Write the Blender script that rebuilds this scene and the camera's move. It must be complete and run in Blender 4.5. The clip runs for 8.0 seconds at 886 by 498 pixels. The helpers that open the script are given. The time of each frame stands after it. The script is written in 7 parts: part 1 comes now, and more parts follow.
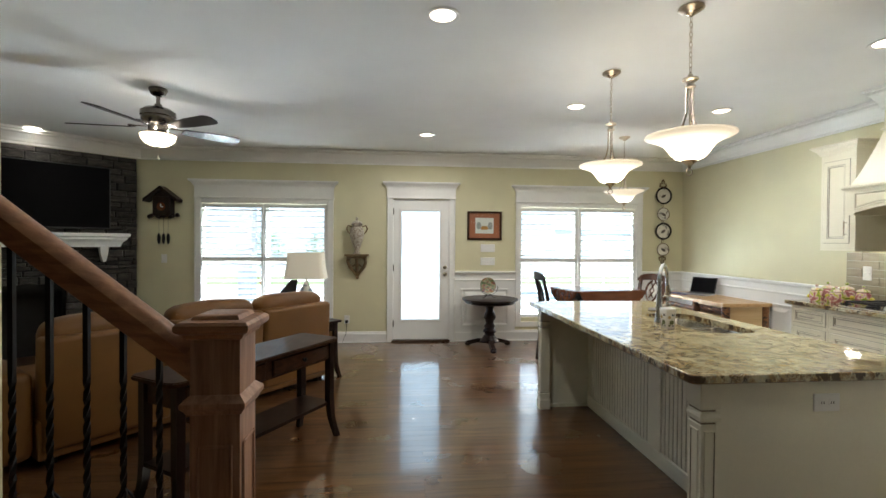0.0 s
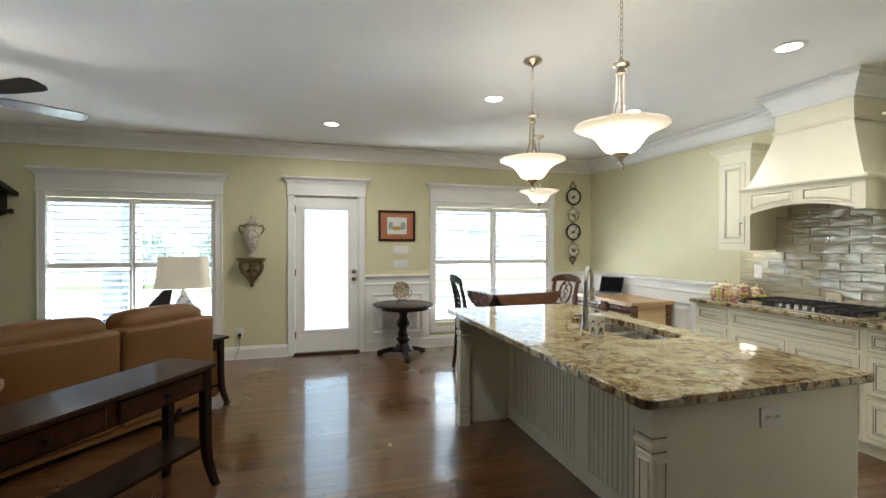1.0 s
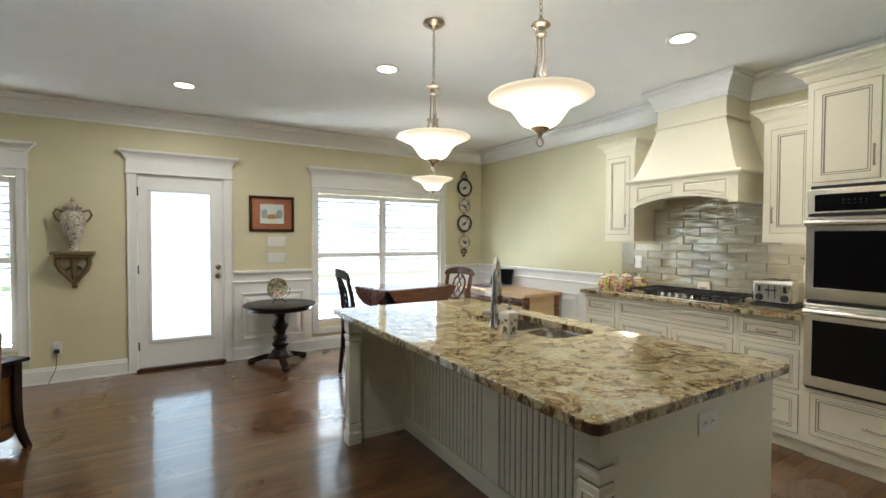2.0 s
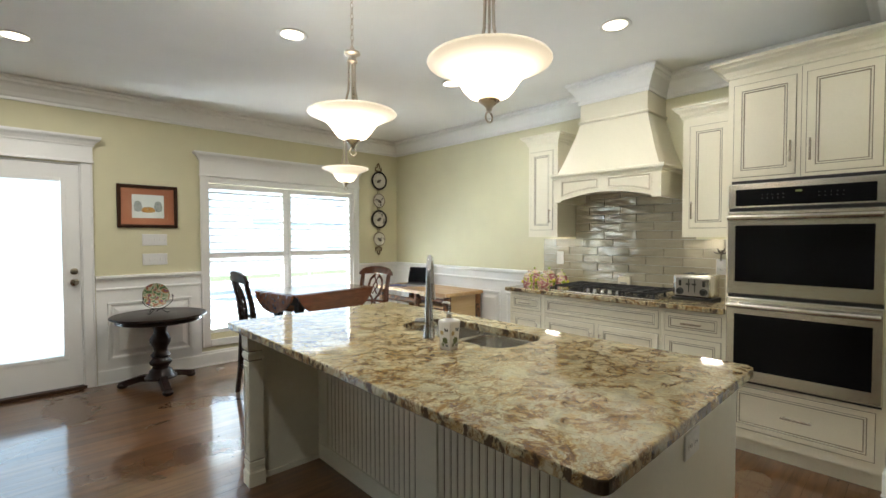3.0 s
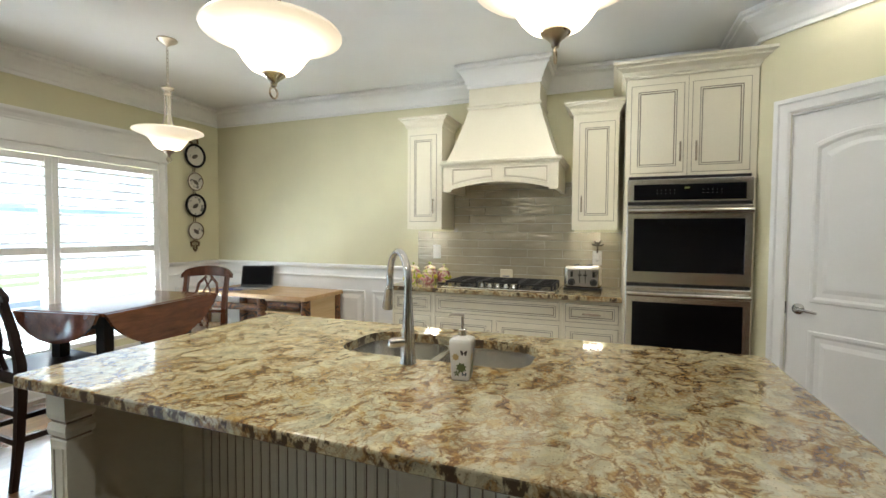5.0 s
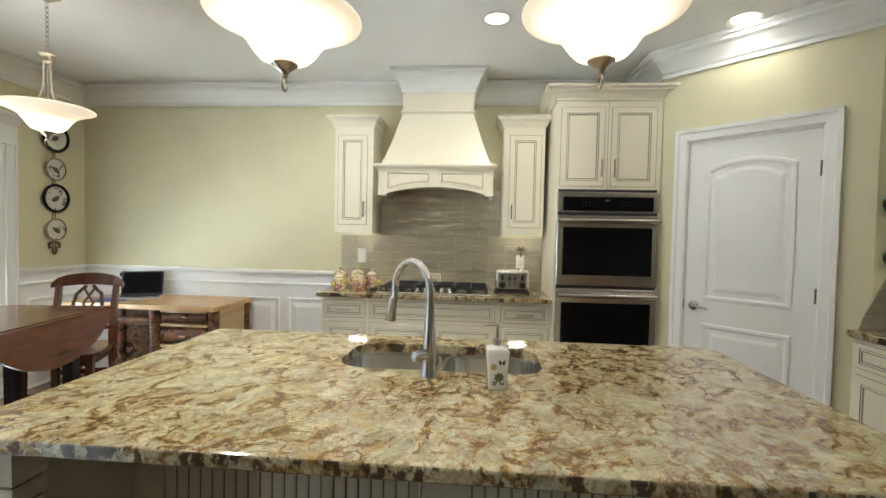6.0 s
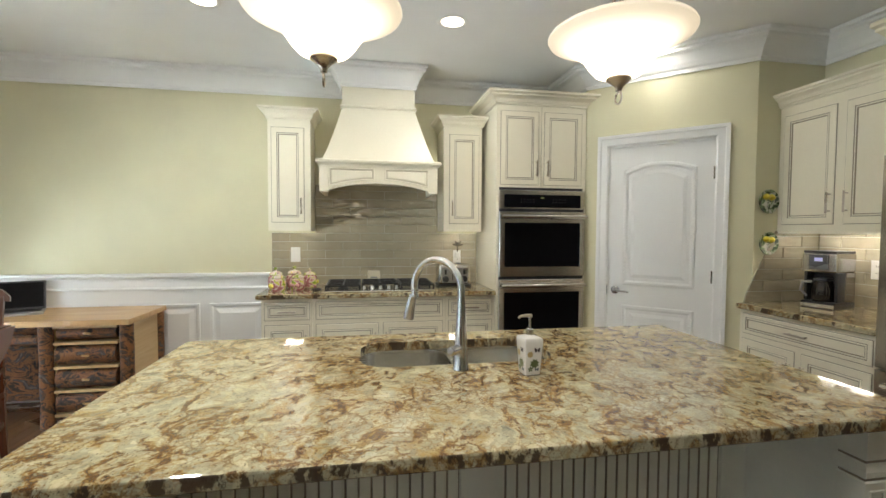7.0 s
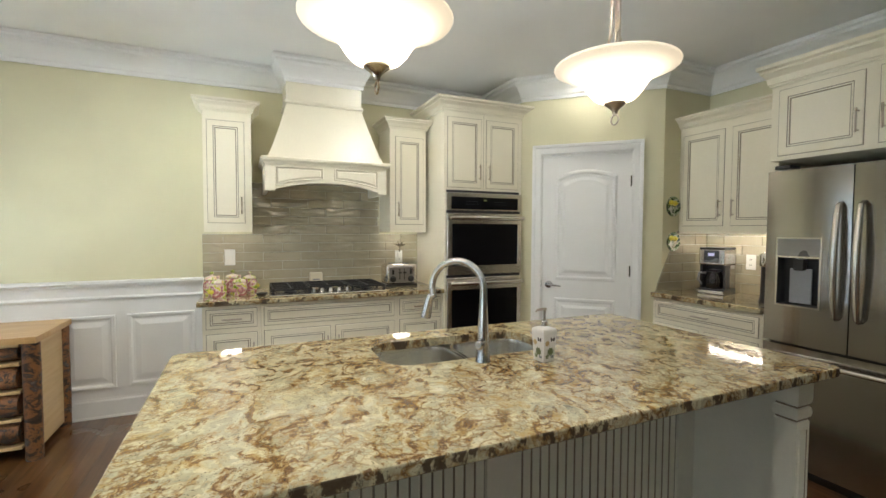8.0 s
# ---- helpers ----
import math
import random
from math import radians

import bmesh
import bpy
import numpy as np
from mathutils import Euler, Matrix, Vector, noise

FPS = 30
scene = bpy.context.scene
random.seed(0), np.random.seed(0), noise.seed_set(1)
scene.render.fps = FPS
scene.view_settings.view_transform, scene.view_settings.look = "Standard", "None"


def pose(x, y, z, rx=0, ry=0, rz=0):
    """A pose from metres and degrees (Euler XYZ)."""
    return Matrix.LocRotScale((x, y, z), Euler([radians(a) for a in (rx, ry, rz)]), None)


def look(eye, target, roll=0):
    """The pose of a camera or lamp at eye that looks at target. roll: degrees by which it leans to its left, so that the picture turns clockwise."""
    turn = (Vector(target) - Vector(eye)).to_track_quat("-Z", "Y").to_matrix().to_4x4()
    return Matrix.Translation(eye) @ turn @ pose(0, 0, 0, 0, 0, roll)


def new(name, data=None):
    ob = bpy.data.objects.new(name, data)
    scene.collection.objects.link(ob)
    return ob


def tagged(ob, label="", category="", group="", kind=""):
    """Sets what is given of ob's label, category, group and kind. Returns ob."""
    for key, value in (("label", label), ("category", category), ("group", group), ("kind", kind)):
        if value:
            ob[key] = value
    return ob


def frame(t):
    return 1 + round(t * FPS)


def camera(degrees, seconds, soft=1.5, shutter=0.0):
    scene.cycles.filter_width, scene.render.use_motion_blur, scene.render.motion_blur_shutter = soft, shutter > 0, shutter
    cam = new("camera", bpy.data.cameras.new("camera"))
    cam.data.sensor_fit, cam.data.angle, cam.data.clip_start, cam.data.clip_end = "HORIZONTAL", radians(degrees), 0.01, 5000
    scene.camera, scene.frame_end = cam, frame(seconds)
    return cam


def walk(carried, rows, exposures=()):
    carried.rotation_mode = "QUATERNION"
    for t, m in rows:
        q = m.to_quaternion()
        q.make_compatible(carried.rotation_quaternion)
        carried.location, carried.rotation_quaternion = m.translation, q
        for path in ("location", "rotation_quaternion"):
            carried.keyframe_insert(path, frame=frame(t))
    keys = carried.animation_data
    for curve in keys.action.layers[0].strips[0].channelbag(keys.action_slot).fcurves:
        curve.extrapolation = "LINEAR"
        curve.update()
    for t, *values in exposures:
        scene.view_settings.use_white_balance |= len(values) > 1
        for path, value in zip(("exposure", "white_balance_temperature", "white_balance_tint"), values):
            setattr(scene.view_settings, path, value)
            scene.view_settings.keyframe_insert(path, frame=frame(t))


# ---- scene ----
cam = camera(89.5, 8.0)
PATH = [
    (0, (1.189, 1.498, 1.435), (1.377, 3.489, 1.41), 0.4),
    (0.5, (1.201, 1.682, 1.432), (1.558, 3.65, 1.418), 0.2),
    (1, (1.265, 1.919, 1.438), (1.836, 3.836, 1.42), 0.1),
    (1.5, (1.349, 2.146, 1.409), (2.15, 3.979, 1.388), 0.2),
    (2, (1.38, 2.362, 1.412), (2.419, 4.07, 1.366), 0.2),
    (2.2, (1.399, 2.439, 1.413), (2.514, 4.098, 1.361), 0.2),
    (3.3, (1.552, 2.873, 1.387), (3.008, 4.243, 1.329), -0.0),
    (3.5, (1.565, 2.977, 1.378), (3.084, 4.277, 1.317), 0.1),
    (4, (1.575, 3.217, 1.375), (3.226, 4.343, 1.303), -0.2),
    (4.5, (1.569, 3.446, 1.369), (3.336, 4.38, 1.289), -0.1),
    (4.7, (1.561, 3.533, 1.362), (3.367, 4.389, 1.287), 0.0),
    (5.8, (1.459, 4.074, 1.398), (3.44, 4.336, 1.323), 1.3),
    (6, (1.443, 4.163, 1.393), (3.435, 4.327, 1.328), 1.2),
    (6.5, (1.413, 4.418, 1.399), (3.409, 4.307, 1.325), 1.4),
    (7, (1.41, 4.65, 1.401), (3.378, 4.303, 1.319), 0.3),
    (7.5, (1.413, 4.9, 1.411), (3.324, 4.316, 1.323), 0.0),
    (8, (1.454, 5.132, 1.414), (3.28, 4.321, 1.329), 0.2),
]
walk(cam, [(t, look(eye, target, roll)) for t, eye, target, roll in PATH])

# ---- world, sun, exposure ----
scene.view_settings.exposure = 2.07
world = bpy.data.worlds.new("sky")
scene.world = world
world.use_nodes = True
wn = world.node_tree
sky = wn.nodes.new("ShaderNodeTexSky")
sky.sky_type = "NISHITA"
sky.sun_disc = False
sky.sun_elevation = radians(48)
sky.sun_rotation = radians(150)
wn.nodes["Background"].inputs["Strength"].default_value = 0.15
wn.links.new(sky.outputs["Color"], wn.nodes["Background"].inputs["Color"])

sun = new("sun", bpy.data.lights.new("sun", "SUN"))
sun.data.energy, sun.data.angle, sun.data.color = 3.3, radians(0.5), (1.0, 0.95, 0.87)
sun.matrix_basis = look((6, -8, 14), (0, 2, 0))

CEIL = 2.74
WARM = (1.0, 0.97, 0.905)
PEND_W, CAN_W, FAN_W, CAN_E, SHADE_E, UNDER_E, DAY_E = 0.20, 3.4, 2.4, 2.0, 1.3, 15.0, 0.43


def lamp(name, kind, energy, m, color=WARM, **more):
    ob = new(name, bpy.data.lights.new(name, kind))
    ob.data.energy, ob.data.color = energy, color
    for key, value in more.items():
        if key == "size":
            ob.data.size = value
        elif key == "radius":
            ob.data.shadow_soft_size = value
    ob.matrix_basis = m
    return ob


# unseen lamps added outside the windows, in place of daylight thrown up by the patio
for px, wide in ((-0.72, 1.75), (3.85, 1.80)):
    bounce = lamp("patio_bounce_fill", "AREA", 54.0 * wide, look((px, 8.78, 0.06), (px, 6.0, 1.85)), (0.84, 0.93, 1.0), size=wide)
    bounce.data.shape = "RECTANGLE"
    bounce.data.size_y = 0.5


# ---- materials ----
def shader(name):
    m = bpy.data.materials.new(name)
    m.use_nodes = True
    t = m.node_tree
    return m, t, t.nodes["Principled BSDF"]


def node(t, kind, ins=(), **props):
    n = t.nodes.new(kind)
    for key, value in props.items():
        if key == "operation":
            n.operation = value
        elif key == "blend_type":
            n.blend_type = value
        elif key == "data_type":
            n.data_type = value
        elif key == "feature":
            n.feature = value
        elif key == "wave_type":
            n.wave_type = value
        elif key == "bands_direction":
            n.bands_direction = value
    for key, value in dict(ins).items():
        if hasattr(value, "is_linked"):
            t.links.new(value, n.inputs[key])
        else:
            n.inputs[key].default_value = value
    return n


def where(t, scale=(1, 1, 1), world_place=False, turn=(0, 0, 0)):
    if world_place:
        src = t.nodes.new("ShaderNodeNewGeometry").outputs["Position"]
    else:
        src = t.nodes.new("ShaderNodeTexCoord").outputs["Object"]
    return node(t, "ShaderNodeMapping", {"Vector": src, "Scale": scale, "Rotation": turn}).outputs["Vector"]


def ramp(t, fac, stops):
    n = t.nodes.new("ShaderNodeValToRGB")
    while len(n.color_ramp.elements) < len(stops):
        n.color_ramp.elements.new(0.5)
    for e, (p, c) in zip(n.color_ramp.elements, stops):
        e.position = p
        e.color = (*c, 1) if len(c) == 3 else c
    t.links.new(fac, n.inputs["Fac"])
    return n.outputs["Color"]


def mixc(t, fac, a, b, kind="MIX"):
    n = t.nodes.new("ShaderNodeMix")
    n.data_type, n.blend_type = "RGBA", kind
    for i, v in ((0, fac), (6, a), (7, b)):
        if hasattr(v, "is_linked"):
            t.links.new(v, n.inputs[i])
        else:
            n.inputs[i].default_value = v if i == 0 else (*v, 1)
    return n.outputs[2]


def bump(t, p, height, strength, dist=0.002):
    b = node(t, "ShaderNodeBump", {"Height": height, "Strength": strength, "Distance": dist})
    t.links.new(b.outputs["Normal"], p.inputs["Normal"])


def plain(name, color, rough=0.5, metal=0.0, var=0.10, scale=3.0, fine=60.0, relief=0.15, coat=0.0, world_place=True, stretch=(1, 1, 1), spec=0.5):
    """Paint, metal, plaster: a base colour with broad stains, fine grain and slight relief."""
    m, t, p = shader(name)
    v = where(t, stretch, world_place)
    broad = node(t, "ShaderNodeTexNoise", {"Vector": v, "Scale": scale, "Detail": 4.0}).outputs["Fac"]
    grain = node(t, "ShaderNodeTexNoise", {"Vector": v, "Scale": fine, "Detail": 3.0}).outputs["Fac"]
    dark = tuple(c * (1 - var) for c in color)
    lite = tuple(min(1, c * (1 + var * 0.6)) for c in color)
    c1 = ramp(t, broad, [(0.3, dark), (0.7, lite)])
    c2 = mixc(t, 0.25, c1, ramp(t, grain, [(0.35, dark), (0.65, lite)]))
    t.links.new(c2, p.inputs["Base Color"])
    r = node(t, "ShaderNodeMapRange", {"Value": broad, "From Min": 0.3, "From Max": 0.7, "To Min": max(0.02, rough * 0.85), "To Max": min(1, rough * 1.15)})
    t.links.new(r.outputs["Result"], p.inputs["Roughness"])
    p.inputs["Metallic"].default_value = metal
    p.inputs["Specular IOR Level"].default_value = spec
    p.inputs["Coat Weight"].default_value = coat
    p.inputs["Coat Roughness"].default_value = 0.12
    if relief:
        bump(t, p, grain, relief, 0.001)
    return m


def timber(name, light, dark, rough=0.35, axis=0, coat=0.3, random_by="", grain=1.0, relief=0.12, spec=0.5, detail=6.0, polish=0.1, coat_ior=1.5):
    """Stained wood with grain along one axis; random_by tints board from board."""
    m, t, p = shader(name)
    s = [26.0 * grain, 26.0 * grain, 26.0 * grain]
    s[axis] = 1.6 * grain
    v = where(t, s, True)
    shift = None
    if random_by == "object":
        shift = t.nodes.new("ShaderNodeObjectInfo").outputs["Random"]
    elif random_by == "island":
        shift = t.nodes.new("ShaderNodeNewGeometry").outputs["Random Per Island"]
    if shift is not None:
        off = node(t, "ShaderNodeVectorMath", {0: v, 1: (37.0, 11.0, 5.0)}, operation="MULTIPLY_ADD")
        off.inputs[1].default_value = (1, 1, 1)
        comb = node(t, "ShaderNodeVectorMath", {0: (37.0, 91.0, 53.0)}, operation="SCALE")
        t.links.new(shift, comb.inputs["Scale"])
        t.links.new(comb.outputs[0], off.inputs[2])
        v = off.outputs[0]
    g = node(t, "ShaderNodeTexNoise", {"Vector": v, "Scale": 1.0, "Detail": detail, "Roughness": 0.65, "Distortion": 0.6}).outputs["Fac"]
    c = ramp(t, g, [(0.28, dark), (0.5, tuple((a + b) / 2 for a, b in zip(light, dark))), (0.72, light)])
    if shift is not None:
        k = node(t, "ShaderNodeMapRange", {"Value": shift, "To Min": 0.80, "To Max": 1.18}).outputs["Result"]
        sc = node(t, "ShaderNodeVectorMath", {0: c}, operation="SCALE")
        t.links.new(k, sc.inputs["Scale"])
        c = sc.outputs[0]
    t.links.new(c, p.inputs["Base Color"])
    wear = node(t, "ShaderNodeTexNoise", {"Vector": where(t, (1.3, 1.3, 1.3), True), "Scale": 1.5, "Detail": 4.0}).outputs["Fac"]
    r = node(t, "ShaderNodeMapRange", {"Value": wear, "From Min": 0.3, "From Max": 0.7, "To Min": rough * 0.8, "To Max": rough * 1.25})
    t.links.new(r.outputs["Result"], p.inputs["Roughness"])
    p.inputs["Coat Weight"].default_value = coat
    p.inputs["Coat Roughness"].default_value = polish
    p.inputs["Coat IOR"].default_value = coat_ior
    p.inputs["Specular IOR Level"].default_value = spec
    if relief:
        bump(t, p, g, relief, 0.001)
    return m


def granite_stone(name, blocks=False):
    """Polished cream stone: pale crystals, grey-green clouds, rust rivers and dark grains."""
    m, t, p = shader(name)
    v = where(t, (1.35, 1.35, 1.35), True, (0, 0, radians(26)))
    warp = node(t, "ShaderNodeTexNoise", {"Vector": v, "Scale": 3.2, "Detail": 5.0}).outputs["Color"]
    add = node(t, "ShaderNodeVectorMath", {0: warp, 1: (0.22, 0.22, 0.22), 2: v}, operation="MULTIPLY_ADD").outputs[0]
    fine_w = node(t, "ShaderNodeTexNoise", {"Vector": v, "Scale": 21.0, "Detail": 3.0}).outputs["Color"]
    add2 = node(t, "ShaderNodeVectorMath", {0: fine_w, 1: (0.045, 0.045, 0.045), 2: add}, operation="MULTIPLY_ADD").outputs[0]
    st = node(t, "ShaderNodeMapping", {"Vector": add2, "Scale": (5.4, 7.4, 6.0)}).outputs["Vector"]
    clouds = node(t, "ShaderNodeTexNoise", {"Vector": st, "Scale": 1.7, "Detail": 9.0, "Roughness": 0.70}).outputs["Fac"]
    rivers = node(t, "ShaderNodeTexNoise", {"Vector": st, "Scale": 0.80, "Detail": 8.0, "Roughness": 0.62, "Distortion": 0.25}).outputs["Fac"]
    band = node(t, "ShaderNodeMath", {0: rivers, 1: 0.5}, operation="SUBTRACT").outputs[0]
    band = node(t, "ShaderNodeMath", {0: band}, operation="ABSOLUTE").outputs[0]
    cells = node(t, "ShaderNodeTexVoronoi", {"Vector": add2, "Scale": 34.0}, feature="DISTANCE_TO_EDGE").outputs["Distance"]
    tone = node(t, "ShaderNodeTexVoronoi", {"Vector": add2, "Scale": 34.0}).outputs["Color"]
    speck = node(t, "ShaderNodeTexNoise", {"Vector": v, "Scale": 120.0, "Detail": 3.0}).outputs["Fac"]
    base = ramp(t, clouds, [(0.30, (0.22, 0.21, 0.155)), (0.37, (0.42, 0.40, 0.29)), (0.44, (0.57, 0.535, 0.375)), (0.52, (0.68, 0.62, 0.42)), (0.62, (0.74, 0.69, 0.50)), (0.72, (0.78, 0.75, 0.61))])
    grey = node(t, "ShaderNodeSeparateColor", {"Color": tone}).outputs[0]
    vary = ramp(t, grey, [(0.0, (0.72, 0.72, 0.70)), (0.5, (1.0, 1.0, 1.0)), (1.0, (1.12, 1.08, 1.0))])
    c = mixc(t, 1.0, base, vary, "MULTIPLY")
    patch = node(t, "ShaderNodeTexNoise", {"Vector": v, "Scale": 3.4, "Detail": 3.0}).outputs["Fac"]
    gate = ramp(t, patch, [(0.40, (0.0, 0.0, 0.0)), (0.56, (1, 1, 1))])
    seam = ramp(t, cells, [(0.0, (0.9, 0.9, 0.9)), (0.03, (0.5, 0.5, 0.5)), (0.14, (0, 0, 0))])
    sm = node(t, "ShaderNodeMath", {0: seam, 1: gate}, operation="MULTIPLY").outputs[0]
    c = mixc(t, sm, c, (0.34, 0.20, 0.075))
    ochre = node(t, "ShaderNodeTexNoise", {"Vector": add2, "Scale": 9.5, "Detail": 7.0, "Roughness": 0.7}).outputs["Fac"]
    c = mixc(t, ramp(t, ochre, [(0.54, (0, 0, 0)), (0.64, (0.75, 0.75, 0.75))]), c, (0.52, 0.36, 0.13))
    crack_v = node(t, "ShaderNodeVectorMath", {0: fine_w, 1: (0.11, 0.11, 0.11), 2: add}, operation="MULTIPLY_ADD").outputs[0]
    crack_s = node(t, "ShaderNodeMapping", {"Vector": crack_v, "Scale": (8.5, 11.5, 10.0)}).outputs["Vector"]
    crack = node(t, "ShaderNodeTexVoronoi", {"Vector": crack_s, "Scale": 1.0}, feature="DISTANCE_TO_EDGE").outputs["Distance"]
    split = ramp(t, crack, [(0.0, (1, 1, 1)), (0.035, (0.75, 0.75, 0.75)), (0.10, (0, 0, 0))])
    where_cracked = node(t, "ShaderNodeTexNoise", {"Vector": add, "Scale": 5.5, "Detail": 5.0, "Roughness": 0.65}).outputs["Fac"]
    sp = node(t, "ShaderNodeMath", {0: split, 1: ramp(t, where_cracked, [(0.51, (0, 0, 0)), (0.60, (0.9, 0.9, 0.9))])}, operation="MULTIPLY").outputs[0]
    c = mixc(t, sp, c, (0.23, 0.125, 0.038))
    rust = ramp(t, band, [(0.0, (0.11, 0.050, 0.017)), (0.016, (0.27, 0.135, 0.036)), (0.045, (0.50, 0.32, 0.095))])
    near = ramp(t, band, [(0.0, (1, 1, 1)), (0.030, (0.85, 0.85, 0.85)), (0.060, (0, 0, 0))])
    lump = ramp(t, node(t, "ShaderNodeTexNoise", {"Vector": add2, "Scale": 12.0, "Detail": 8.0, "Roughness": 0.75}).outputs["Fac"], [(0.46, (0, 0, 0)), (0.51, (1, 1, 1))])
    nm = node(t, "ShaderNodeMath", {0: near, 1: lump}, operation="MULTIPLY").outputs[0]
    c = mixc(t, nm, c, rust)
    dots = ramp(t, speck, [(0.32, (0.22, 0.19, 0.15)), (0.39, (1, 1, 1))])
    c = mixc(t, 0.75, c, dots, "MULTIPLY")
    if blocks:
        lumps = node(t, "ShaderNodeTexNoise", {"Vector": where(t, (15, 15, 9), True), "Scale": 1.0, "Detail": 5.0, "Roughness": 0.65}).outputs["Fac"]
        c = mixc(t, ramp(t, lumps, [(0.51, (0, 0, 0)), (0.55, (0.95, 0.95, 0.95))]), c, (0.045, 0.022, 0.012))
        # a little grey puts the shade of the slab's upright edge into its colour
        c = mixc(t, 0.15, c, (0.30, 0.27, 0.20))
    c = mixc(t, 1.0, c, (0.82, 0.81, 0.78), "MULTIPLY")
    t.links.new(c, p.inputs["Base Color"])
    p.inputs["Roughness"].default_value = 0.07
    p.inputs["Coat Weight"].default_value = 0.3
    p.inputs["Coat Roughness"].default_value = 0.03
    return m


def glow(name, color, strength, base=(0.8, 0.78, 0.72)):
    m, t, p = shader(name)
    p.inputs["Base Color"].default_value = (*base, 1)
    p.inputs["Emission Color"].default_value = (*color, 1)
    p.inputs["Emission Strength"].default_value = strength
    return m


def painted_glow_glass():
    """Frosted shade glass: lets the bulbs inside shine through, with most of their glow painted on."""
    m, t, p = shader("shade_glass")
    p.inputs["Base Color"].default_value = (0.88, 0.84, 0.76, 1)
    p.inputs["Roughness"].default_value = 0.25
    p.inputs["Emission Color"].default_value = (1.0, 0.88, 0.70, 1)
    # bulb glow painted by height: strong at the bowl's foot, faint at the rim
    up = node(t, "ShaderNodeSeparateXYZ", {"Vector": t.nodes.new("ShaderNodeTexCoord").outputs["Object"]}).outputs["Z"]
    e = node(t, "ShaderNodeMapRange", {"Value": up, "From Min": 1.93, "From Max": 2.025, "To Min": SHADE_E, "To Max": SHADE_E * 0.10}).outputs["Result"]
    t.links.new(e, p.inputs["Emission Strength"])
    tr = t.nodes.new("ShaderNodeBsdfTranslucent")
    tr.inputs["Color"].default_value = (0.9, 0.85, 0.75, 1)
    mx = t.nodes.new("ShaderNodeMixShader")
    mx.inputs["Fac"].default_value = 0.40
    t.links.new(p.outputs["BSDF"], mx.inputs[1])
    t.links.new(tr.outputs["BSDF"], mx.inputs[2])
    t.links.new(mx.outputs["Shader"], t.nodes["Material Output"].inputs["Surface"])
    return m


def frosted_pane():
    m, t, p = shader("frosted_glass")
    p.inputs["Base Color"].default_value = (0.84, 0.95, 1, 1)
    p.inputs["Transmission Weight"].default_value = 1.0
    p.inputs["Roughness"].default_value = 0.55
    p.inputs["IOR"].default_value = 1.2
    return m


def glass_pane():
    m, t, p = shader("window_glass")
    p.inputs["Base Color"].default_value = (0.88, 0.95, 1, 1)
    p.inputs["Transmission Weight"].default_value = 1.0
    p.inputs["Roughness"].default_value = 0.0
    p.inputs["IOR"].default_value = 1.1
    return m


def tile_ceramic():
    m, t, p = shader("backsplash_tile")
    rnd = t.nodes.new("ShaderNodeObjectInfo").outputs["Random"]
    v = where(t, (1, 1, 1), True)
    n1 = node(t, "ShaderNodeTexNoise", {"Vector": v, "Scale": 5.0, "Detail": 3.0}).outputs["Fac"]
    c = ramp(t, n1, [(0.3, (0.40, 0.36, 0.265)), (0.7, (0.46, 0.415, 0.31))])
    k = node(t, "ShaderNodeMapRange", {"Value": rnd, "To Min": 0.96, "To Max": 1.04}).outputs["Result"]
    sc = node(t, "ShaderNodeVectorMath", {0: c}, operation="SCALE")
    t.links.new(k, sc.inputs["Scale"])
    t.links.new(sc.outputs[0], p.inputs["Base Color"])
    p.inputs["Roughness"].default_value = 0.04
    p.inputs["IOR"].default_value = 1.9
    p.inputs["Specular IOR Level"].default_value = 0.6
    w = where(t, (8, 8, 24), True)
    waves = node(t, "ShaderNodeTexNoise", {"Vector": w, "Scale": 1.0, "Detail": 0.0, "Distortion": 0.5}).outputs["Fac"]
    bump(t, p, waves, 1.0, 0.0065)
    t.links.new(p.inputs["Normal"].links[0].from_socket, p.inputs["Coat Normal"])
    p.inputs["Coat Weight"].default_value = 0.4
    p.inputs["Coat Roughness"].default_value = 0.02
    p.inputs["Coat IOR"].default_value = 1.9
    return m


def stone_stack():
    m, t, p = shader("stacked_stone")
    rnd = t.nodes.new("ShaderNodeObjectInfo").outputs["Random"]
    v = where(t, (1, 1, 3), True)
    n1 = node(t, "ShaderNodeTexNoise", {"Vector": v, "Scale": 9.0, "Detail": 6.0, "Roughness": 0.7}).outputs["Fac"]
    c = ramp(t, n1, [(0.3, (0.08, 0.075, 0.07)), (0.55, (0.19, 0.17, 0.15)), (0.75, (0.32, 0.28, 0.23))])
    k = node(t, "ShaderNodeMapRange", {"Value": rnd, "To Min": 0.18, "To Max": 0.55}).outputs["Result"]
    sc = node(t, "ShaderNodeVectorMath", {0: c}, operation="SCALE")
    t.links.new(k, sc.inputs["Scale"])
    t.links.new(sc.outputs[0], p.inputs["Base Color"])
    p.inputs["Roughness"].default_value = 0.85
    bump(t, p, n1, 0.8, 0.02)
    return m


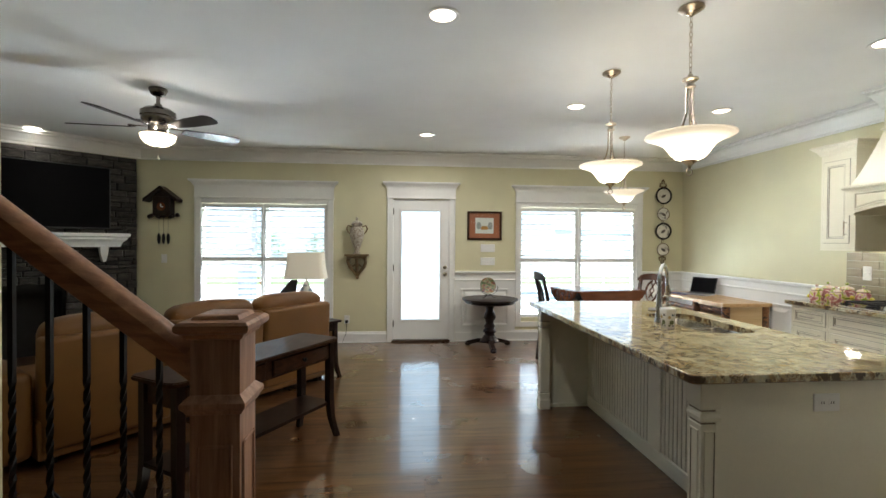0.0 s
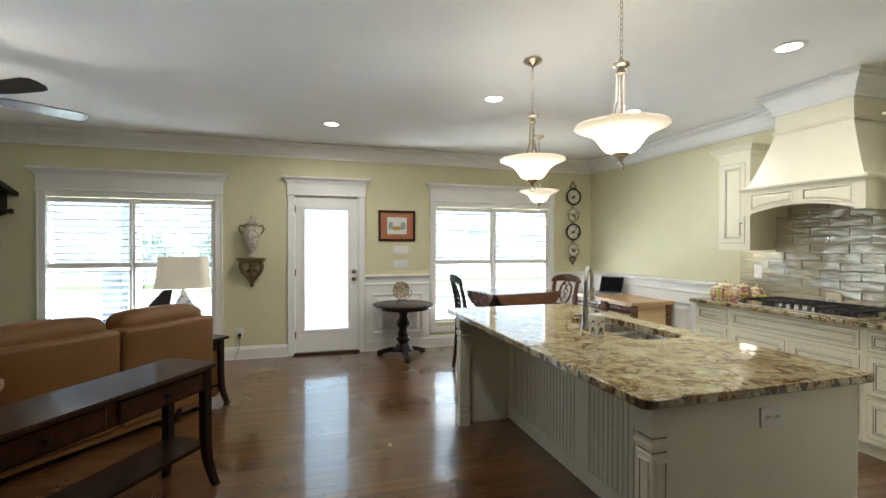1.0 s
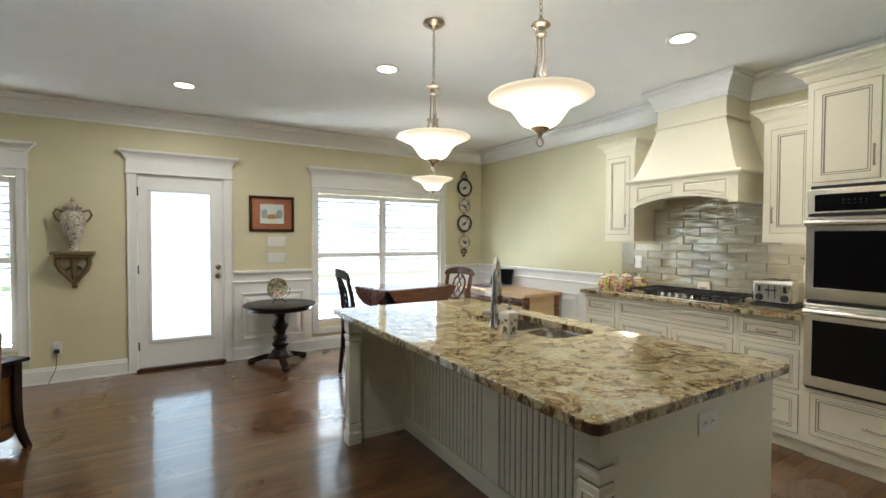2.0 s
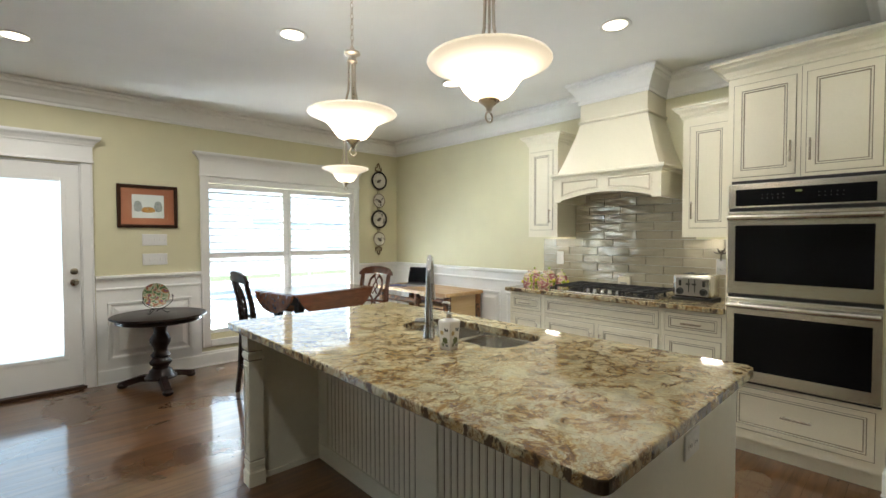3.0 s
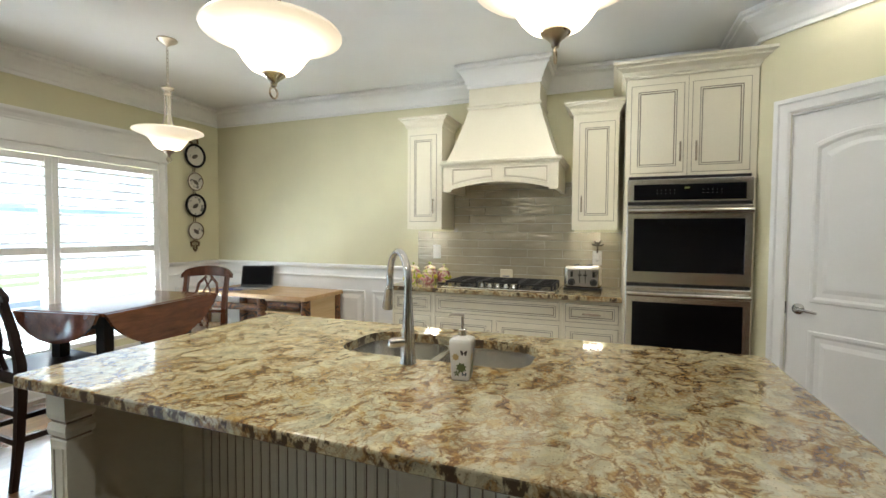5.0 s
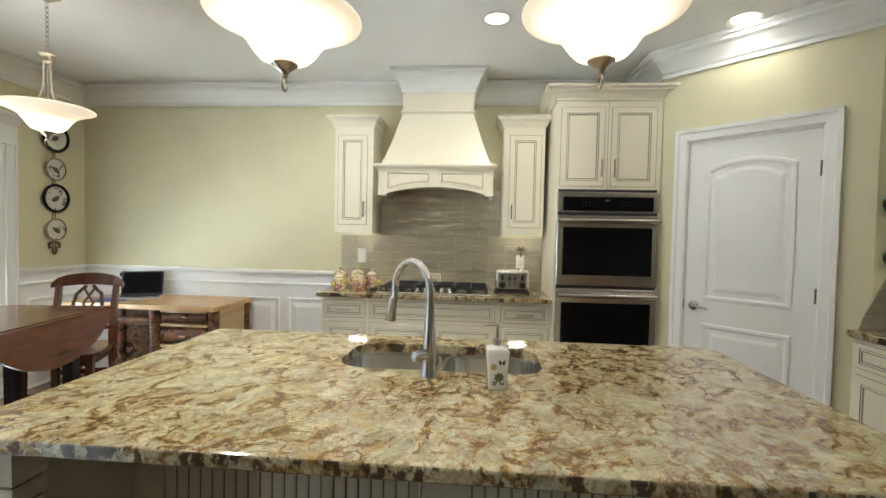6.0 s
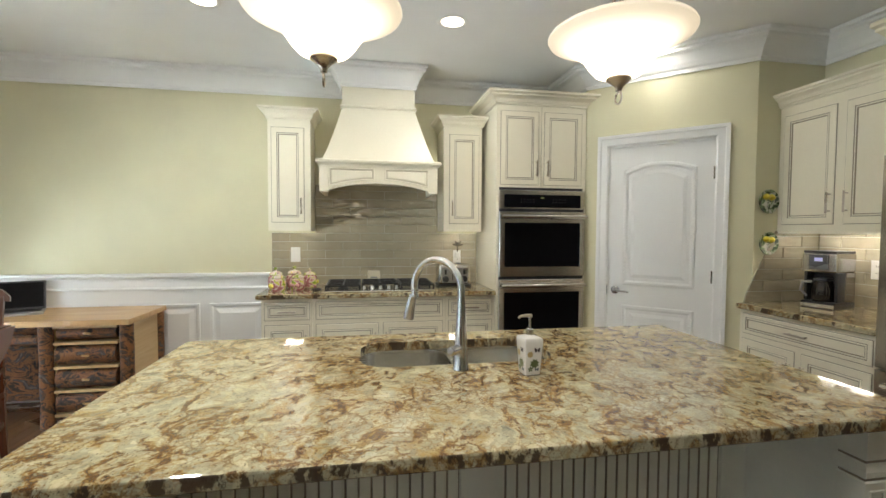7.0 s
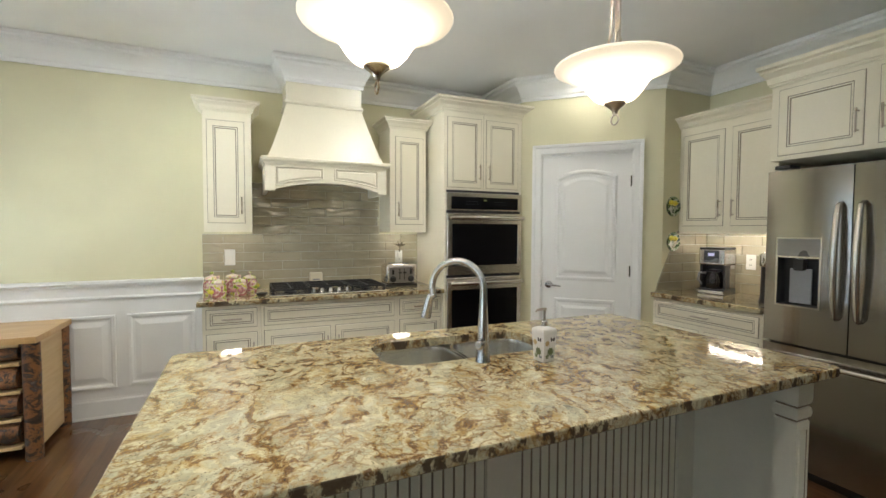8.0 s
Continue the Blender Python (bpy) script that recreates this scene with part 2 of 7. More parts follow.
def bark_wood():
    m, t, p = shader("bark")
    v = where(t, (9, 5, 9), True)
    n1 = node(t, "ShaderNodeTexNoise", {"Vector": v, "Scale": 1.3, "Detail": 7.0, "Roughness": 0.7, "Distortion": 1.0}).outputs["Fac"]
    c = ramp(t, n1, [(0.34, (0.012, 0.007, 0.005)), (0.43, (0.045, 0.024, 0.014)), (0.48, (0.26, 0.105, 0.032)), (0.53, (0.20, 0.085, 0.030)), (0.57, (0.035, 0.026, 0.022)), (0.64, (0.12, 0.10, 0.09)), (0.74, (0.42, 0.28, 0.15))])
    t.links.new(c, p.inputs["Base Color"])
    p.inputs["Roughness"].default_value = 0.5
    bump(t, p, n1, 0.9, 0.012)
    return m


def brushed(name, color, rough, axis=0):
    """Stainless sheet: smooth, with faint broad clouding."""
    m, t, p = shader(name)
    g = node(t, "ShaderNodeTexNoise", {"Vector": where(t, (1, 1, 1), True), "Scale": 1.7, "Detail": 2.0}).outputs["Fac"]
    t.links.new(ramp(t, g, [(0.3, tuple(c * 0.95 for c in color)), (0.7, color)]), p.inputs["Base Color"])
    p.inputs["Roughness"].default_value = rough
    p.inputs["Metallic"].default_value = 1.0
    return m


def painted(name, stops, scale=22.0, rough=0.25, detail=2.0, world_place=False):
    """Glazed ware with painted blotches."""
    m, t, p = shader(name)
    v = where(t, (1, 1, 1), world_place)
    n1 = node(t, "ShaderNodeTexNoise", {"Vector": v, "Scale": scale, "Detail": detail, "Distortion": 0.7}).outputs["Fac"]
    c = ramp(t, n1, stops)
    t.links.new(c, p.inputs["Base Color"])
    p.inputs["Roughness"].default_value = rough
    return m


WALL = plain("wall_paint", (0.675, 0.64, 0.44), 0.75, var=0.05, fine=350, relief=0.10)
WHITE = plain("trim_paint", (0.84, 0.84, 0.82), 0.38, var=0.03, fine=90, relief=0.04)
CEILP = plain("ceiling_paint", (0.87, 0.875, 0.86), 0.9, var=0.03, fine=400, relief=0.15)
CAB = plain("cabinet_cream", (0.79, 0.745, 0.60), 0.34, var=0.05, scale=2, fine=70, relief=0.05)
GLAZE = plain("cabinet_glaze", (0.30, 0.26, 0.185), 0.5, var=0.15, fine=120)
ISLE = plain("island_paint", (0.79, 0.765, 0.64), 0.36, var=0.05, fine=70, relief=0.05)
GLAZE_SOFT = plain("hood_glaze", (0.60, 0.54, 0.41), 0.5, var=0.12, fine=120)
GRANITE = granite_stone("granite")
GRANITE_EDGE = granite_stone("granite_edge", True)
FLOOR_O = timber("oak_floor", (0.165, 0.073, 0.025), (0.055, 0.022, 0.007), 0.30, 0, 1.0, "object", 0.8, 0.0, 0.25, 3.0, 0.10, 1.74)
FLOOR_I = timber("oak_floor_far", (0.165, 0.073, 0.025), (0.055, 0.022, 0.007), 0.30, 0, 1.0, "island", 0.8, 0.0, 0.25, 3.0, 0.10, 1.74)
SEAM = plain("floor_seam", (0.05, 0.025, 0.012), 0.7)
OAK = timber("newel_oak", (0.66, 0.38, 0.25), (0.30, 0.14, 0.08), 0.42, 2, 0.15, grain=1.7)
OAK_X = timber("rail_oak", (0.60, 0.31, 0.16), (0.27, 0.115, 0.055), 0.42, 0, 0.15, grain=1.7)
DARKW = timber("mahogany", (0.020, 0.0075, 0.005), (0.007, 0.003, 0.002), 0.35, 0, 0.12, spec=0.2)
DARKW_Z = timber("mahogany_upright", (0.020, 0.0075, 0.005), (0.007, 0.003, 0.002), 0.35, 2, 0.12, spec=0.2)
CHERRY = timber("cherry", (0.165, 0.048, 0.017), (0.070, 0.019, 0.008), 0.22, 0, 0.5)
CHAIRW = timber("chair_wood", (0.125, 0.042, 0.020), (0.05, 0.018, 0.009), 0.28, 2, 0.4)
CONSOLE = timber("console_wood", (0.060, 0.022, 0.008), (0.016, 0.006, 0.003), 0.4, 1, 0.1, spec=0.15)
PINE = timber("pine", (0.68, 0.44, 0.20), (0.48, 0.27, 0.10), 0.35, 1, 0.3)
PINE_X = timber("pine_side", (0.70, 0.52, 0.28), (0.56, 0.37, 0.17), 0.4, 0, 0.2)
BARK = bark_wood()
LEATHER = plain("tan_leather", (0.185, 0.078, 0.016), 0.5, var=0.16, scale=4, fine=220, relief=0.35)
STEEL = brushed("stainless", (0.70, 0.67, 0.62), 0.24, 1)
SINKST = brushed("sink_steel", (0.70, 0.69, 0.66), 0.22, 1)
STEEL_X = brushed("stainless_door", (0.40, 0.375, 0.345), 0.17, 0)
NICKEL = plain("brushed_nickel", (0.52, 0.46, 0.38), 0.28, 1.0, var=0.06, fine=200, relief=0.03)
CHROME = plain("chrome", (0.58, 0.58, 0.58), 0.17, 1.0, var=0.04, fine=200, relief=0.0)
PEWTER = plain("pewter", (0.17, 0.15, 0.13), 0.25, 1.0, var=0.08)
BLACKG = plain("black_glass", (0.006, 0.006, 0.007), 0.05, var=0.05, relief=0.0, spec=0.12)
IRON = plain("black_iron", (0.010, 0.009, 0.009), 0.55, 0.0, var=0.2, spec=0.25)
CASTIRON = plain("cast_iron", (0.02, 0.02, 0.02), 0.6, 0.2, var=0.2, fine=150, relief=0.3)
BLACKP = plain("black_plastic", (0.02, 0.02, 0.021), 0.35, var=0.1)
GREYP = plain("grey_plastic", (0.25, 0.25, 0.26), 0.4)
WHITEP = plain("white_plastic", (0.80, 0.80, 0.78), 0.3, var=0.02, relief=0.0)
BEIGEP = plain("beige_plastic", (0.68, 0.62, 0.48), 0.35, var=0.03)
TILE = tile_ceramic()
GROUT = plain("grout", (0.60, 0.58, 0.50), 0.9, var=0.08, fine=200)
STONE = stone_stack()
SOOT = plain("firebox_soot", (0.012, 0.011, 0.01), 0.9, var=0.3)
GLASS = glass_pane()
FROST = frosted_pane()
CAN_GLOW = glow("can_glow", (1.0, 0.86, 0.66), CAN_E)
SHADE_GLOW = painted_glow_glass()
FAN_GLOW = glow("fan_glass", (1.0, 0.84, 0.60), 0.9)
UNDER_GLOW = glow("strip_glow", (1.0, 0.91, 0.78), UNDER_E)
# faint glow put into the cloth to brighten it; the lamp has no bulb
LINEN = glow("linen_glow", (1.0, 0.90, 0.70), 0.05, (0.70, 0.66, 0.55))
SCREEN = plain("screen", (0.004, 0.004, 0.005), 0.35, var=0.05, relief=0.0, spec=0.05)


# ---- mesh tools ----
def part(name, bm, material, parent=None, label="", smooth=False):
    """Links a bmesh as one mesh object, under a thing or a part when one is given."""
    me = bpy.data.meshes.new(name)
    bmesh.ops.recalc_face_normals(bm, faces=bm.faces)
    bm.to_mesh(me)
    bm.free()
    for mt in material if isinstance(material, (list, tuple)) else [material]:
        me.materials.append(mt)
    if smooth:
        me.polygons.foreach_set("use_smooth", [True] * len(me.polygons))
        me.set_sharp_from_angle(angle=radians(38))
    ob = new(name, me)
    if parent is not None:
        ob.parent = parent
    if label:
        ob["label"] = label
    return ob


def thing(name, m, label, category, group="", kind=""):
    ob = new(name)
    ob.empty_display_size = 0.1
    ob.matrix_basis = m
    return tagged(ob, label, category, group, kind)


def box(bm, x0, y0, z0, x1, y1, z1, bev=0.0, seg=2, mi=0):
    vs = [bm.verts.new((x, y, z)) for z in (z0, z1) for x, y in ((x0, y0), (x1, y0), (x1, y1), (x0, y1))]
    fs = [bm.faces.new([vs[i] for i in q]) for q in ((0, 3, 2, 1), (4, 5, 6, 7), (0, 1, 5, 4), (1, 2, 6, 5), (2, 3, 7, 6), (3, 0, 4, 7))]
    for f in fs:
        f.material_index = mi
    if bev:
        es = list({e for f in fs for e in f.edges})
        r = bmesh.ops.bevel(bm, geom=es, offset=bev, segments=seg, affect="EDGES", profile=0.5)
        for f in r["faces"]:
            f.material_index = mi
    return vs


def boxes(*rows, bev=0.0):
    bm = bmesh.new()
    for r in rows:
        box(bm, *r, bev=bev)
    return bm


def rings(bm, loops, mats=(), cap=True, close_first=False):
    """Joins loops of points, one after the other, and caps the last."""
    vv = [[bm.verts.new(p) for p in lp] for lp in loops]
    n = len(vv[0])
    for k in range(len(vv) - 1):
        for i in range(n):
            j = (i + 1) % n
            f = bm.faces.new((vv[k][i], vv[k][j], vv[k + 1][j], vv[k + 1][i]))
            f.material_index = mats[k] if k < len(mats) else 0
    if cap:
        bm.faces.new(vv[-1]).material_index = mats[len(vv) - 1] if len(mats) >= len(vv) else 0
    if close_first:
        bm.faces.new(list(reversed(vv[0])))
    return vv


def rect(x0, z0, x1, z1, y):
    return [(x0, y, z0), (x1, y, z0), (x1, y, z1), (x0, y, z1)]


def lathe(bm, profile, seg=24, x=0, y=0, z=0, mi=0, close=False):
    rows = []
    for r, h in profile:
        if r < 1e-5:
            rows.append([bm.verts.new((x, y, z + h))])
        else:
            rows.append([bm.verts.new((x + r * math.cos(2 * math.pi * i / seg), y + r * math.sin(2 * math.pi * i / seg), z + h)) for i in range(seg)])
    for a, b in zip(rows, rows[1:]):
        for i in range(seg):
            j = (i + 1) % seg
            if len(a) == 1 and len(b) == 1:
                continue
            if len(a) == 1:
                f = bm.faces.new((a[0], b[i], b[j]))
            elif len(b) == 1:
                f = bm.faces.new((a[i], a[j], b[0]))
            else:
                f = bm.faces.new((a[i], a[j], b[j], b[i]))
            f.material_index = mi
    return bm


def tube(bm, pts, r, seg=10, ends=True, mi=0):
    """A round rod through points; r: one radius or one for each point."""
    pts = [Vector(p) for p in pts]
    rr = r if isinstance(r, (list, tuple)) else [r] * len(pts)
    up, rows = None, []
    for i, p in enumerate(pts):
        d = (pts[min(i + 1, len(pts) - 1)] - pts[max(i - 1, 0)]).normalized()
        if up is None:
            up = d.orthogonal().normalized()
        up = (up - d * up.dot(d)).normalized()
        side = d.cross(up)
        rows.append([bm.verts.new(p + rr[i] * (math.cos(2 * math.pi * k / seg) * up + math.sin(2 * math.pi * k / seg) * side)) for k in range(seg)])
    for a, b in zip(rows, rows[1:]):
        for k in range(seg):
            j = (k + 1) % seg
            bm.faces.new((a[k], a[j], b[j], b[k])).material_index = mi
    if ends:
        bm.faces.new(list(reversed(rows[0]))).material_index = mi
        bm.faces.new(rows[-1]).material_index = mi
    return bm


def ring_rod(bm, centre, radius, r, u, v, seg=20, tseg=8):
    c, u, v = Vector(centre), Vector(u), Vector(v)
    w = u.cross(v).normalized()
    rows = []
    for i in range(seg):
        a = 2 * math.pi * i / seg
        d = math.cos(a) * u + math.sin(a) * v
        rows.append([bm.verts.new(c + d * radius + r * (math.cos(2 * math.pi * k / tseg) * d + math.sin(2 * math.pi * k / tseg) * w)) for k in range(tseg)])
    for i in range(seg):
        a, b = rows[i], rows[(i + 1) % seg]
        for k in range(tseg):
            j = (k + 1) % tseg
            bm.faces.new((a[k], a[j], b[j], b[k]))
    return bm


def prism(bm, poly, z0, z1, mi=0):
    """A flat outline (x, y) raised from z0 to z1."""
    lo = [bm.verts.new((x, y, z0)) for x, y in poly]
    hi = [bm.verts.new((x, y, z1)) for x, y in poly]
    n = len(poly)
    fs = [bm.faces.new(list(reversed(lo))), bm.faces.new(hi)]
    for i in range(n):
        j = (i + 1) % n
        fs.append(bm.faces.new((lo[i], lo[j], hi[j], hi[i])))
    for f in fs:
        f.material_index = mi
    return fs


def upright(bm, poly, y0, y1, mi=0):
    """An outline (x, z) in an upright plane, made thick from y0 to y1."""
    a = [bm.verts.new((x, y0, z)) for x, z in poly]
    b = [bm.verts.new((x, y1, z)) for x, z in poly]
    n = len(poly)
    fs = [bm.faces.new(a), bm.faces.new(list(reversed(b)))]
    for i in range(n):
        j = (i + 1) % n
        fs.append(bm.faces.new((a[i], b[i], b[j], a[j])))
    for f in fs:
        f.material_index = mi
    return fs


def moulding(bm, path, profile, closed=False):
    """Runs a profile (out, height) along a line of (x, y, z) points; out is to the right of the way, and corners are mitred."""
    n = len(path)
    rows = []
    for i, p in enumerate(path):
        ds = []
        if closed or i > 0:
            q = path[i - 1]
            ds.append(Vector((p[0] - q[0], p[1] - q[1])).normalized())
        if closed or i < n - 1:
            q = path[(i + 1) % n]
            ds.append(Vector((q[0] - p[0], q[1] - p[1])).normalized())
        ns = [Vector((d.y, -d.x)) for d in ds]
        m = sum(ns, Vector((0, 0)))
        m = m / max(0.2, m.dot(ns[0])) if len(ns) == 2 else ns[0]
        rows.append([bm.verts.new((p[0] + m.x * o, p[1] + m.y * o, p[2] + h)) for o, h in profile])
    k = len(profile)
    last = n if closed else n - 1
    for i in range(last):
        a, b = rows[i], rows[(i + 1) % n]
        for j in range(k):
            l = (j + 1) % k
            bm.faces.new((a[j], b[j], b[l], a[l]))
    if not closed:
        bm.faces.new(rows[0])
        bm.faces.new(list(reversed(rows[-1])))
    return bm


def arc(cx, cz, r, a0, a1, n):
    return [(cx + r * math.cos(radians(a0 + (a1 - a0) * i / n)), cz + r * math.sin(radians(a0 + (a1 - a0) * i / n))) for i in range(n + 1)]


EAST, SOUTH, NORTH = -90, 180, 0   # the way one looks at a front


# ---- large structure ----
def setting(name, bm, material, label=""):
    return tagged(part(name, bm, material), label, "", "", "structure")


N0, N1 = 8.0, 8.16
bm = bmesh.new()
for x0, x1, z0, z1 in ((-4.7, -1.60, 0, CEIL), (-1.60, 0.16, 0, 0.34), (-1.60, 0.16, 1.98, CEIL), (0.16, 1.06, 0, CEIL), (1.06, 1.91, 2.07, CEIL),
                       (1.91, 2.93, 0, CEIL), (2.93, 4.78, 0, 0.34), (2.93, 4.78, 1.98, CEIL), (4.78, 5.66, 0, CEIL)):
    box(bm, x0, N0, z0, x1, N1, z1)
setting("wall_north", bm, WALL, "yellow-green painted wall with two windows and door")
setting("wall_east", boxes((5.5, 1.34, 0, 5.66, 8.0, CEIL)), WALL, "pale yellow-green painted kitchen wall")
setting("wall_oven_return", boxes((4.87, 2.72, 0, 5.5, 2.84, CEIL)), WALL)
bm = bmesh.new()
prism(bm, [(4.87, 2.72), (4.87, 2.84), (4.812, 2.792), (4.735, 2.715), (4.82, 2.63)], 0, CEIL)
prism(bm, [(4.735, 2.715), (4.215, 2.195), (4.30, 2.11), (4.82, 2.63)], 2.08, CEIL)
prism(bm, [(4.215, 2.195), (4.05, 2.03), (4.05, 1.98), (4.17, 1.98), (4.30, 2.11)], 0, CEIL)
setting("wall_pantry", bm, WALL, "yellow wall set at an angle with pantry door")
setting("wall_plates", boxes((4.05, 1.5, 0, 4.17, 1.98, CEIL)), WALL)
setting("wall_south", boxes((1.95, 1.34, 0, 5.5, 1.5, CEIL)), WALL)
setting("wall_hall_east", boxes((1.95, -1.6, 0, 2.11, 1.34, CEIL)), WALL)
setting("wall_hall_south", boxes((-4.7, -1.76, 0, 2.11, -1.6, CEIL)), WALL)
setting("wall_west", boxes((-4.7, -1.6, 0, -4.54, 8.0, CEIL)), WALL)
setting("wall_stair", boxes((-4.54, 2.73, 0, 0.075, 2.86, CEIL)), WALL, "yellow wall beside the staircase")
setting("ceiling", boxes((-4.7, -1.76, CEIL, 5.66, 8.16, CEIL + 0.12)), CEILP, "off-white painted flat ceiling")

CROWN = [(0, -0.185), (0.018, -0.185), (0.018, -0.160), (0.030, -0.150), (0.045, -0.120), (0.085, -0.070), (0.112, -0.055), (0.112, -0.035), (0.135, -0.028), (0.135, -0.004), (0, -0.004)]
bm = bmesh.new()
moulding(bm, [(-4.54, 2.86, CEIL), (-4.54, 5.82, CEIL), (-2.36, 8.0, CEIL), (5.5, 8.0, CEIL), (5.5, 2.84, CEIL), (4.87, 2.84, CEIL), (4.05, 2.03, CEIL), (4.05, 1.5, CEIL), (1.95, 1.5, CEIL), (1.95, -1.6, CEIL)], CROWN)
setting("trim_crown", bm, WHITE, "white stepped crown moulding round the ceiling")

BASE = [(0, 0), (0.022, 0), (0.022, 0.012), (0.016, 0.016), (0.016, 0.125), (0.010, 0.138), (0.010, 0.148), (0.004, 0.16), (0, 0.16)]
for path in ([(-2.36, 8.0, 0), (0.99, 8.0, 0)], [(1.985, 8.0, 0), (5.5, 8.0, 0), (5.5, 5.44, 0)], [(4.865, 2.845, 0), (4.80, 2.78, 0)], [(4.155, 2.135, 0), (4.05, 2.03, 0)]):
    bm = bmesh.new()
    moulding(bm, path, BASE)
    setting("baseboard", bm, WHITE)


def wainscot(m, length, panels):
    """White board with chair rail and raised panels, along local x."""
    w = thing("wainscot", m, "white raised-panel wainscot with chair rail", "wainscot", "", "structure")
    part("backboard", boxes((0, -0.010, 0.15, length, 0, 1.0)), WHITE, w)
    bm = bmesh.new()
    moulding(bm, [(0, -0.010, 0), (length, -0.010, 0)], [(0, 0.985), (0.014, 0.985), (0.020, 1.0), (0.034, 1.008), (0.034, 1.026), (0.0, 1.032), (-0.01, 1.032), (-0.01, 0.985)])
    moulding(bm, [(0, -0.010, 0), (length, -0.010, 0)], [(0, 0.888), (0.010, 0.888), (0.014, 0.898), (0.014, 0.905), (0.006, 0.915), (0, 0.915)])
    part("chair_rail", bm, WHITE, w)
    for x0, x1 in panels:
        bm = bmesh.new()
        y = -0.010
        z0, z1 = 0.225, 0.772
        rings(bm, [rect(x0, z0, x1, z1, y), rect(x0 + .004, z0 + .004, x1 - .004, z1 - .004, y - .016), rect(x0 + .022, z0 + .022, x1 - .022, z1 - .022, y - .013),
                   rect(x0 + .034, z0 + .034, x1 - .034, z1 - .034, y - .002), rect(x0 + .048, z0 + .048, x1 - .048, z1 - .048, y - .002),
                   rect(x0 + .085, z0 + .085, x1 - .085, z1 - .085, y - .014)])
        part("panel", bm, WHITE, w)


wainscot(pose(1.985, 8.0, 0), 0.895, [(0.085, 0.795)])
wainscot(pose(4.845, 8.0, 0), 0.655, [(0.08, 0.58)])
wainscot(pose(5.5, 8.0, 0, 0, 0, EAST), 2.565, [(0.10, 0.68), (0.76, 1.20), (1.28, 1.60), (1.64, 1.975), (2.05, 2.50)])


def casing(x0, x1, z0, ztop, head, bottom=False):
    """Flat casing with a frieze and a stepped cap."""
    c = thing("trim_casing", pose(0, 8.0, 0), "white flat casing with stepped crown head", "casing", "", "structure")
    bm = bmesh.new()
    for a, b in ((x0, x0 + 0.085), (x1 - 0.085, x1)):
        box(bm, a, -0.022, z0, b, 0, ztop, 0.003, 1)
    part("side_board", bm, WHITE, c)
    bm = bmesh.new()
    for a, b in ((x0, x0 + 0.016), (x1 - 0.016, x1)):
        box(bm, a, -0.032, z0, b, -0.0225, ztop, 0.002, 1)
    part("backband", bm, WHITE, c)
    part("frieze", boxes((x0 - 0.004, -0.026, ztop, x1 + 0.004, 0, head - 0.075)), WHITE, c)
    bm = bmesh.new()
    moulding(bm, [(x0 - 0.004, 0, 0), (x0 - 0.004, -0.026, 0), (x1 + 0.004, -0.026, 0), (x1 + 0.004, 0, 0)],
             [(0, head - 0.085), (0.012, head - 0.085), (0.014, head - 0.070), (0.030, head - 0.045), (0.050, head - 0.028), (0.056, head - 0.028), (0.062, head - 0.014), (0.062, head), (0, head)])
    part("cap", bm, WHITE, c)
    part("bead", boxes((x0 - 0.012, -0.036, ztop - 0.008, x1 + 0.012, 0, ztop + 0.012), bev=0.003), WHITE, c)
    if bottom:
        part("bottom_board", boxes((x0 + 0.0855, -0.022, z0, x1 - 0.0855, 0, z0 + 0.075), bev=0.003), WHITE, c)
    return c


casing(-1.655, 0.232, 0.205, 2.055, 2.30, True)
casing(2.882, 4.842, 0.205, 2.055, 2.30, True)
casing(0.993, 1.979, 0.0, 2.085, 2.315)


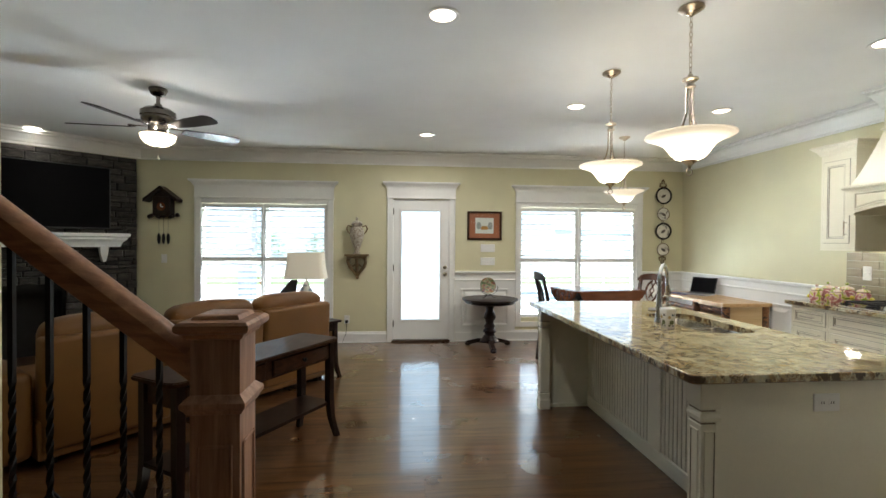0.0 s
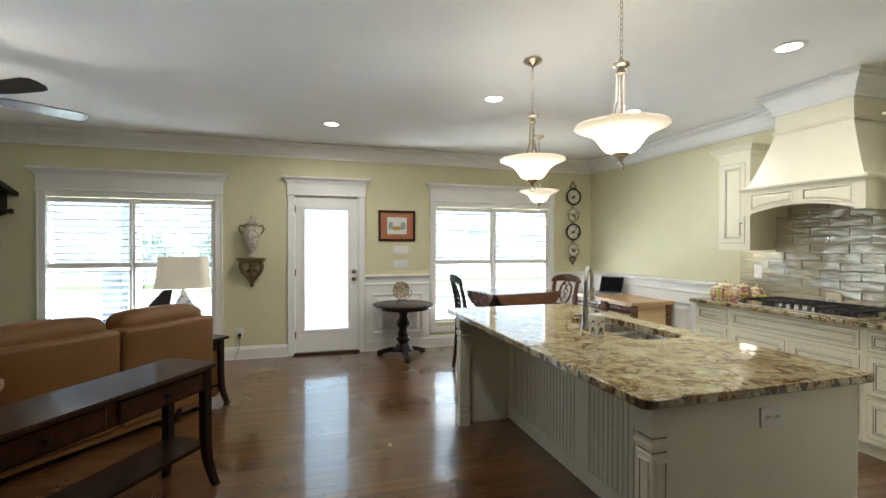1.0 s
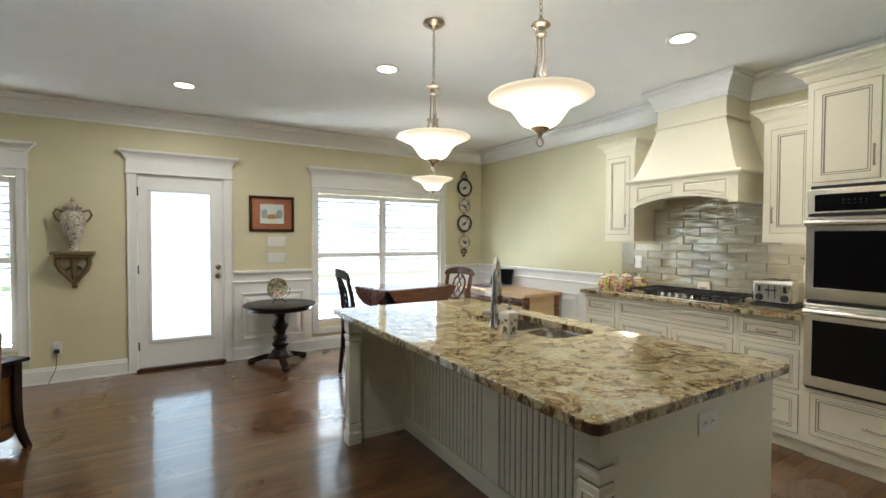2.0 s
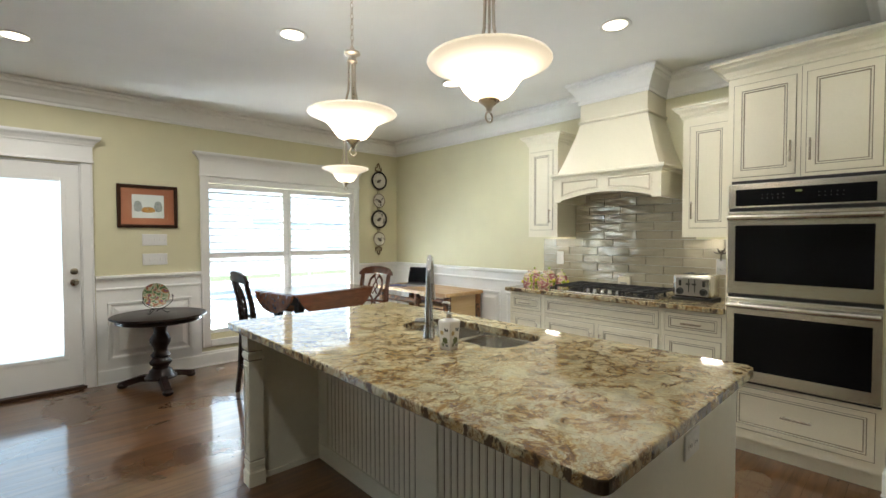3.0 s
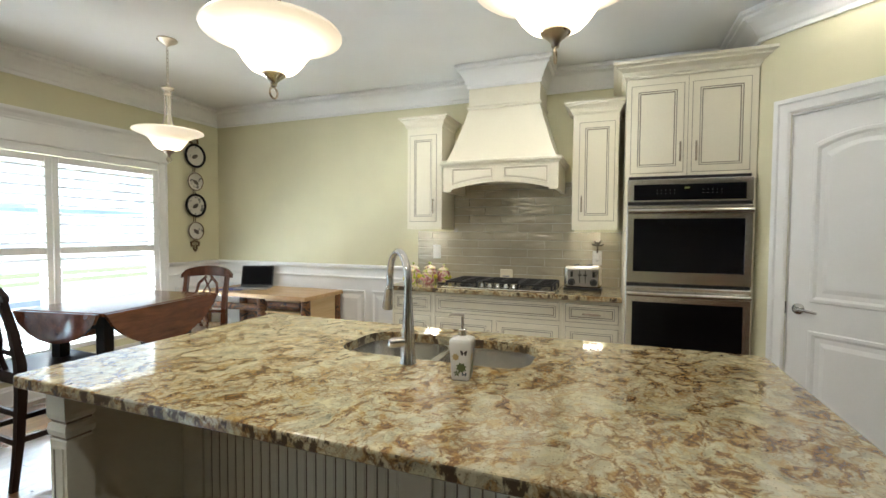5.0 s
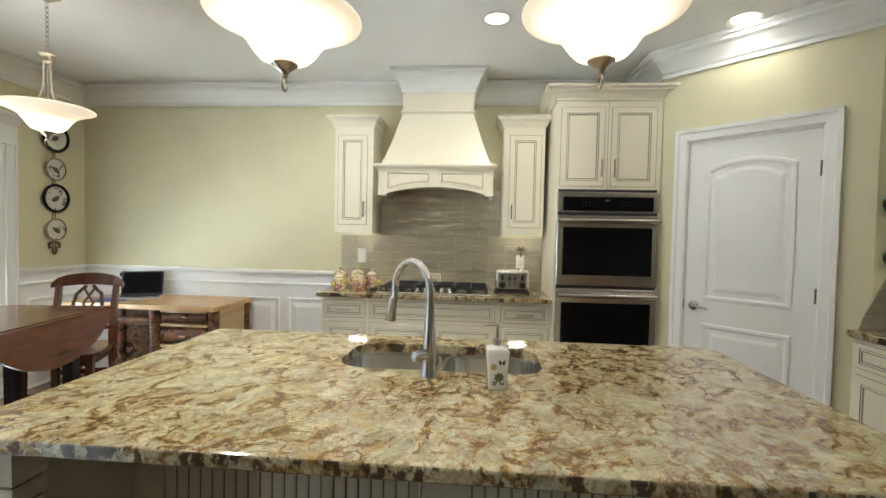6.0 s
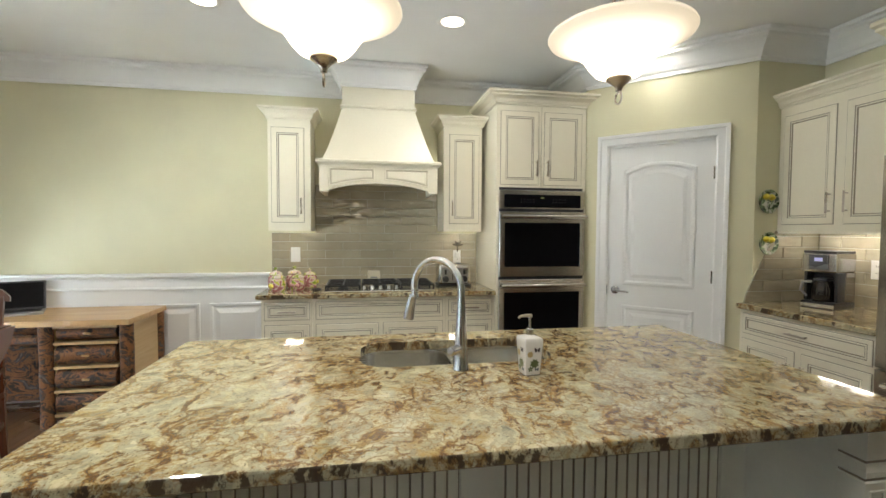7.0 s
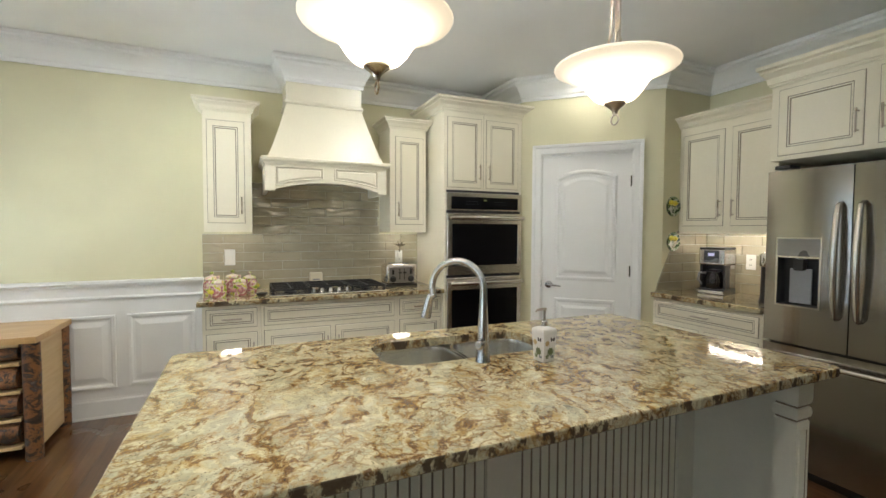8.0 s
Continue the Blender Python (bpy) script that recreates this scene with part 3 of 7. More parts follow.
def shutters(name, x0, x1, cuts):
    """A window with its sash, glass and white louvred shutters."""
    w = thing(name, pose(0, 8.0, 0), "double window with white louvred plantation shutters", "window", "", "structure")
    fr = bmesh.new()
    z0, z1 = 0.34, 1.98
    for a, b, c, d in ((x0, z0, x0 + 0.03, z1), (x1 - 0.03, z0, x1, z1), (x0 + 0.03, z1 - 0.05, x1 - 0.03, z1), (x0 + 0.03, z0, x1 - 0.03, z0 + 0.035)):
        box(fr, a, 0.10, b, c, 0.15, d)
    mid = (x0 + x1) / 2
    box(fr, mid - 0.035, 0.10, z0 + 0.035, mid + 0.035, 0.15, z1 - 0.05)
    for a, b in ((x0 + 0.03, mid - 0.035), (mid + 0.035, x1 - 0.03)):
        box(fr, a, 0.105, 1.12, b, 0.145, 1.16)
    part("window_frame", fr, WHITE, w)
    for a, b in ((x0 + 0.03, mid - 0.035), (mid + 0.035, x1 - 0.03)):
        for c, d in ((z0 + 0.035, 1.12), (1.16, z1 - 0.05)):
            g = part("pane", boxes((a, 0.122, c, b, 0.128, d)), GLASS, w)
            g.visible_shadow = False
    part("shutter_header", boxes((cuts[0][0] - 0.003, -0.018, 1.977, cuts[1][1] + 0.046, -0.001, 2.046), bev=0.003), WHITE, w)
    lm = {}
    for a, b in cuts:
        pn = bmesh.new()
        sx0 = x0 + 0.004 if a == cuts[0][0] else (cuts[0][1] + cuts[1][0]) / 2 + 0.003
        sx1 = x1 - 0.004 if a == cuts[1][0] else (cuts[0][1] + cuts[1][0]) / 2 - 0.003
        for c, d, e, f in ((sx0, 0.345, a, 1.975), (b, 0.345, sx1, 1.975), (a, 0.345, b, 0.385), (a, 1.165, b, 1.225), (a, 1.92, b, 1.975)):
            box(pn, c, 0.0, d, e, 0.03, f, 0.004, 1)
        leaf = part("shutter_panel", pn, WHITE, w)
        for lo, hi, n in ((0.385, 1.165, 10), (1.225, 1.92, 9)):
            step = (hi - lo) / n
            for i in range(n):
                key = round(b - a, 3)
                if key not in lm:
                    sl = bmesh.new()
                    poly = [(0.0345 * math.cos(k * math.pi / 6), 0.0075 * math.sin(k * math.pi / 6)) for k in range(12)]
                    va = [sl.verts.new((0, u, v)) for u, v in poly]
                    vb = [sl.verts.new((b - a, u, v)) for u, v in poly]
                    for k in range(12):
                        j = (k + 1) % 12
                        sl.faces.new((va[k], va[j], vb[j], vb[k]))
                    sl.faces.new(va)
                    sl.faces.new(list(reversed(vb)))
                    me = bpy.data.meshes.new("slat")
                    bmesh.ops.recalc_face_normals(sl, faces=sl.faces)
                    sl.to_mesh(me)
                    sl.free()
                    me.materials.append(WHITE)
                    lm[key] = me
                s = new("slat", lm[key])
                s.parent = leaf
                s.matrix_basis = pose(a, 0.016, lo + (i + 0.5) * step, 14)
    return w


shutters("window_1", -1.60, 0.16, [(-1.565, -0.768), (-0.707, 0.098)])
shutters("window_2", 2.93, 4.78, [(2.97, 3.795), (3.893, 4.708)])

# glazed garden door
d = thing("door_1", pose(0, 8.0, 0), "white garden door with full-height frosted bright glass", "door", "", "structure")
bm = bmesh.new()
X0, X1, G0, G1, ZG0, ZG1 = 1.083, 1.882, 1.20, 1.755, 0.32, 1.90
for a, b, c, e in ((X0, 0.035, G0, 2.055), (G1, 0.035, X1, 2.055), (G0, 0.035, G1, ZG0), (G0, ZG1, G1, 2.055)):
    box(bm, a, 0.012, b, c, 0.056, e)
part("door_leaf", bm, WHITE, d)
bm = bmesh.new()
for a, b, c, e in ((G0 - 0.03, ZG0 - 0.03, G0 + 0.005, ZG1 + 0.03), (G1 - 0.005, ZG0 - 0.03, G1 + 0.03, ZG1 + 0.03), (G0 + 0.005, ZG0 - 0.03, G1 - 0.005, ZG0 + 0.005), (G0 + 0.005, ZG1 - 0.005, G1 - 0.005, ZG1 + 0.03)):
    box(bm, a, 0.002, b, c, 0.0115, e, 0.003, 1)
part("glazing_bead", bm, WHITE, d)
g = part("pane", boxes((G0, 0.030, ZG0, G1, 0.036, ZG1)), FROST, d)
g.visible_shadow = False
bm = bmesh.new()
box(bm, 1.062, 0.0, 0.0, 1.081, 0.10, 2.068)
box(bm, 1.884, 0.0, 0.0, 1.908, 0.10, 2.068)
box(bm, 1.081, 0.0, 2.057, 1.884, 0.10, 2.068)
part("jamb", bm, WHITE, d)
part("threshold", boxes((1.062, -0.03, 0.0, 1.908, 0.12, 0.030), bev=0.004), plain("bronze_sill", (0.07, 0.04, 0.025), 0.4, 0.5), d)
for z, r in ((0.985, 0.026), (1.085, 0.024)):
    bm = bmesh.new()
    lathe(bm, [(0, 0), (r * 1.25, 0), (r * 1.25, 0.008), (r * 0.6, 0.012), (r * 0.55, 0.03), (r, 0.038), (r, 0.052), (0, 0.056)], 16)
    bmesh.ops.transform(bm, matrix=pose(1.835, 0.0115, z, 90), verts=bm.verts)
    part("knob" if r > 0.025 else "deadbolt", bm, NICKEL, d, "", True)
for z in (0.22, 1.03, 1.85):
    part("hinge", boxes((1.076, 0.000, z, 1.090, 0.0115, z + 0.09)), PEWTER, d)

# panelled pantry door
P = pose(4.735, 2.715, 0, 0, 0, -135)
d = thing("door_2", P, "white two-panel pantry door with arched upper panel", "door", "", "structure")
W = 0.735
bm = bmesh.new()
box(bm, 0.004, 0.012, 0.012, W - 0.004, 0.05, 2.06)
part("door_leaf", bm, WHITE, d)


def door_panel(x0, z0, x1, z1, rise):
    def loop(i, y):
        a, b, c, e = x0 + i, z0 + i, x1 - i, z1 - i
        top = [(c - (c - a) * k / 10, y, e + (rise * (1 - (2 * k / 10 - 1) ** 2) if rise else 0)) for k in range(11)]
        return [(a, y, b), (c, y, b)] + top
    bm = bmesh.new()
    rings(bm, [loop(0, 0.0118), loop(0.006, 0.003), loop(0.022, 0.002), loop(0.036, 0.0112), loop(0.060, 0.0112), loop(0.085, 0.003)])
    part("panel", bm, WHITE, d)


door_panel(0.115, 0.98, W - 0.115, 1.88, 0.055)
door_panel(0.115, 0.20, W - 0.115, 0.82, 0)
c = bmesh.new()
prof = [(0, 0), (0, 0.006), (0.012, 0.014), (0.055, 0.016), (0.062, 0.024), (0.085, 0.026), (0.085, 0)]
path = [(0.0, 0.0), (0.0, 2.075), (W, 2.075), (W, 0.0)]
rows = []
for k, (x, z) in enumerate(path):
    sx = -1 if k < 2 else 1
    sz = 1 if k in (1, 2) else 0
    rows.append([c.verts.new((x + sx * o, -h, z + sz * o)) for o, h in prof])
for a, b in zip(rows, rows[1:]):
    for j in range(len(prof)):
        l = (j + 1) % len(prof)
        c.faces.new((a[j], b[j], b[l], a[l]))
part("casing", c, WHITE, d)
bm = bmesh.new()
box(bm, -0.012, 0.004, 0, 0.0035, 0.10, 2.075)
box(bm, W - 0.0035, 0.004, 0, W + 0.012, 0.10, 2.075)
box(bm, 0.0035, 0.004, 2.062, W - 0.0035, 0.10, 2.075)
part("jamb", bm, WHITE, d)
bm = bmesh.new()
lathe(bm, [(0, 0), (0.032, 0), (0.032, 0.006), (0.012, 0.012), (0.010, 0.04), (0, 0.04)], 18)
bmesh.ops.transform(bm, matrix=pose(0.065, 0.0115, 0.935, 90), verts=bm.verts)
tube(bm, [(0.065, -0.026, 0.935), (0.10, -0.034, 0.935), (0.15, -0.034, 0.930), (0.175, -0.03, 0.926)], [0.010, 0.009, 0.008, 0.006], 10)
part("lever_handle", bm, CHROME, d, "chrome lever handle", True)
part("latch_plate", boxes((-0.004, -0.002, 0.90, 0.003, 0.012, 0.97)), IRON, d)
for z in (0.28, 1.03, 1.78):
    part("hinge", boxes((W - 0.012, 0.001, z, W - 0.001, 0.0115, z + 0.09)), PEWTER, d)


# ---- kitchen cabinets ----
def front(cab, x0, z0, x1, z1, frame=0.055, pull="", name="door", material=None, y=0.0):
    """A front set flush in its face frame, with a dark reveal and glazed grooves; pull: side and way of its bar handle."""
    bm = bmesh.new()
    f = frame

    def lp(i, h):
        return rect(x0 + i, z0 + i, x1 - i, z1 - i, y - h)
    rings(bm, [lp(-0.0035, 0.0004), lp(-0.0005, 0.0006), lp(0.0, 0.003), lp(0.003, 0.005), lp(f, 0.005), lp(f + 0.002, 0.0015), lp(f + 0.0045, 0.0015), lp(f + 0.007, 0.0042),
               lp(f + 0.012, 0.0042), lp(f + 0.0155, -0.0005), lp(f + 0.018, -0.0005)], [1, 1, 0, 0, 1, 1, 0, 0, 1, 1, 0])
    o = part(name, bm, [material or CAB, GLAZE], cab)
    if pull:
        bm = bmesh.new()
        L = 0.064 if pull[0] != "w" else 0.075
        cx, cz = (x0 + x1) / 2, (z0 + z1) / 2
        if pull in ("h", "wh"):
            a, b, s = (cx - L, y - 0.034, cz), (cx + L, y - 0.034, cz), Vector((L * 0.8, 0, 0))
        else:
            px = x1 - f * 0.5 if pull[-1] == "r" else x0 + f * 0.5
            pz = z0 + 0.13 if pull[-2] == "b" else z1 - 0.13
            if pull[0] == "m":
                pz = cz
            cx, cz = px, pz
            a, b, s = (px, y - 0.034, pz - L), (px, y - 0.034, pz + L), Vector((0, 0, L * 0.8))
        tube(bm, [a, b], 0.0058, 10)
        for k in (-1, 1):
            q = Vector((cx, y - 0.0045, cz)) + k * s
            tube(bm, [q, q + Vector((0, -0.03, 0))], 0.0045, 8)
        part("handle", bm, NICKEL, o, "brushed nickel bar handle", True)
    return o


def cabinet(name, m, w, h, dep, z0, fronts, label, crown=0.0, toe=False, sides=True, group=""):
    cab = thing(name, m, label, "cabinet", group)
    bm = bmesh.new()
    box(bm, 0.001, 0.0012, z0 + (0.10 if toe else 0), w - 0.001, dep, z0 + h, 0.0015, 1)
    part("body", bm, CAB, cab)
    if toe:
        part("plinth", boxes((0.001, 0.06, z0, w - 0.001, dep, z0 + 0.0985)), CAB, cab)
    if crown and z0 < 1.5:
        part("light_rail", boxes((0.001, 0.0, z0 - 0.022, w - 0.001, 0.018, z0 - 0.0005), (0.001, 0.0185, z0 - 0.022, 0.018, dep, z0 - 0.0005), (w - 0.018, 0.0185, z0 - 0.022, w - 0.001, dep, z0 - 0.0005)), CAB, cab)
    for f in fronts:
        front(cab, *f[:4], **(f[4] if len(f) > 4 else {}))
    if crown:
        bm = bmesh.new()
        t = z0 + h
        moulding(bm, [(0.001, dep, t), (0.001, 0, t), (w - 0.001, 0, t), (w - 0.001, dep, t)],
                 [(0, -0.012), (0.010, -0.012), (0.012, 0.002), (0.018, 0.006), (0.024, crown * 0.35), (0.044, crown * 0.58), (0.050, crown * 0.60), (0.050, crown * 0.72), (0.064, crown * 0.82), (0.064, crown), (0, crown)])
        part("crown", bm, CAB, cab)
        part("top_board", boxes((0.001, 0.001, t + 0.001, w - 0.001, dep, t + crown - 0.004)), CAB, cab)
    return cab


BX, BZ = 4.885, 0.885
D = dict
cabinet("base_cabinet", pose(BX, 5.405, 0, 0, 0, EAST), 0.37, BZ, 0.61, 0,
        [(0.025, 0.725, 0.345, 0.855, D(frame=0.022, pull="h", name="drawer")), (0.025, 0.14, 0.345, 0.685, D(pull="tr", frame=0.042))],
        "cream glazed base cabinet with drawer over door", toe=True)
cabinet("base_cabinet", pose(BX, 5.035, 0, 0, 0, EAST), 1.02, BZ, 0.61, 0,
        [(0.025, 0.725, 0.995, 0.855, D(frame=0.022, name="false_front")), (0.025, 0.14, 0.490, 0.685, D(pull="tr", frame=0.042)), (0.530, 0.14, 0.995, 0.685, D(pull="tl", frame=0.042))],
        "wide cream glazed base cabinet under the cooktop", toe=True)
cabinet("base_cabinet", pose(BX, 4.015, 0, 0, 0, EAST), 0.405, BZ, 0.61, 0,
        [(0.025, 0.725, 0.38, 0.855, D(frame=0.022, pull="h", name="drawer")), (0.025, 0.43, 0.38, 0.685, D(frame=0.032, pull="h", name="drawer")), (0.025, 0.14, 0.38, 0.395, D(frame=0.032, pull="h", name="drawer"))],
        "cream glazed base cabinet with three drawers", toe=True)
cabinet("wall_cabinet", pose(5.17, 5.405, 0, 0, 0, EAST), 0.33, 0.880, 0.328, 1.415, [(0.030, 1.463, 0.278, 2.215, D(pull="br", frame=0.040))], "narrow cream glazed wall cabinet with stepped crown", 0.075)
cabinet("wall_cabinet", pose(5.17, 3.985, 0, 0, 0, EAST), 0.335, 0.880, 0.328, 1.415, [(0.052, 1.463, 0.305, 2.215, D(pull="bl", frame=0.040))], "narrow cream glazed wall cabinet with stepped crown", 0.075)

# tall oven cabinet: the carcass is open where the oven sits
TX = 4.87
tower = thing("oven_cabinet", pose(TX, 3.61, 0, 0, 0, EAST), "tall cream glazed oven cabinet with crown and drawer", "cabinet")
TW = 0.765
bm = bmesh.new()
box(bm, 0.001, 0.0012, 0.10, 0.022, 0.628, 2.42)
box(bm, TW - 0.022, 0.0012, 0.10, TW - 0.001, 0.628, 2.42)
box(bm, 0.022, 0.0012, 1.752, TW - 0.022, 0.628, 2.42)
box(bm, 0.022, 0.0012, 0.10, TW - 0.022, 0.628, 0.465)
part("body", bm, CAB, tower)
bm = bmesh.new()
box(bm, 0.001, 0.05, 0, TW - 0.001, 0.628, 0.0985)
part("plinth", bm, CAB, tower)
front(tower, 0.034, 1.776, 0.350, 2.358, pull="br", frame=0.040)
front(tower, 0.402, 1.776, 0.724, 2.358, pull="bl", frame=0.040)
part("stile_joint", boxes((0.3745, 0.0006, 1.756, 0.3775, 0.004, 2.40)), GLAZE, tower)
front(tower, 0.045, 0.165, TW - 0.045, 0.435, frame=0.030, pull="wh", name="drawer")
bm = bmesh.new()
moulding(bm, [(0.001, 0.60, 2.42), (0.001, 0, 2.42), (TW - 0.012, 0, 2.42), (TW - 0.012, 0.04, 2.42)],
         [(0, -0.012), (0.012, -0.012), (0.014, 0.004), (0.020, 0.008), (0.030, 0.030), (0.058, 0.048), (0.066, 0.050), (0.066, 0.060), (0.088, 0.070), (0.088, 0.088), (0, 0.088)])
part("crown", bm, CAB, tower)
part("top_board", boxes((0.001, 0.0015, 2.421, TW - 0.001, 0.60, 2.505)), CAB, tower)

# south run
SY = 2.12
cabinet("base_cabinet", pose(4.048, SY, 0, 0, 0, SOUTH), 0.84, BZ, 0.61, 0,
        [(0.03, 0.725, 0.815, 0.855, D(frame=0.022, pull="h", name="drawer")), (0.03, 0.14, 0.400, 0.685, D(pull="tr", frame=0.042)), (0.445, 0.14, 0.815, 0.685, D(pull="tl", frame=0.042))],
        "cream glazed base cabinet with wide drawer and two doors", toe=True)
cabinet("wall_cabinet", pose(4.048, 1.85, 0, 0, 0, SOUTH), 0.84, 0.838, 0.345, 1.415, [(0.037, 1.455, 0.375, 2.175, D(pull="br", frame=0.040)), (0.435, 1.455, 0.795, 2.175, D(pull="bl", frame=0.040))],
        "cream glazed two-door wall cabinet with stepped crown", 0.075)
cabinet("fridge_cabinet", pose(3.195, 2.13, 0, 0, 0, SOUTH), 0.99, 0.465, 0.625, 1.845, [(0.047, 1.875, 0.46, 2.268, D(pull="br", frame=0.045)), (0.525, 1.875, 0.945, 2.268, D(pull="bl", frame=0.045))],
        "deep cream glazed cabinet over the refrigerator", 0.12)
part("side_panel", boxes((0.0, 0.06, 0, 0.02, 0.625, 1.844)), CAB, scene.objects["fridge_cabinet"])
part("side_panel", boxes((0.97, 0.06, 0, 0.99, 0.625, 1.844)), CAB, scene.objects["fridge_cabinet"])


# ---- stone worktops ----
def slab_edge(bm, outline, z0, z1):
    """Outline loops of a slab with an eased square edge. Returns the top loop."""
    def inset(k):
        n = len(outline)
        out = []
        for i in range(n):
            p, q, r = Vector(outline[i - 1]), Vector(outline[i]), Vector(outline[(i + 1) % n])
            a, b = (q - p).normalized(), (r - q).normalized()
            nn = Vector((-(a.y + b.y), a.x + b.x))
            nn = nn.normalized() / max(0.5, math.cos(a.angle_signed(b, 0) / 2))
            out.append(q + nn * k)
        return out
    lv = [(0.004, z0), (0.0, z0 + 0.004), (0.0, z1 - 0.006), (0.0015, z1 - 0.002), (0.006, z1)]
    loops = [[(p.x, p.y, z) for p in inset(k)] for k, z in lv]
    vv = rings(bm, loops, cap=False)
    bm.faces.new(list(reversed(vv[0])))
    return vv[-1]


def rounded(x0, y0, x1, y1, r, n=5):
    pts = []
    for cx, cy, a in ((x1 - r, y0 + r, -90), (x1 - r, y1 - r, 0), (x0 + r, y1 - r, 90), (x0 + r, y0 + r, 180)):
        pts += [(cx + r * math.cos(radians(a + 90 * i / n)), cy + r * math.sin(radians(a + 90 * i / n))) for i in range(n + 1)]
    return pts


def worktop(name, outline, label, hole=None):
    bm = bmesh.new()
    top = slab_edge(bm, outline, 0.886, 0.922)
    if hole is None:
        bm.faces.new(top)
    else:
        hv = [bm.verts.new((x, y, 0.922)) for x, y in hole]
        hb = [bm.verts.new((x, y, 0.886)) for x, y in hole]
        n = len(hole)
        es = [bm.edges.get((top[i], top[(i + 1) % len(top)])) for i in range(len(top))]
        es += [bm.edges.new((hv[i], hv[(i + 1) % n])) for i in range(n)]
        bmesh.ops.triangle_fill(bm, edges=es, use_beauty=True)
        for i in range(n):
            j = (i + 1) % n
            bm.faces.new((hv[i], hv[j], hb[j], hb[i]))
        low = [f for f in bm.faces if len(f.verts) == len(outline) and abs(f.calc_center_median().z - 0.886) < 0.001]
        bmesh.ops.delete(bm, geom=low, context="FACES_ONLY")
    bm.normal_update()
    for f in bm.faces:
        if abs(f.normal.z) < 0.4:
            f.material_index = 1
    return tagged(part(name, bm, [GRANITE, GRANITE_EDGE]), label, "worktop")


IX0, IX1, IY0, IY1 = 2.33, 3.475, 3.145, 5.40
SINK = rounded(2.965, 3.93, 3.315, 4.665, 0.10, 6)
worktop("island_worktop", rounded(IX0, IY0, IX1, IY1, 0.03, 4), "polished cream granite island top with rust veins", SINK)
worktop("worktop", [(4.842, 3.612), (5.498, 3.612), (5.498, 5.435), (4.842, 5.435)], "polished granite worktop beside the cooktop")
worktop("worktop", [(3.205, 1.502), (4.048, 1.502), (4.048, 2.155), (3.205, 2.155)], "polished granite worktop beside the refrigerator")

# ---- island ----
isle = thing("kitchen_island", pose(0, 0, 0), "cream painted island with beadboard knee wall and corner posts", "island")
KX, EX = 2.87, 3.44
bm = bmesh.new()
EY0, EY1 = 3.195, 5.345
box(bm, KX, EY0 + 0.025, 0.0, EX, 3.90, 0.885)
box(bm, KX, 4.695, 0.0, EX, EY1 - 0.025, 0.885)
box(bm, KX, 3.90, 0.0, 2.93, 4.695, 0.885)
box(bm, 3.36, 3.90, 0.0, EX, 4.695, 0.885)
box(bm, 2.93, 3.90, 0.0, 3.36, 4.695, 0.55)
part("body", bm, ISLE, isle)
for y0, y1 in ((EY0, EY0 + 0.0245), (EY1 - 0.0245, EY1)):
    part("end_panel", boxes((2.47, y0, 0, EX, y1, 0.885)), ISLE, isle)
ym = (EY0 + EY1) / 2
for a, b in ((EY0 + 0.025, EY0 + 0.13), (ym - 0.06, ym + 0.06), (EY1 - 0.13, EY1 - 0.025)):
    part("stile", boxes((KX - 0.018, a, 0.10, KX - 0.001, b, 0.80)), ISLE, isle)
part("top_rail", boxes((KX - 0.018, EY0 + 0.025, 0.801, KX - 0.001, EY1 - 0.025, 0.885)), ISLE, isle)
part("bottom_rail", boxes((KX - 0.022, EY0 + 0.025, 0.0, KX - 0.001, EY1 - 0.025, 0.099), bev=0.003), ISLE, isle)
for a, b in ((EY0 + 0.131, ym - 0.061), (ym + 0.061, EY1 - 0.131)):
    bd = bmesh.new()
    n = round((b - a) / 0.042)
    s = (b - a) / n
    pts = []
    for i in range(n):
        y = a + i * s
        pts += [(y + 0.001, 0.0), (y + 0.004, -0.007), (y + 0.006, -0.0045), (y + 0.010, -0.0045), (y + 0.012, -0.007), (y + s - 0.001, -0.007)]
    lo = [bd.verts.new((KX - 0.0005 + q, y, 0.10)) for y, q in pts]
    hi = [bd.verts.new((KX - 0.0005 + q, y, 0.80)) for y, q in pts]
    for i in range(len(pts) - 1):
        f = bd.faces.new((lo[i], lo[i + 1], hi[i + 1], hi[i]))
        f.material_index = 1 if i % 6 in (0, 1, 5) else 0
    part("beadboard", bd, [ISLE, GLAZE], isle)


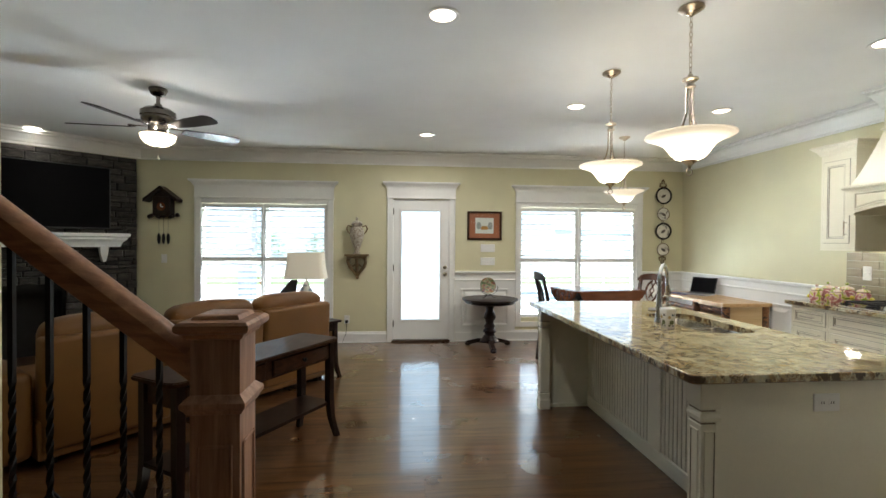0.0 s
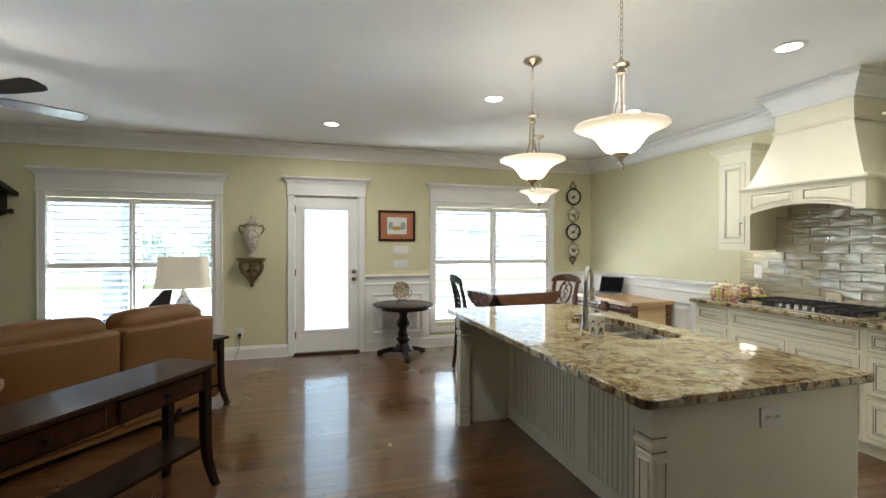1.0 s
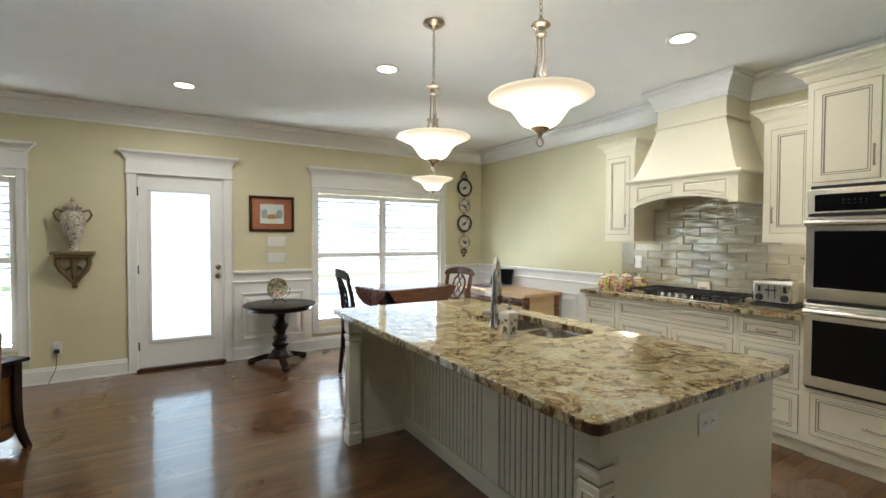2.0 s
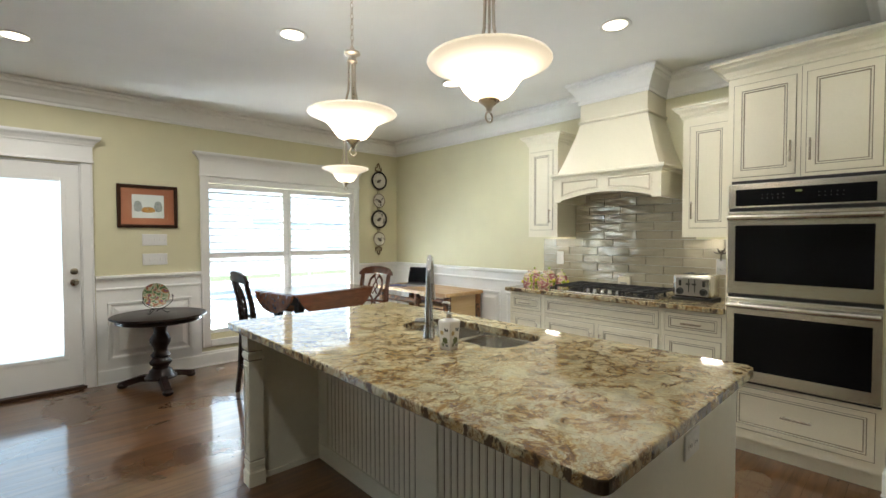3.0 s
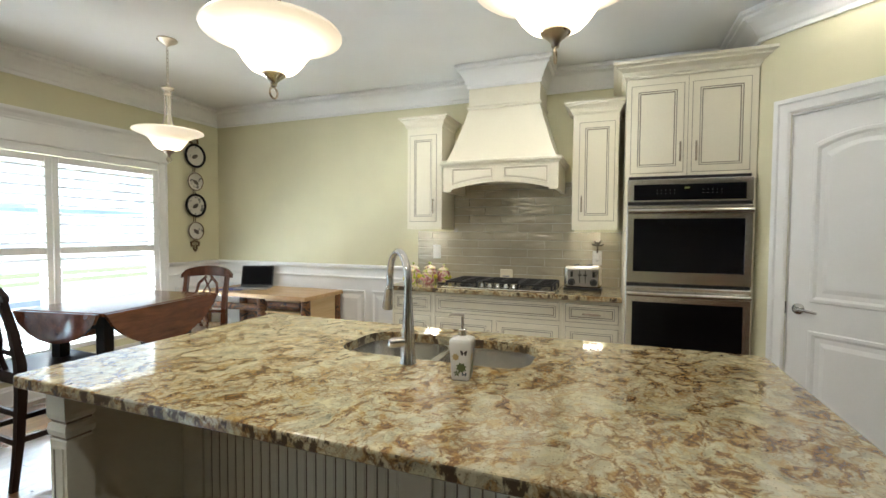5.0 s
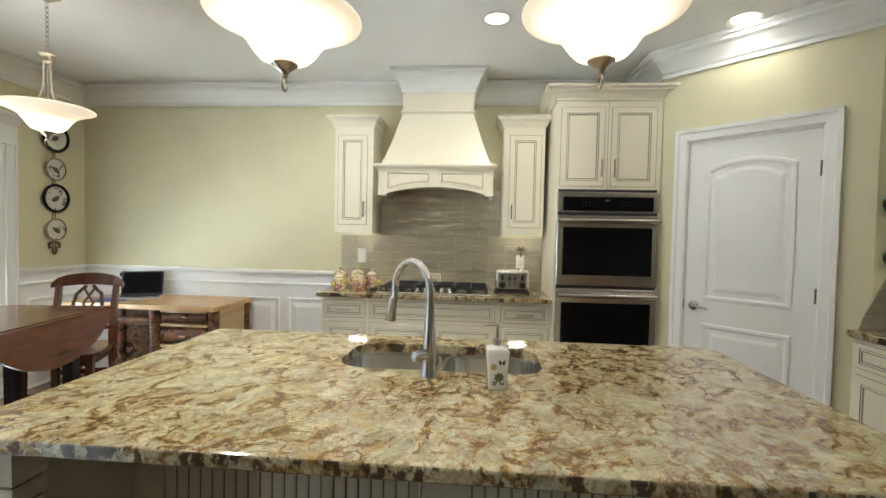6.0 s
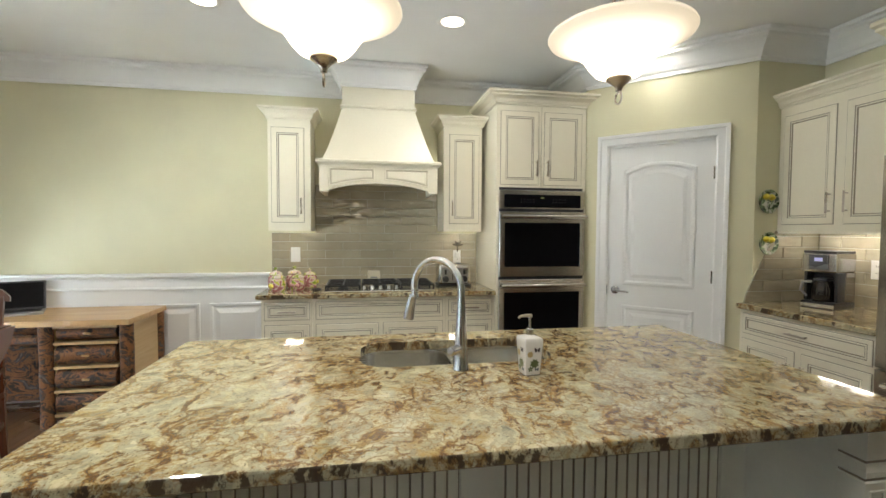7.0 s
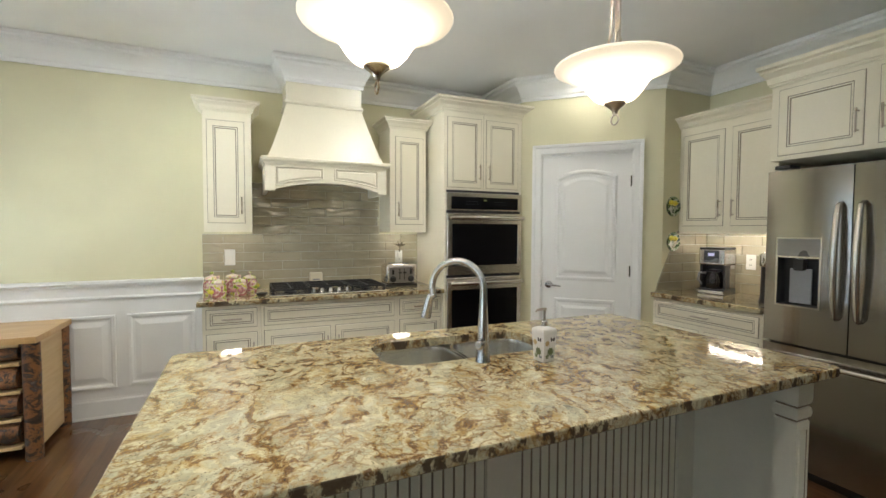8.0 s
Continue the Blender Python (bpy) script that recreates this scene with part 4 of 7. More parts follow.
def corner_post(y):
    bm = bmesh.new()
    def sq(r, z):
        cx, cy = 2.445, y
        return [(cx - r, cy - r, z), (cx + r, cy - r, z), (cx + r, cy + r, z), (cx - r, cy + r, z)]
    lv = [(0.046, 0.0), (0.046, 0.075), (0.043, 0.080), (0.040, 0.085), (0.040, 0.105), (0.043, 0.11), (0.043, 0.135), (0.037, 0.14), (0.037, 0.145),
          (0.040, 0.15), (0.040, 0.70), (0.036, 0.705), (0.036, 0.712), (0.043, 0.718), (0.046, 0.735), (0.043, 0.752), (0.037, 0.757), (0.037, 0.764), (0.043, 0.770), (0.046, 0.785), (0.046, 0.885)]
    mats = [0] * len(lv)
    for k in (7, 11, 16):
        mats[k] = 1
    rings(bm, [sq(r, z) for r, z in lv], mats)
    o = part("corner_post", bm, [ISLE, GLAZE], isle)
    for nx, ny in ((-1, 0), (0, -1 if y < 4 else 1)):
        pn = bmesh.new()
        rings(pn, [rect(-0.026, 0.17, 0.026, 0.68, 0.0), rect(-0.024, 0.172, 0.024, 0.678, -0.004), rect(-0.019, 0.177, 0.019, 0.673, -0.004), rect(-0.017, 0.179, 0.017, 0.671, -0.0005)], [0, 0, 1, 0])
        turn = -90 if nx else (0 if ny < 0 else 180)
        bmesh.ops.transform(pn, matrix=Matrix.Translation((2.445 + nx * 0.0402, y + ny * 0.0402, 0)) @ pose(0, 0, 0, 0, 0, turn), verts=pn.verts)
        part("post_panel", pn, [ISLE, GLAZE], o)


corner_post(EY0 + 0.0405)
corner_post(EY1 - 0.0405)
part("kick_trim", boxes((2.495, EY0 - 0.010, 0, EX, EY0 - 0.001, 0.07), bev=0.002), ISLE, isle)
part("kick_trim", boxes((2.495, EY1 - 0.034, 0, KX - 0.0225, EY1 - 0.0255, 0.03)), ISLE, isle)


def outlet(m, label, w=0.075, h=0.118, kind="outlet", material=None):
    o = thing("wall_outlet", m, label, "outlet")
    bm = bmesh.new()
    box(bm, -w / 2, -0.006, -h / 2, w / 2, 0, h / 2, 0.003, 2)
    part("cover_plate", bm, material or WHITEP, o)
    if kind == "outlet":
        turn = w > h
        for k in (-1, 1):
            bm = bmesh.new()
            lathe(bm, [(0, 0.0), (0.0165, 0.0), (0.0165, 0.002), (0, 0.002)], 16)
            bmesh.ops.transform(bm, matrix=pose(k * 0.022 if turn else 0, -0.006, 0 if turn else k * 0.022, 90), verts=bm.verts)
            r = part("receptacle", bm, material or WHITEP, o)
            part("slots", boxes((-0.007 + (k * 0.022 if turn else 0), -0.0088, (0 if turn else k * 0.022) - 0.005, -0.004 + (k * 0.022 if turn else 0), -0.0081, (0 if turn else k * 0.022) + 0.005),
                                (0.004 + (k * 0.022 if turn else 0), -0.0088, (0 if turn else k * 0.022) - 0.005, 0.007 + (k * 0.022 if turn else 0), -0.0081, (0 if turn else k * 0.022) + 0.005)), BLACKP, r)
    else:
        n = max(1, round(w / 0.046))
        for i in range(n):
            x = (i - (n - 1) / 2) * 0.046
            part("toggle", boxes((x - 0.005, -0.014, -0.012, x + 0.005, -0.0062, 0.012), bev=0.002), material or WHITEP, o)
    return o


outlet(pose(2.957, EY0 - 0.0005, 0.785), "white double socket on the island end", 0.118, 0.075)


# ---- appliances and fittings of the kitchen ----
oven = thing("double_wall_oven", pose(TX - 0.002, 3.61, 0, 0, 0, EAST), "stainless steel double wall oven with black glass doors", "oven")
O0, O1 = 0.016, TW - 0.016
bm = boxes((O0 + 0.01, 0.0, 0.47, O1 - 0.01, 0.50, 1.752))
part("housing", bm, BLACKP, oven)
KEYMARK = plain("key_print", (0.10, 0.10, 0.10), 0.5)
panel = part("control_panel", boxes((O0, -0.030, 1.578, O1, -0.001, 1.730), bev=0.005), STEEL, oven)
part("control_glass", boxes((O0 + 0.042, -0.034, 1.590, O1 - 0.042, -0.0305, 1.694), bev=0.001), BLACKG, panel)
part("display", boxes((O0 + 0.345, -0.0352, 1.663, O0 + 0.375, -0.0344, 1.674)), plain("oven_display", (0.16, 0.20, 0.06), 0.3), panel)
for i in range(5):
    for j in range(2):
        for x in (0.18, 0.45):
            part("key_mark", boxes((O0 + x + i * 0.026, -0.0351, 1.632 + j * 0.022, O0 + x + 0.006 + i * 0.026, -0.0344, 1.635 + j * 0.022)), KEYMARK, panel)


def oven_door(z0, z1, w0, w1, hz):
    bm = bmesh.new()
    rings(bm, [rect(O0, z0, O1, z1, -0.001), rect(O0, z0, O1, z1, -0.034), rect(O0 + .006, z0 + .006, O1 - .006, z1 - .006, -0.040),
               rect(O0 + .044, w0, O1 - .044, w1, -0.040), rect(O0 + .048, w0 + .004, O1 - .048, w1 - .004, -0.034)], close_first=True)
    dr = part("door", bm, STEEL, oven)
    part("window", boxes((O0 + 0.046, -0.0385, w0 + 0.002, O1 - 0.046, -0.0345, w1 - 0.002)), BLACKG, dr)
    bm = bmesh.new()
    pts = [(O0 + 0.012 + (O1 - O0 - 0.024) * k / 12, -0.082 - 0.010 * math.sin(math.pi * k / 12), hz) for k in range(13)]
    tube(bm, pts, 0.0175, 14)
    for x in (O0 + 0.055, O1 - 0.055):
        box(bm, x - 0.012, -0.08, hz - 0.010, x + 0.012, -0.0405, hz + 0.010, 0.003, 1)
    part("handle", bm, STEEL, dr, "curved stainless bar handle", True)


oven_door(1.034, 1.556, 1.112, 1.468, 1.517)
oven_door(0.485, 1.012, 0.555, 0.908, 0.966)
for z0, z1 in ((1.558, 1.576), (1.0135, 1.0325), (0.468, 0.4835)):
    part("vent_strip", boxes((O0 + 0.004, -0.016, z0, O1 - 0.004, -0.001, z1)), BLACKP, oven)

# range hood
hood = thing("range_hood", pose(5.08, 5.02, 0, 0, 0, EAST), "cream painted tapered wooden range hood with arched apron", "range hood")
HW = 0.98
bm = bmesh.new()
arch = [(0.10 + (HW - 0.20) * k / 14, 1.715 + 0.055 * (1 - (2 * k / 14 - 1) ** 2)) for k in range(15)]
upright(bm, [(0.03, 1.70), (0.10, 1.70)] + arch + [(HW - 0.10, 1.70), (HW - 0.03, 1.70), (HW - 0.03, 1.905), (0.03, 1.905)], -0.095, -0.065)
part("apron", bm, CAB, hood)
bm = boxes((0.03, -0.064, 1.70, 0.055, 0.418, 1.905), (HW - 0.055, -0.064, 1.70, HW - 0.03, 0.418, 1.905), (0.056, -0.064, 1.80, HW - 0.056, 0.418, 1.815))
part("sides", bm, CAB, hood)
for a, b in ((0.10, HW / 2 - 0.04), (HW / 2 + 0.04, HW - 0.10)):
    def hloop(i, y):
        def low(x):
            return 1.740 + 0.055 * (1 - (2 * (x - 0.10) / (HW - 0.20) - 1) ** 2) + i
        xs = [a + i + (b - a - 2 * i) * k / 8 for k in range(9)]
        return [(x, y, low(x)) for x in xs] + [(b - i, y, 1.885 - i), (a + i, y, 1.885 - i)]
    bm = bmesh.new()
    rings(bm, [hloop(0, -0.0952), hloop(0.002, -0.102), hloop(0.008, -0.102), hloop(0.012, -0.0958), hloop(0.020, -0.0958), hloop(0.026, -0.099)], [0, 0, 1, 1, 0, 0])
    part("apron_panel", bm, [CAB, GLAZE_SOFT], hood)
bm = bmesh.new()
moulding(bm, [(0.03, 0.418, 0), (0.03, -0.095, 0), (HW - 0.03, -0.095, 0), (HW - 0.03, 0.418, 0)],
         [(0, 1.900), (0.010, 1.900), (0.012, 1.912), (0.024, 1.922), (0.030, 1.926), (0.030, 1.942), (0.020, 1.950), (0, 1.950)])
part("ledge", bm, CAB, hood)
part("ledge_board", boxes((0.031, -0.094, 1.906, HW - 0.031, 0.418, 1.949)), CAB, hood)
bm = bmesh.new()
rows = []
for k in range(9):
    s = k / 8
    e = s ** 0.85
    z = 1.950 + 0.435 * s
    x0 = 0.048 + (0.197 - 0.048) * e
    yf = -0.080 + 0.135 * e
    rows.append([(x0, yf, z), (HW - x0, yf, z), (HW - x0, 0.418, z), (x0, 0.418, z)])
rings(bm, rows, close_first=True)
part("canopy", bm, CAB, hood, "", True)
bm = bmesh.new()
moulding(bm, [(0.197, 0.418, 0), (0.197, 0.055, 0), (HW - 0.197, 0.055, 0), (HW - 0.197, 0.418, 0)],
         [(0, 2.386), (0.006, 2.386), (0.016, 2.394), (0.016, 2.404), (0.006, 2.412), (0, 2.412)])
part("neck_bead", bm, CAB, hood)
part("neck", boxes((0.197, 0.055, 2.3865, HW - 0.197, 0.418, 2.735)), CAB, hood)
bm = bmesh.new()
moulding(bm, [(0.197, 0.418, CEIL), (0.197, 0.055, CEIL), (HW - 0.197, 0.055, CEIL), (HW - 0.197, 0.418, CEIL)], [(o * 0.72, h) for o, h in CROWN])
part("crown", bm, WHITE, hood)

# cooktop
ct = thing("gas_cooktop", pose(4.905, 4.975, 0.9222, 0, 0, EAST), "stainless gas cooktop with black cast-iron grates", "cooktop")
bm = bmesh.new()
box(bm, 0, 0, 0, 0.905, 0.52, 0.010, 0.004, 1)
part("tray", bm, STEEL, ct)


def grate(x0, x1, y0=0.04, y1=0.49):
    bm = bmesh.new()
    for a, b, c, d_ in ((x0, y0, x1, y0 + 0.014), (x0, y1 - 0.014, x1, y1), (x0, y0, x0 + 0.014, y1), (x1 - 0.014, y0, x1, y1),
                        ((x0 + x1) / 2 - 0.006, y0, (x0 + x1) / 2 + 0.006, y1), (x0, (y0 + y1) / 2 - 0.006, x1, (y0 + y1) / 2 + 0.006),
                        (x0, y0 + 0.11, x1, y0 + 0.122), (x0, y1 - 0.122, x1, y1 - 0.11)):
        box(bm, a, b, 0.038, c, d_, 0.052, 0.003, 1)
    for x in (x0 + 0.007, x1 - 0.007):
        for y in (y0 + 0.007, y1 - 0.007, (y0 + y1) / 2):
            box(bm, x - 0.007, y - 0.007, 0.0102, x + 0.007, y + 0.007, 0.039)
    part("grate", bm, CASTIRON, ct)


grate(0.025, 0.295)
grate(0.61, 0.88)
grate(0.305, 0.60, 0.16, 0.49)
for x, y, r in ((0.16, 0.15, 0.045), (0.16, 0.38, 0.036), (0.745, 0.15, 0.036), (0.745, 0.38, 0.045), (0.452, 0.32, 0.055)):
    bm = bmesh.new()
    lathe(bm, [(0, 0.0102), (r, 0.0102), (r, 0.018), (r * 0.75, 0.024), (r * 0.72, 0.032), (0, 0.034)], 20, x, y)
    part("burner", bm, CASTIRON, ct, "", True)
for i in range(5):
    bm = bmesh.new()
    lathe(bm, [(0, 0), (0.021, 0), (0.021, 0.006), (0.017, 0.010), (0.015, 0.026), (0.013, 0.030), (0, 0.031)], 18, 0.322 + i * 0.065, 0.075, 0.0102)
    part("knob", bm, CHROME, ct, "", True)

# sink, faucet, soap
sink = thing("kitchen_sink", pose(0, 0, 0), "stainless undermount double-bowl sink set in granite", "sink")


def bowl(x0, y0, x1, y1):
    bm = bmesh.new()
    lv = [(-0.012, 0.0), (0.0, 0.0), (0.004, -0.02), (0.012, -0.15), (0.03, -0.185), (0.07, -0.195)]
    rings(bm, [[(x, y, 0.8845 + h) for x, y in rounded(x0 + k, y0 + k, x1 - k, y1 - k, 0.095 - min(0.03, max(0, k)), 6)] for k, h in lv])
    b = part("bowl", bm, SINKST, sink, "", True)
    bm = bmesh.new()
    lathe(bm, [(0, 0.001), (0.030, 0.003), (0.042, 0.004), (0.045, 0.001)], 20, (x0 + x1) / 2, (y0 + y1) / 2, 0.690)
    part("drain", bm, CHROME, b, "", True)


bowl(2.958, 4.315, 3.322, 4.672)
bowl(2.958, 3.923, 3.322, 4.285)

fx, fy = 2.905, 4.322
fa = thing("kitchen_faucet", pose(fx, fy, 0.9222, 0, 0, 45), "brushed steel pull-down faucet with gooseneck spout", "faucet")
bm = bmesh.new()
lathe(bm, [(0, 0), (0.029, 0), (0.029, 0.004), (0.0265, 0.010), (0.0235, 0.06), (0.0225, 0.10), (0.018, 0.16), (0.0145, 0.22), (0.0135, 0.24)], 20)
pts = [(0.0, 0, 0.235)]
for k in range(19):
    a = radians(180 - 200 * k / 18)
    pts.append((0.103 + 0.103 * math.cos(a), 0, 0.272 + 0.103 * math.sin(a)))
pts.append((0.216, 0, 0.232))
tube(bm, pts, 0.0132, 14)
part("body", bm, CHROME, fa, "", True)
bm = bmesh.new()
tube(bm, [(0.212, 0, 0.238), (0.220, 0, 0.215), (0.232, 0, 0.160), (0.234, 0, 0.150)], [0.0150, 0.0165, 0.0205, 0.0205], 16)
part("spray_head", bm, CHROME, fa, "", True)
bm = bmesh.new()
tube(bm, [(0, 0.015, 0.075), (0, 0.058, 0.075)], 0.017, 14)
tube(bm, [(0, 0.058, 0.075), (0, 0.066, 0.076)], [0.017, 0.012], 14)
part("lever", bm, CHROME, fa, "", True)

soap = thing("soap_dispenser", pose(2.828, 4.102, 0.9222, 0, 0, 5), "white ceramic soap bottle printed with butterflies", "soap dispenser")
bm = bmesh.new()
sq = [(0.025, 0.0), (0.0275, 0.003), (0.0300, 0.045), (0.0345, 0.112), (0.0345, 0.118), (0.0315, 0.124), (0.016, 0.130), (0.0125, 0.132)]
rings(bm, [[(x, y, z) for x, y in rounded(-r, -r, r, r, 0.005, 3)] for r, z in sq], close_first=True)
part("bottle", bm, plain("white_china", (0.80, 0.79, 0.75), 0.15, var=0.03, relief=0.0, coat=0.5, world_place=False), soap, "", True)


def butterfly(x, z, s, y):
    bm = bmesh.new()
    for k in (-1, 1):
        upright(bm, [(x, z), (x + k * 0.006 * s, z + 0.009 * s), (x + k * 0.013 * s, z + 0.010 * s), (x + k * 0.011 * s, z + 0.002 * s), (x + k * 0.010 * s, z - 0.007 * s), (x + k * 0.004 * s, z - 0.008 * s)], y - 0.0006, y)
    return bm


INKS = [plain("print_black", (0.06, 0.05, 0.05), 0.4), plain("print_olive", (0.12, 0.15, 0.06), 0.4), plain("print_ochre", (0.46, 0.34, 0.16), 0.4), plain("print_blue", (0.10, 0.13, 0.16), 0.4)]


def printed(bm, face):
    """Turns a print to one side of the bottle and leans it along the flare."""
    lean = math.degrees(math.atan2(0.0070, 0.112))
    bmesh.ops.transform(bm, matrix=pose(0, 0, 0, 0, 0, face) @ Matrix.Translation((0, -0.0272, 0)) @ pose(0, 0, 0, lean), verts=bm.verts)
    return bm


def bloom(x, z, r, n):
    bm = bmesh.new()
    for k in range(n):
        a = 2 * math.pi * k / n + 0.3
        c, d = math.cos(a), math.sin(a)
        upright(bm, [(x, z), (x + r * (0.6 * c - 0.3 * d), z + r * (0.6 * d + 0.3 * c)), (x + r * c, z + r * d), (x + r * (0.6 * c + 0.3 * d), z + r * (0.6 * d - 0.3 * c))], -0.0012, -0.0004)
    return bm


for face in (-90, 0, 180):
    part("butterfly", printed(butterfly(0.012, 0.085, 0.85, -0.0006), face), INKS[0 if face else 3], soap)
    part("flower", printed(bloom(-0.013, 0.072, 0.012, 7), face), INKS[2], soap)
    part("leaf_spray", printed(bloom(0.004, 0.040, 0.017, 8), face), INKS[1], soap)
    part("leaf_spray", printed(bloom(-0.010, 0.022, 0.010, 5), face), INKS[1], soap)
    part("butterfly", printed(butterfly(0.013, 0.020, 0.6, -0.0006), face), INKS[3], soap)
bm = bmesh.new()
lathe(bm, [(0.0125, 0.1315), (0.0125, 0.150), (0.0105, 0.152), (0.0042, 0.153), (0.0040, 0.192), (0, 0.192)], 14)
part("collar", bm, CHROME, soap, "", True)
bm = bmesh.new()
tube(bm, [(0.0, -0.006, 0.194), (0.0, 0.010, 0.196), (0.0, 0.034, 0.195), (0.0, 0.042, 0.189)], [0.006, 0.0055, 0.0042, 0.0034], 10)
part("pump", bm, NICKEL, soap, "", True)

# refrigerator
fr = thing("refrigerator", pose(3.125, 2.265, 0, 0, 0, SOUTH), "stainless french-door refrigerator with water dispenser", "refrigerator")
FW = 0.83
part("cabinet_body", boxes((0.004, 0.075, 0.03, FW - 0.004, 0.755, 1.764), bev=0.004), plain("fridge_side", (0.28, 0.28, 0.28), 0.45, 0.5), fr)
part("grille", boxes((0.02, 0.05, 0.0, FW - 0.02, 0.30, 0.06)), BLACKP, fr)
half = FW / 2


def fdoor(name, x0, z0, x1, z1):
    bm = bmesh.new()
    n = 10
    prof = [(x0 + (x1 - x0) * k / n, 0.008 * (2 * k / n - 1) ** 2) for k in range(n + 1)]
    poly = prof + [(x1, 0.068), (x0, 0.068)]
    prism(bm, poly, z0, z1)
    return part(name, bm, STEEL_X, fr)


A0, A1 = 0.066, 0.286


def door_curve(x0, x1, u0, u1):
    return [(u0 + (u1 - u0) * k / 5, 0.008 * (2 * (u0 + (u1 - u0) * k / 5 - x0) / (x1 - x0) - 1) ** 2) for k in range(6)]


bm = bmesh.new()
for u0, u1, zz0, zz1 in ((0.0, A0, 0.765, 1.764), (A1, half - 0.003, 0.765, 1.764), (A0, A1, 0.765, 0.985), (A0, A1, 1.375, 1.764)):
    prism(bm, door_curve(0.0, half - 0.003, u0, u1) + [(u1, 0.068), (u0, 0.068)], zz0, zz1)
bmesh.ops.remove_doubles(bm, verts=bm.verts, dist=0.0002)
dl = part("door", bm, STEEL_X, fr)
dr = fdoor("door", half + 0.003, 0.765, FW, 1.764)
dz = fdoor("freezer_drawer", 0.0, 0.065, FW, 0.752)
for x, o in ((half - 0.048, dl), (half + 0.048, dr)):
    bm = bmesh.new()
    pts = [(x, -0.004, 0.945)] + [(x, -0.030 - 0.028 * math.sin(math.pi * k / 10), 0.96 + 0.59 * k / 10) for k in range(11)] + [(x, -0.004, 1.565)]
    tube(bm, pts, [0.010] + [0.013 + 0.006 * math.sin(math.pi * k / 10) for k in range(11)] + [0.010], 12)
    part("handle", bm, STEEL, o, "bowed stainless handle", True)
bm = bmesh.new()
pts = [(0.05, -0.004, 0.690)] + [(0.06 + (FW - 0.12) * k / 12, -0.030 - 0.026 * math.sin(math.pi * k / 12), 0.690) for k in range(13)] + [(FW - 0.05, -0.004, 0.690)]
tube(bm, pts, 0.0135, 12)
part("handle", bm, STEEL, dz, "bowed stainless handle", True)
bm = bmesh.new()
rings(bm, [rect(A0 - .004, 0.981, A1 + .004, 1.379, 0.0075), rect(A0 - .004, 0.981, A1 + .004, 1.379, -0.003), rect(A0 + .006, 0.991, A1 - .006, 1.262, -0.003), rect(A0 + .010, 0.995, A1 - .010, 1.258, 0.062)], [0, 0, 1, 1])
disp = part("dispenser", bm, [STEEL, BLACKP], dl, "recessed ice and water dispenser")
part("dispenser_pad", boxes((A0 + 0.004, -0.0065, 1.272, A1 - 0.004, -0.0032, 1.370), bev=0.001), plain("dispenser_panel", (0.30, 0.29, 0.28), 0.3, 0.6), dl)
part("paddle", boxes((A0 + 0.055, 0.030, 1.00, A1 - 0.055, 0.040, 1.20), bev=0.002), plain("paddle_grey", (0.30, 0.31, 0.33), 0.35, 0.5), dl)
part("spout", boxes((A0 + 0.085, 0.004, 1.19, A1 - 0.085, 0.045, 1.256), bev=0.003), BLACKP, dl)
part("hinge_cover", boxes((0.02, 0.03, 1.777, 0.10, 0.14, 1.80), bev=0.004), BLACKP, fr)
part("hinge_cover", boxes((FW - 0.10, 0.03, 1.777, FW - 0.02, 0.14, 1.80), bev=0.004), BLACKP, fr)


# ---- tiled splashbacks ----
TL, TH, JO = 0.302, 0.0755, 0.003
tile_mesh = {}


def tile(parent, u0, z0, u1, z1, cut=None):
    """One ceramic tile standing out 7 mm; shared between alike sizes. cut: lower and upper end of a slanting edge."""
    key = (round(u1 - u0, 4), round(z1 - z0, 4), cut and tuple(round(c - u0, 4) for c in cut))
    if key not in tile_mesh:
        w, h = u1 - u0, z1 - z0
        lo, hi = (cut[0] - u0, cut[1] - u0) if cut else (w, w)
        bm = bmesh.new()
        def lp(i, y):
            return [(i, y, i), (max(i * 1.01, lo - i), y, i), (max(i * 1.01, hi - i), y, h - i), (i, y, h - i)]
        rings(bm, [lp(0, 0), lp(0, -0.005), lp(0.0025, -0.0075)])
        me = bpy.data.meshes.new("tile")
        bmesh.ops.recalc_face_normals(bm, faces=bm.faces)
        bm.to_mesh(me)
        bm.free()
        me.materials.append(TILE)
        tile_mesh[key] = me
    o = new("tile", tile_mesh[key])
    o.parent = parent
    o.matrix_basis = pose(u0, -0.0035, z0)


def tiled(m, length, z0, z1, spans, label, slant=None):
    """spans(z): the stretch that is tiled at that height; slant: end of the tiling as a function of height."""
    sp = thing("splashback", m, label, "splashback", "", "structure")
    rows = round((z1 - z0) / TH + 0.3)
    gb = bmesh.new()
    for r in range(rows):
        a, b = z0 + r * TH, min(z1, z0 + (r + 1) * TH)
        if b - a < 0.015:
            continue
        u0, u1 = spans((a + b) / 2)
        box(gb, u0, -0.0035, a, (u1 if slant is None else min(slant(a), slant(b))), -0.0005, b)
        start = u0 - (TL / 2 if r % 2 else 0)
        u = start
        while u < u1 - 0.01:
            p, q = max(u0, u), min(u1, u + TL - JO)
            if q - p > 0.012:
                if slant is not None and q > min(slant(a), slant(b)):
                    lo, hi = min(q, slant(a)), min(q, slant(b - JO))
                    if lo - p > 0.02 and hi - p > 0.005:
                        tile(sp, p, a, q, b - JO, (lo, hi))
                else:
                    tile(sp, p, a, q, b - JO)
            u += TL
    part("grout_bed", gb, GROUT, sp)
    return sp


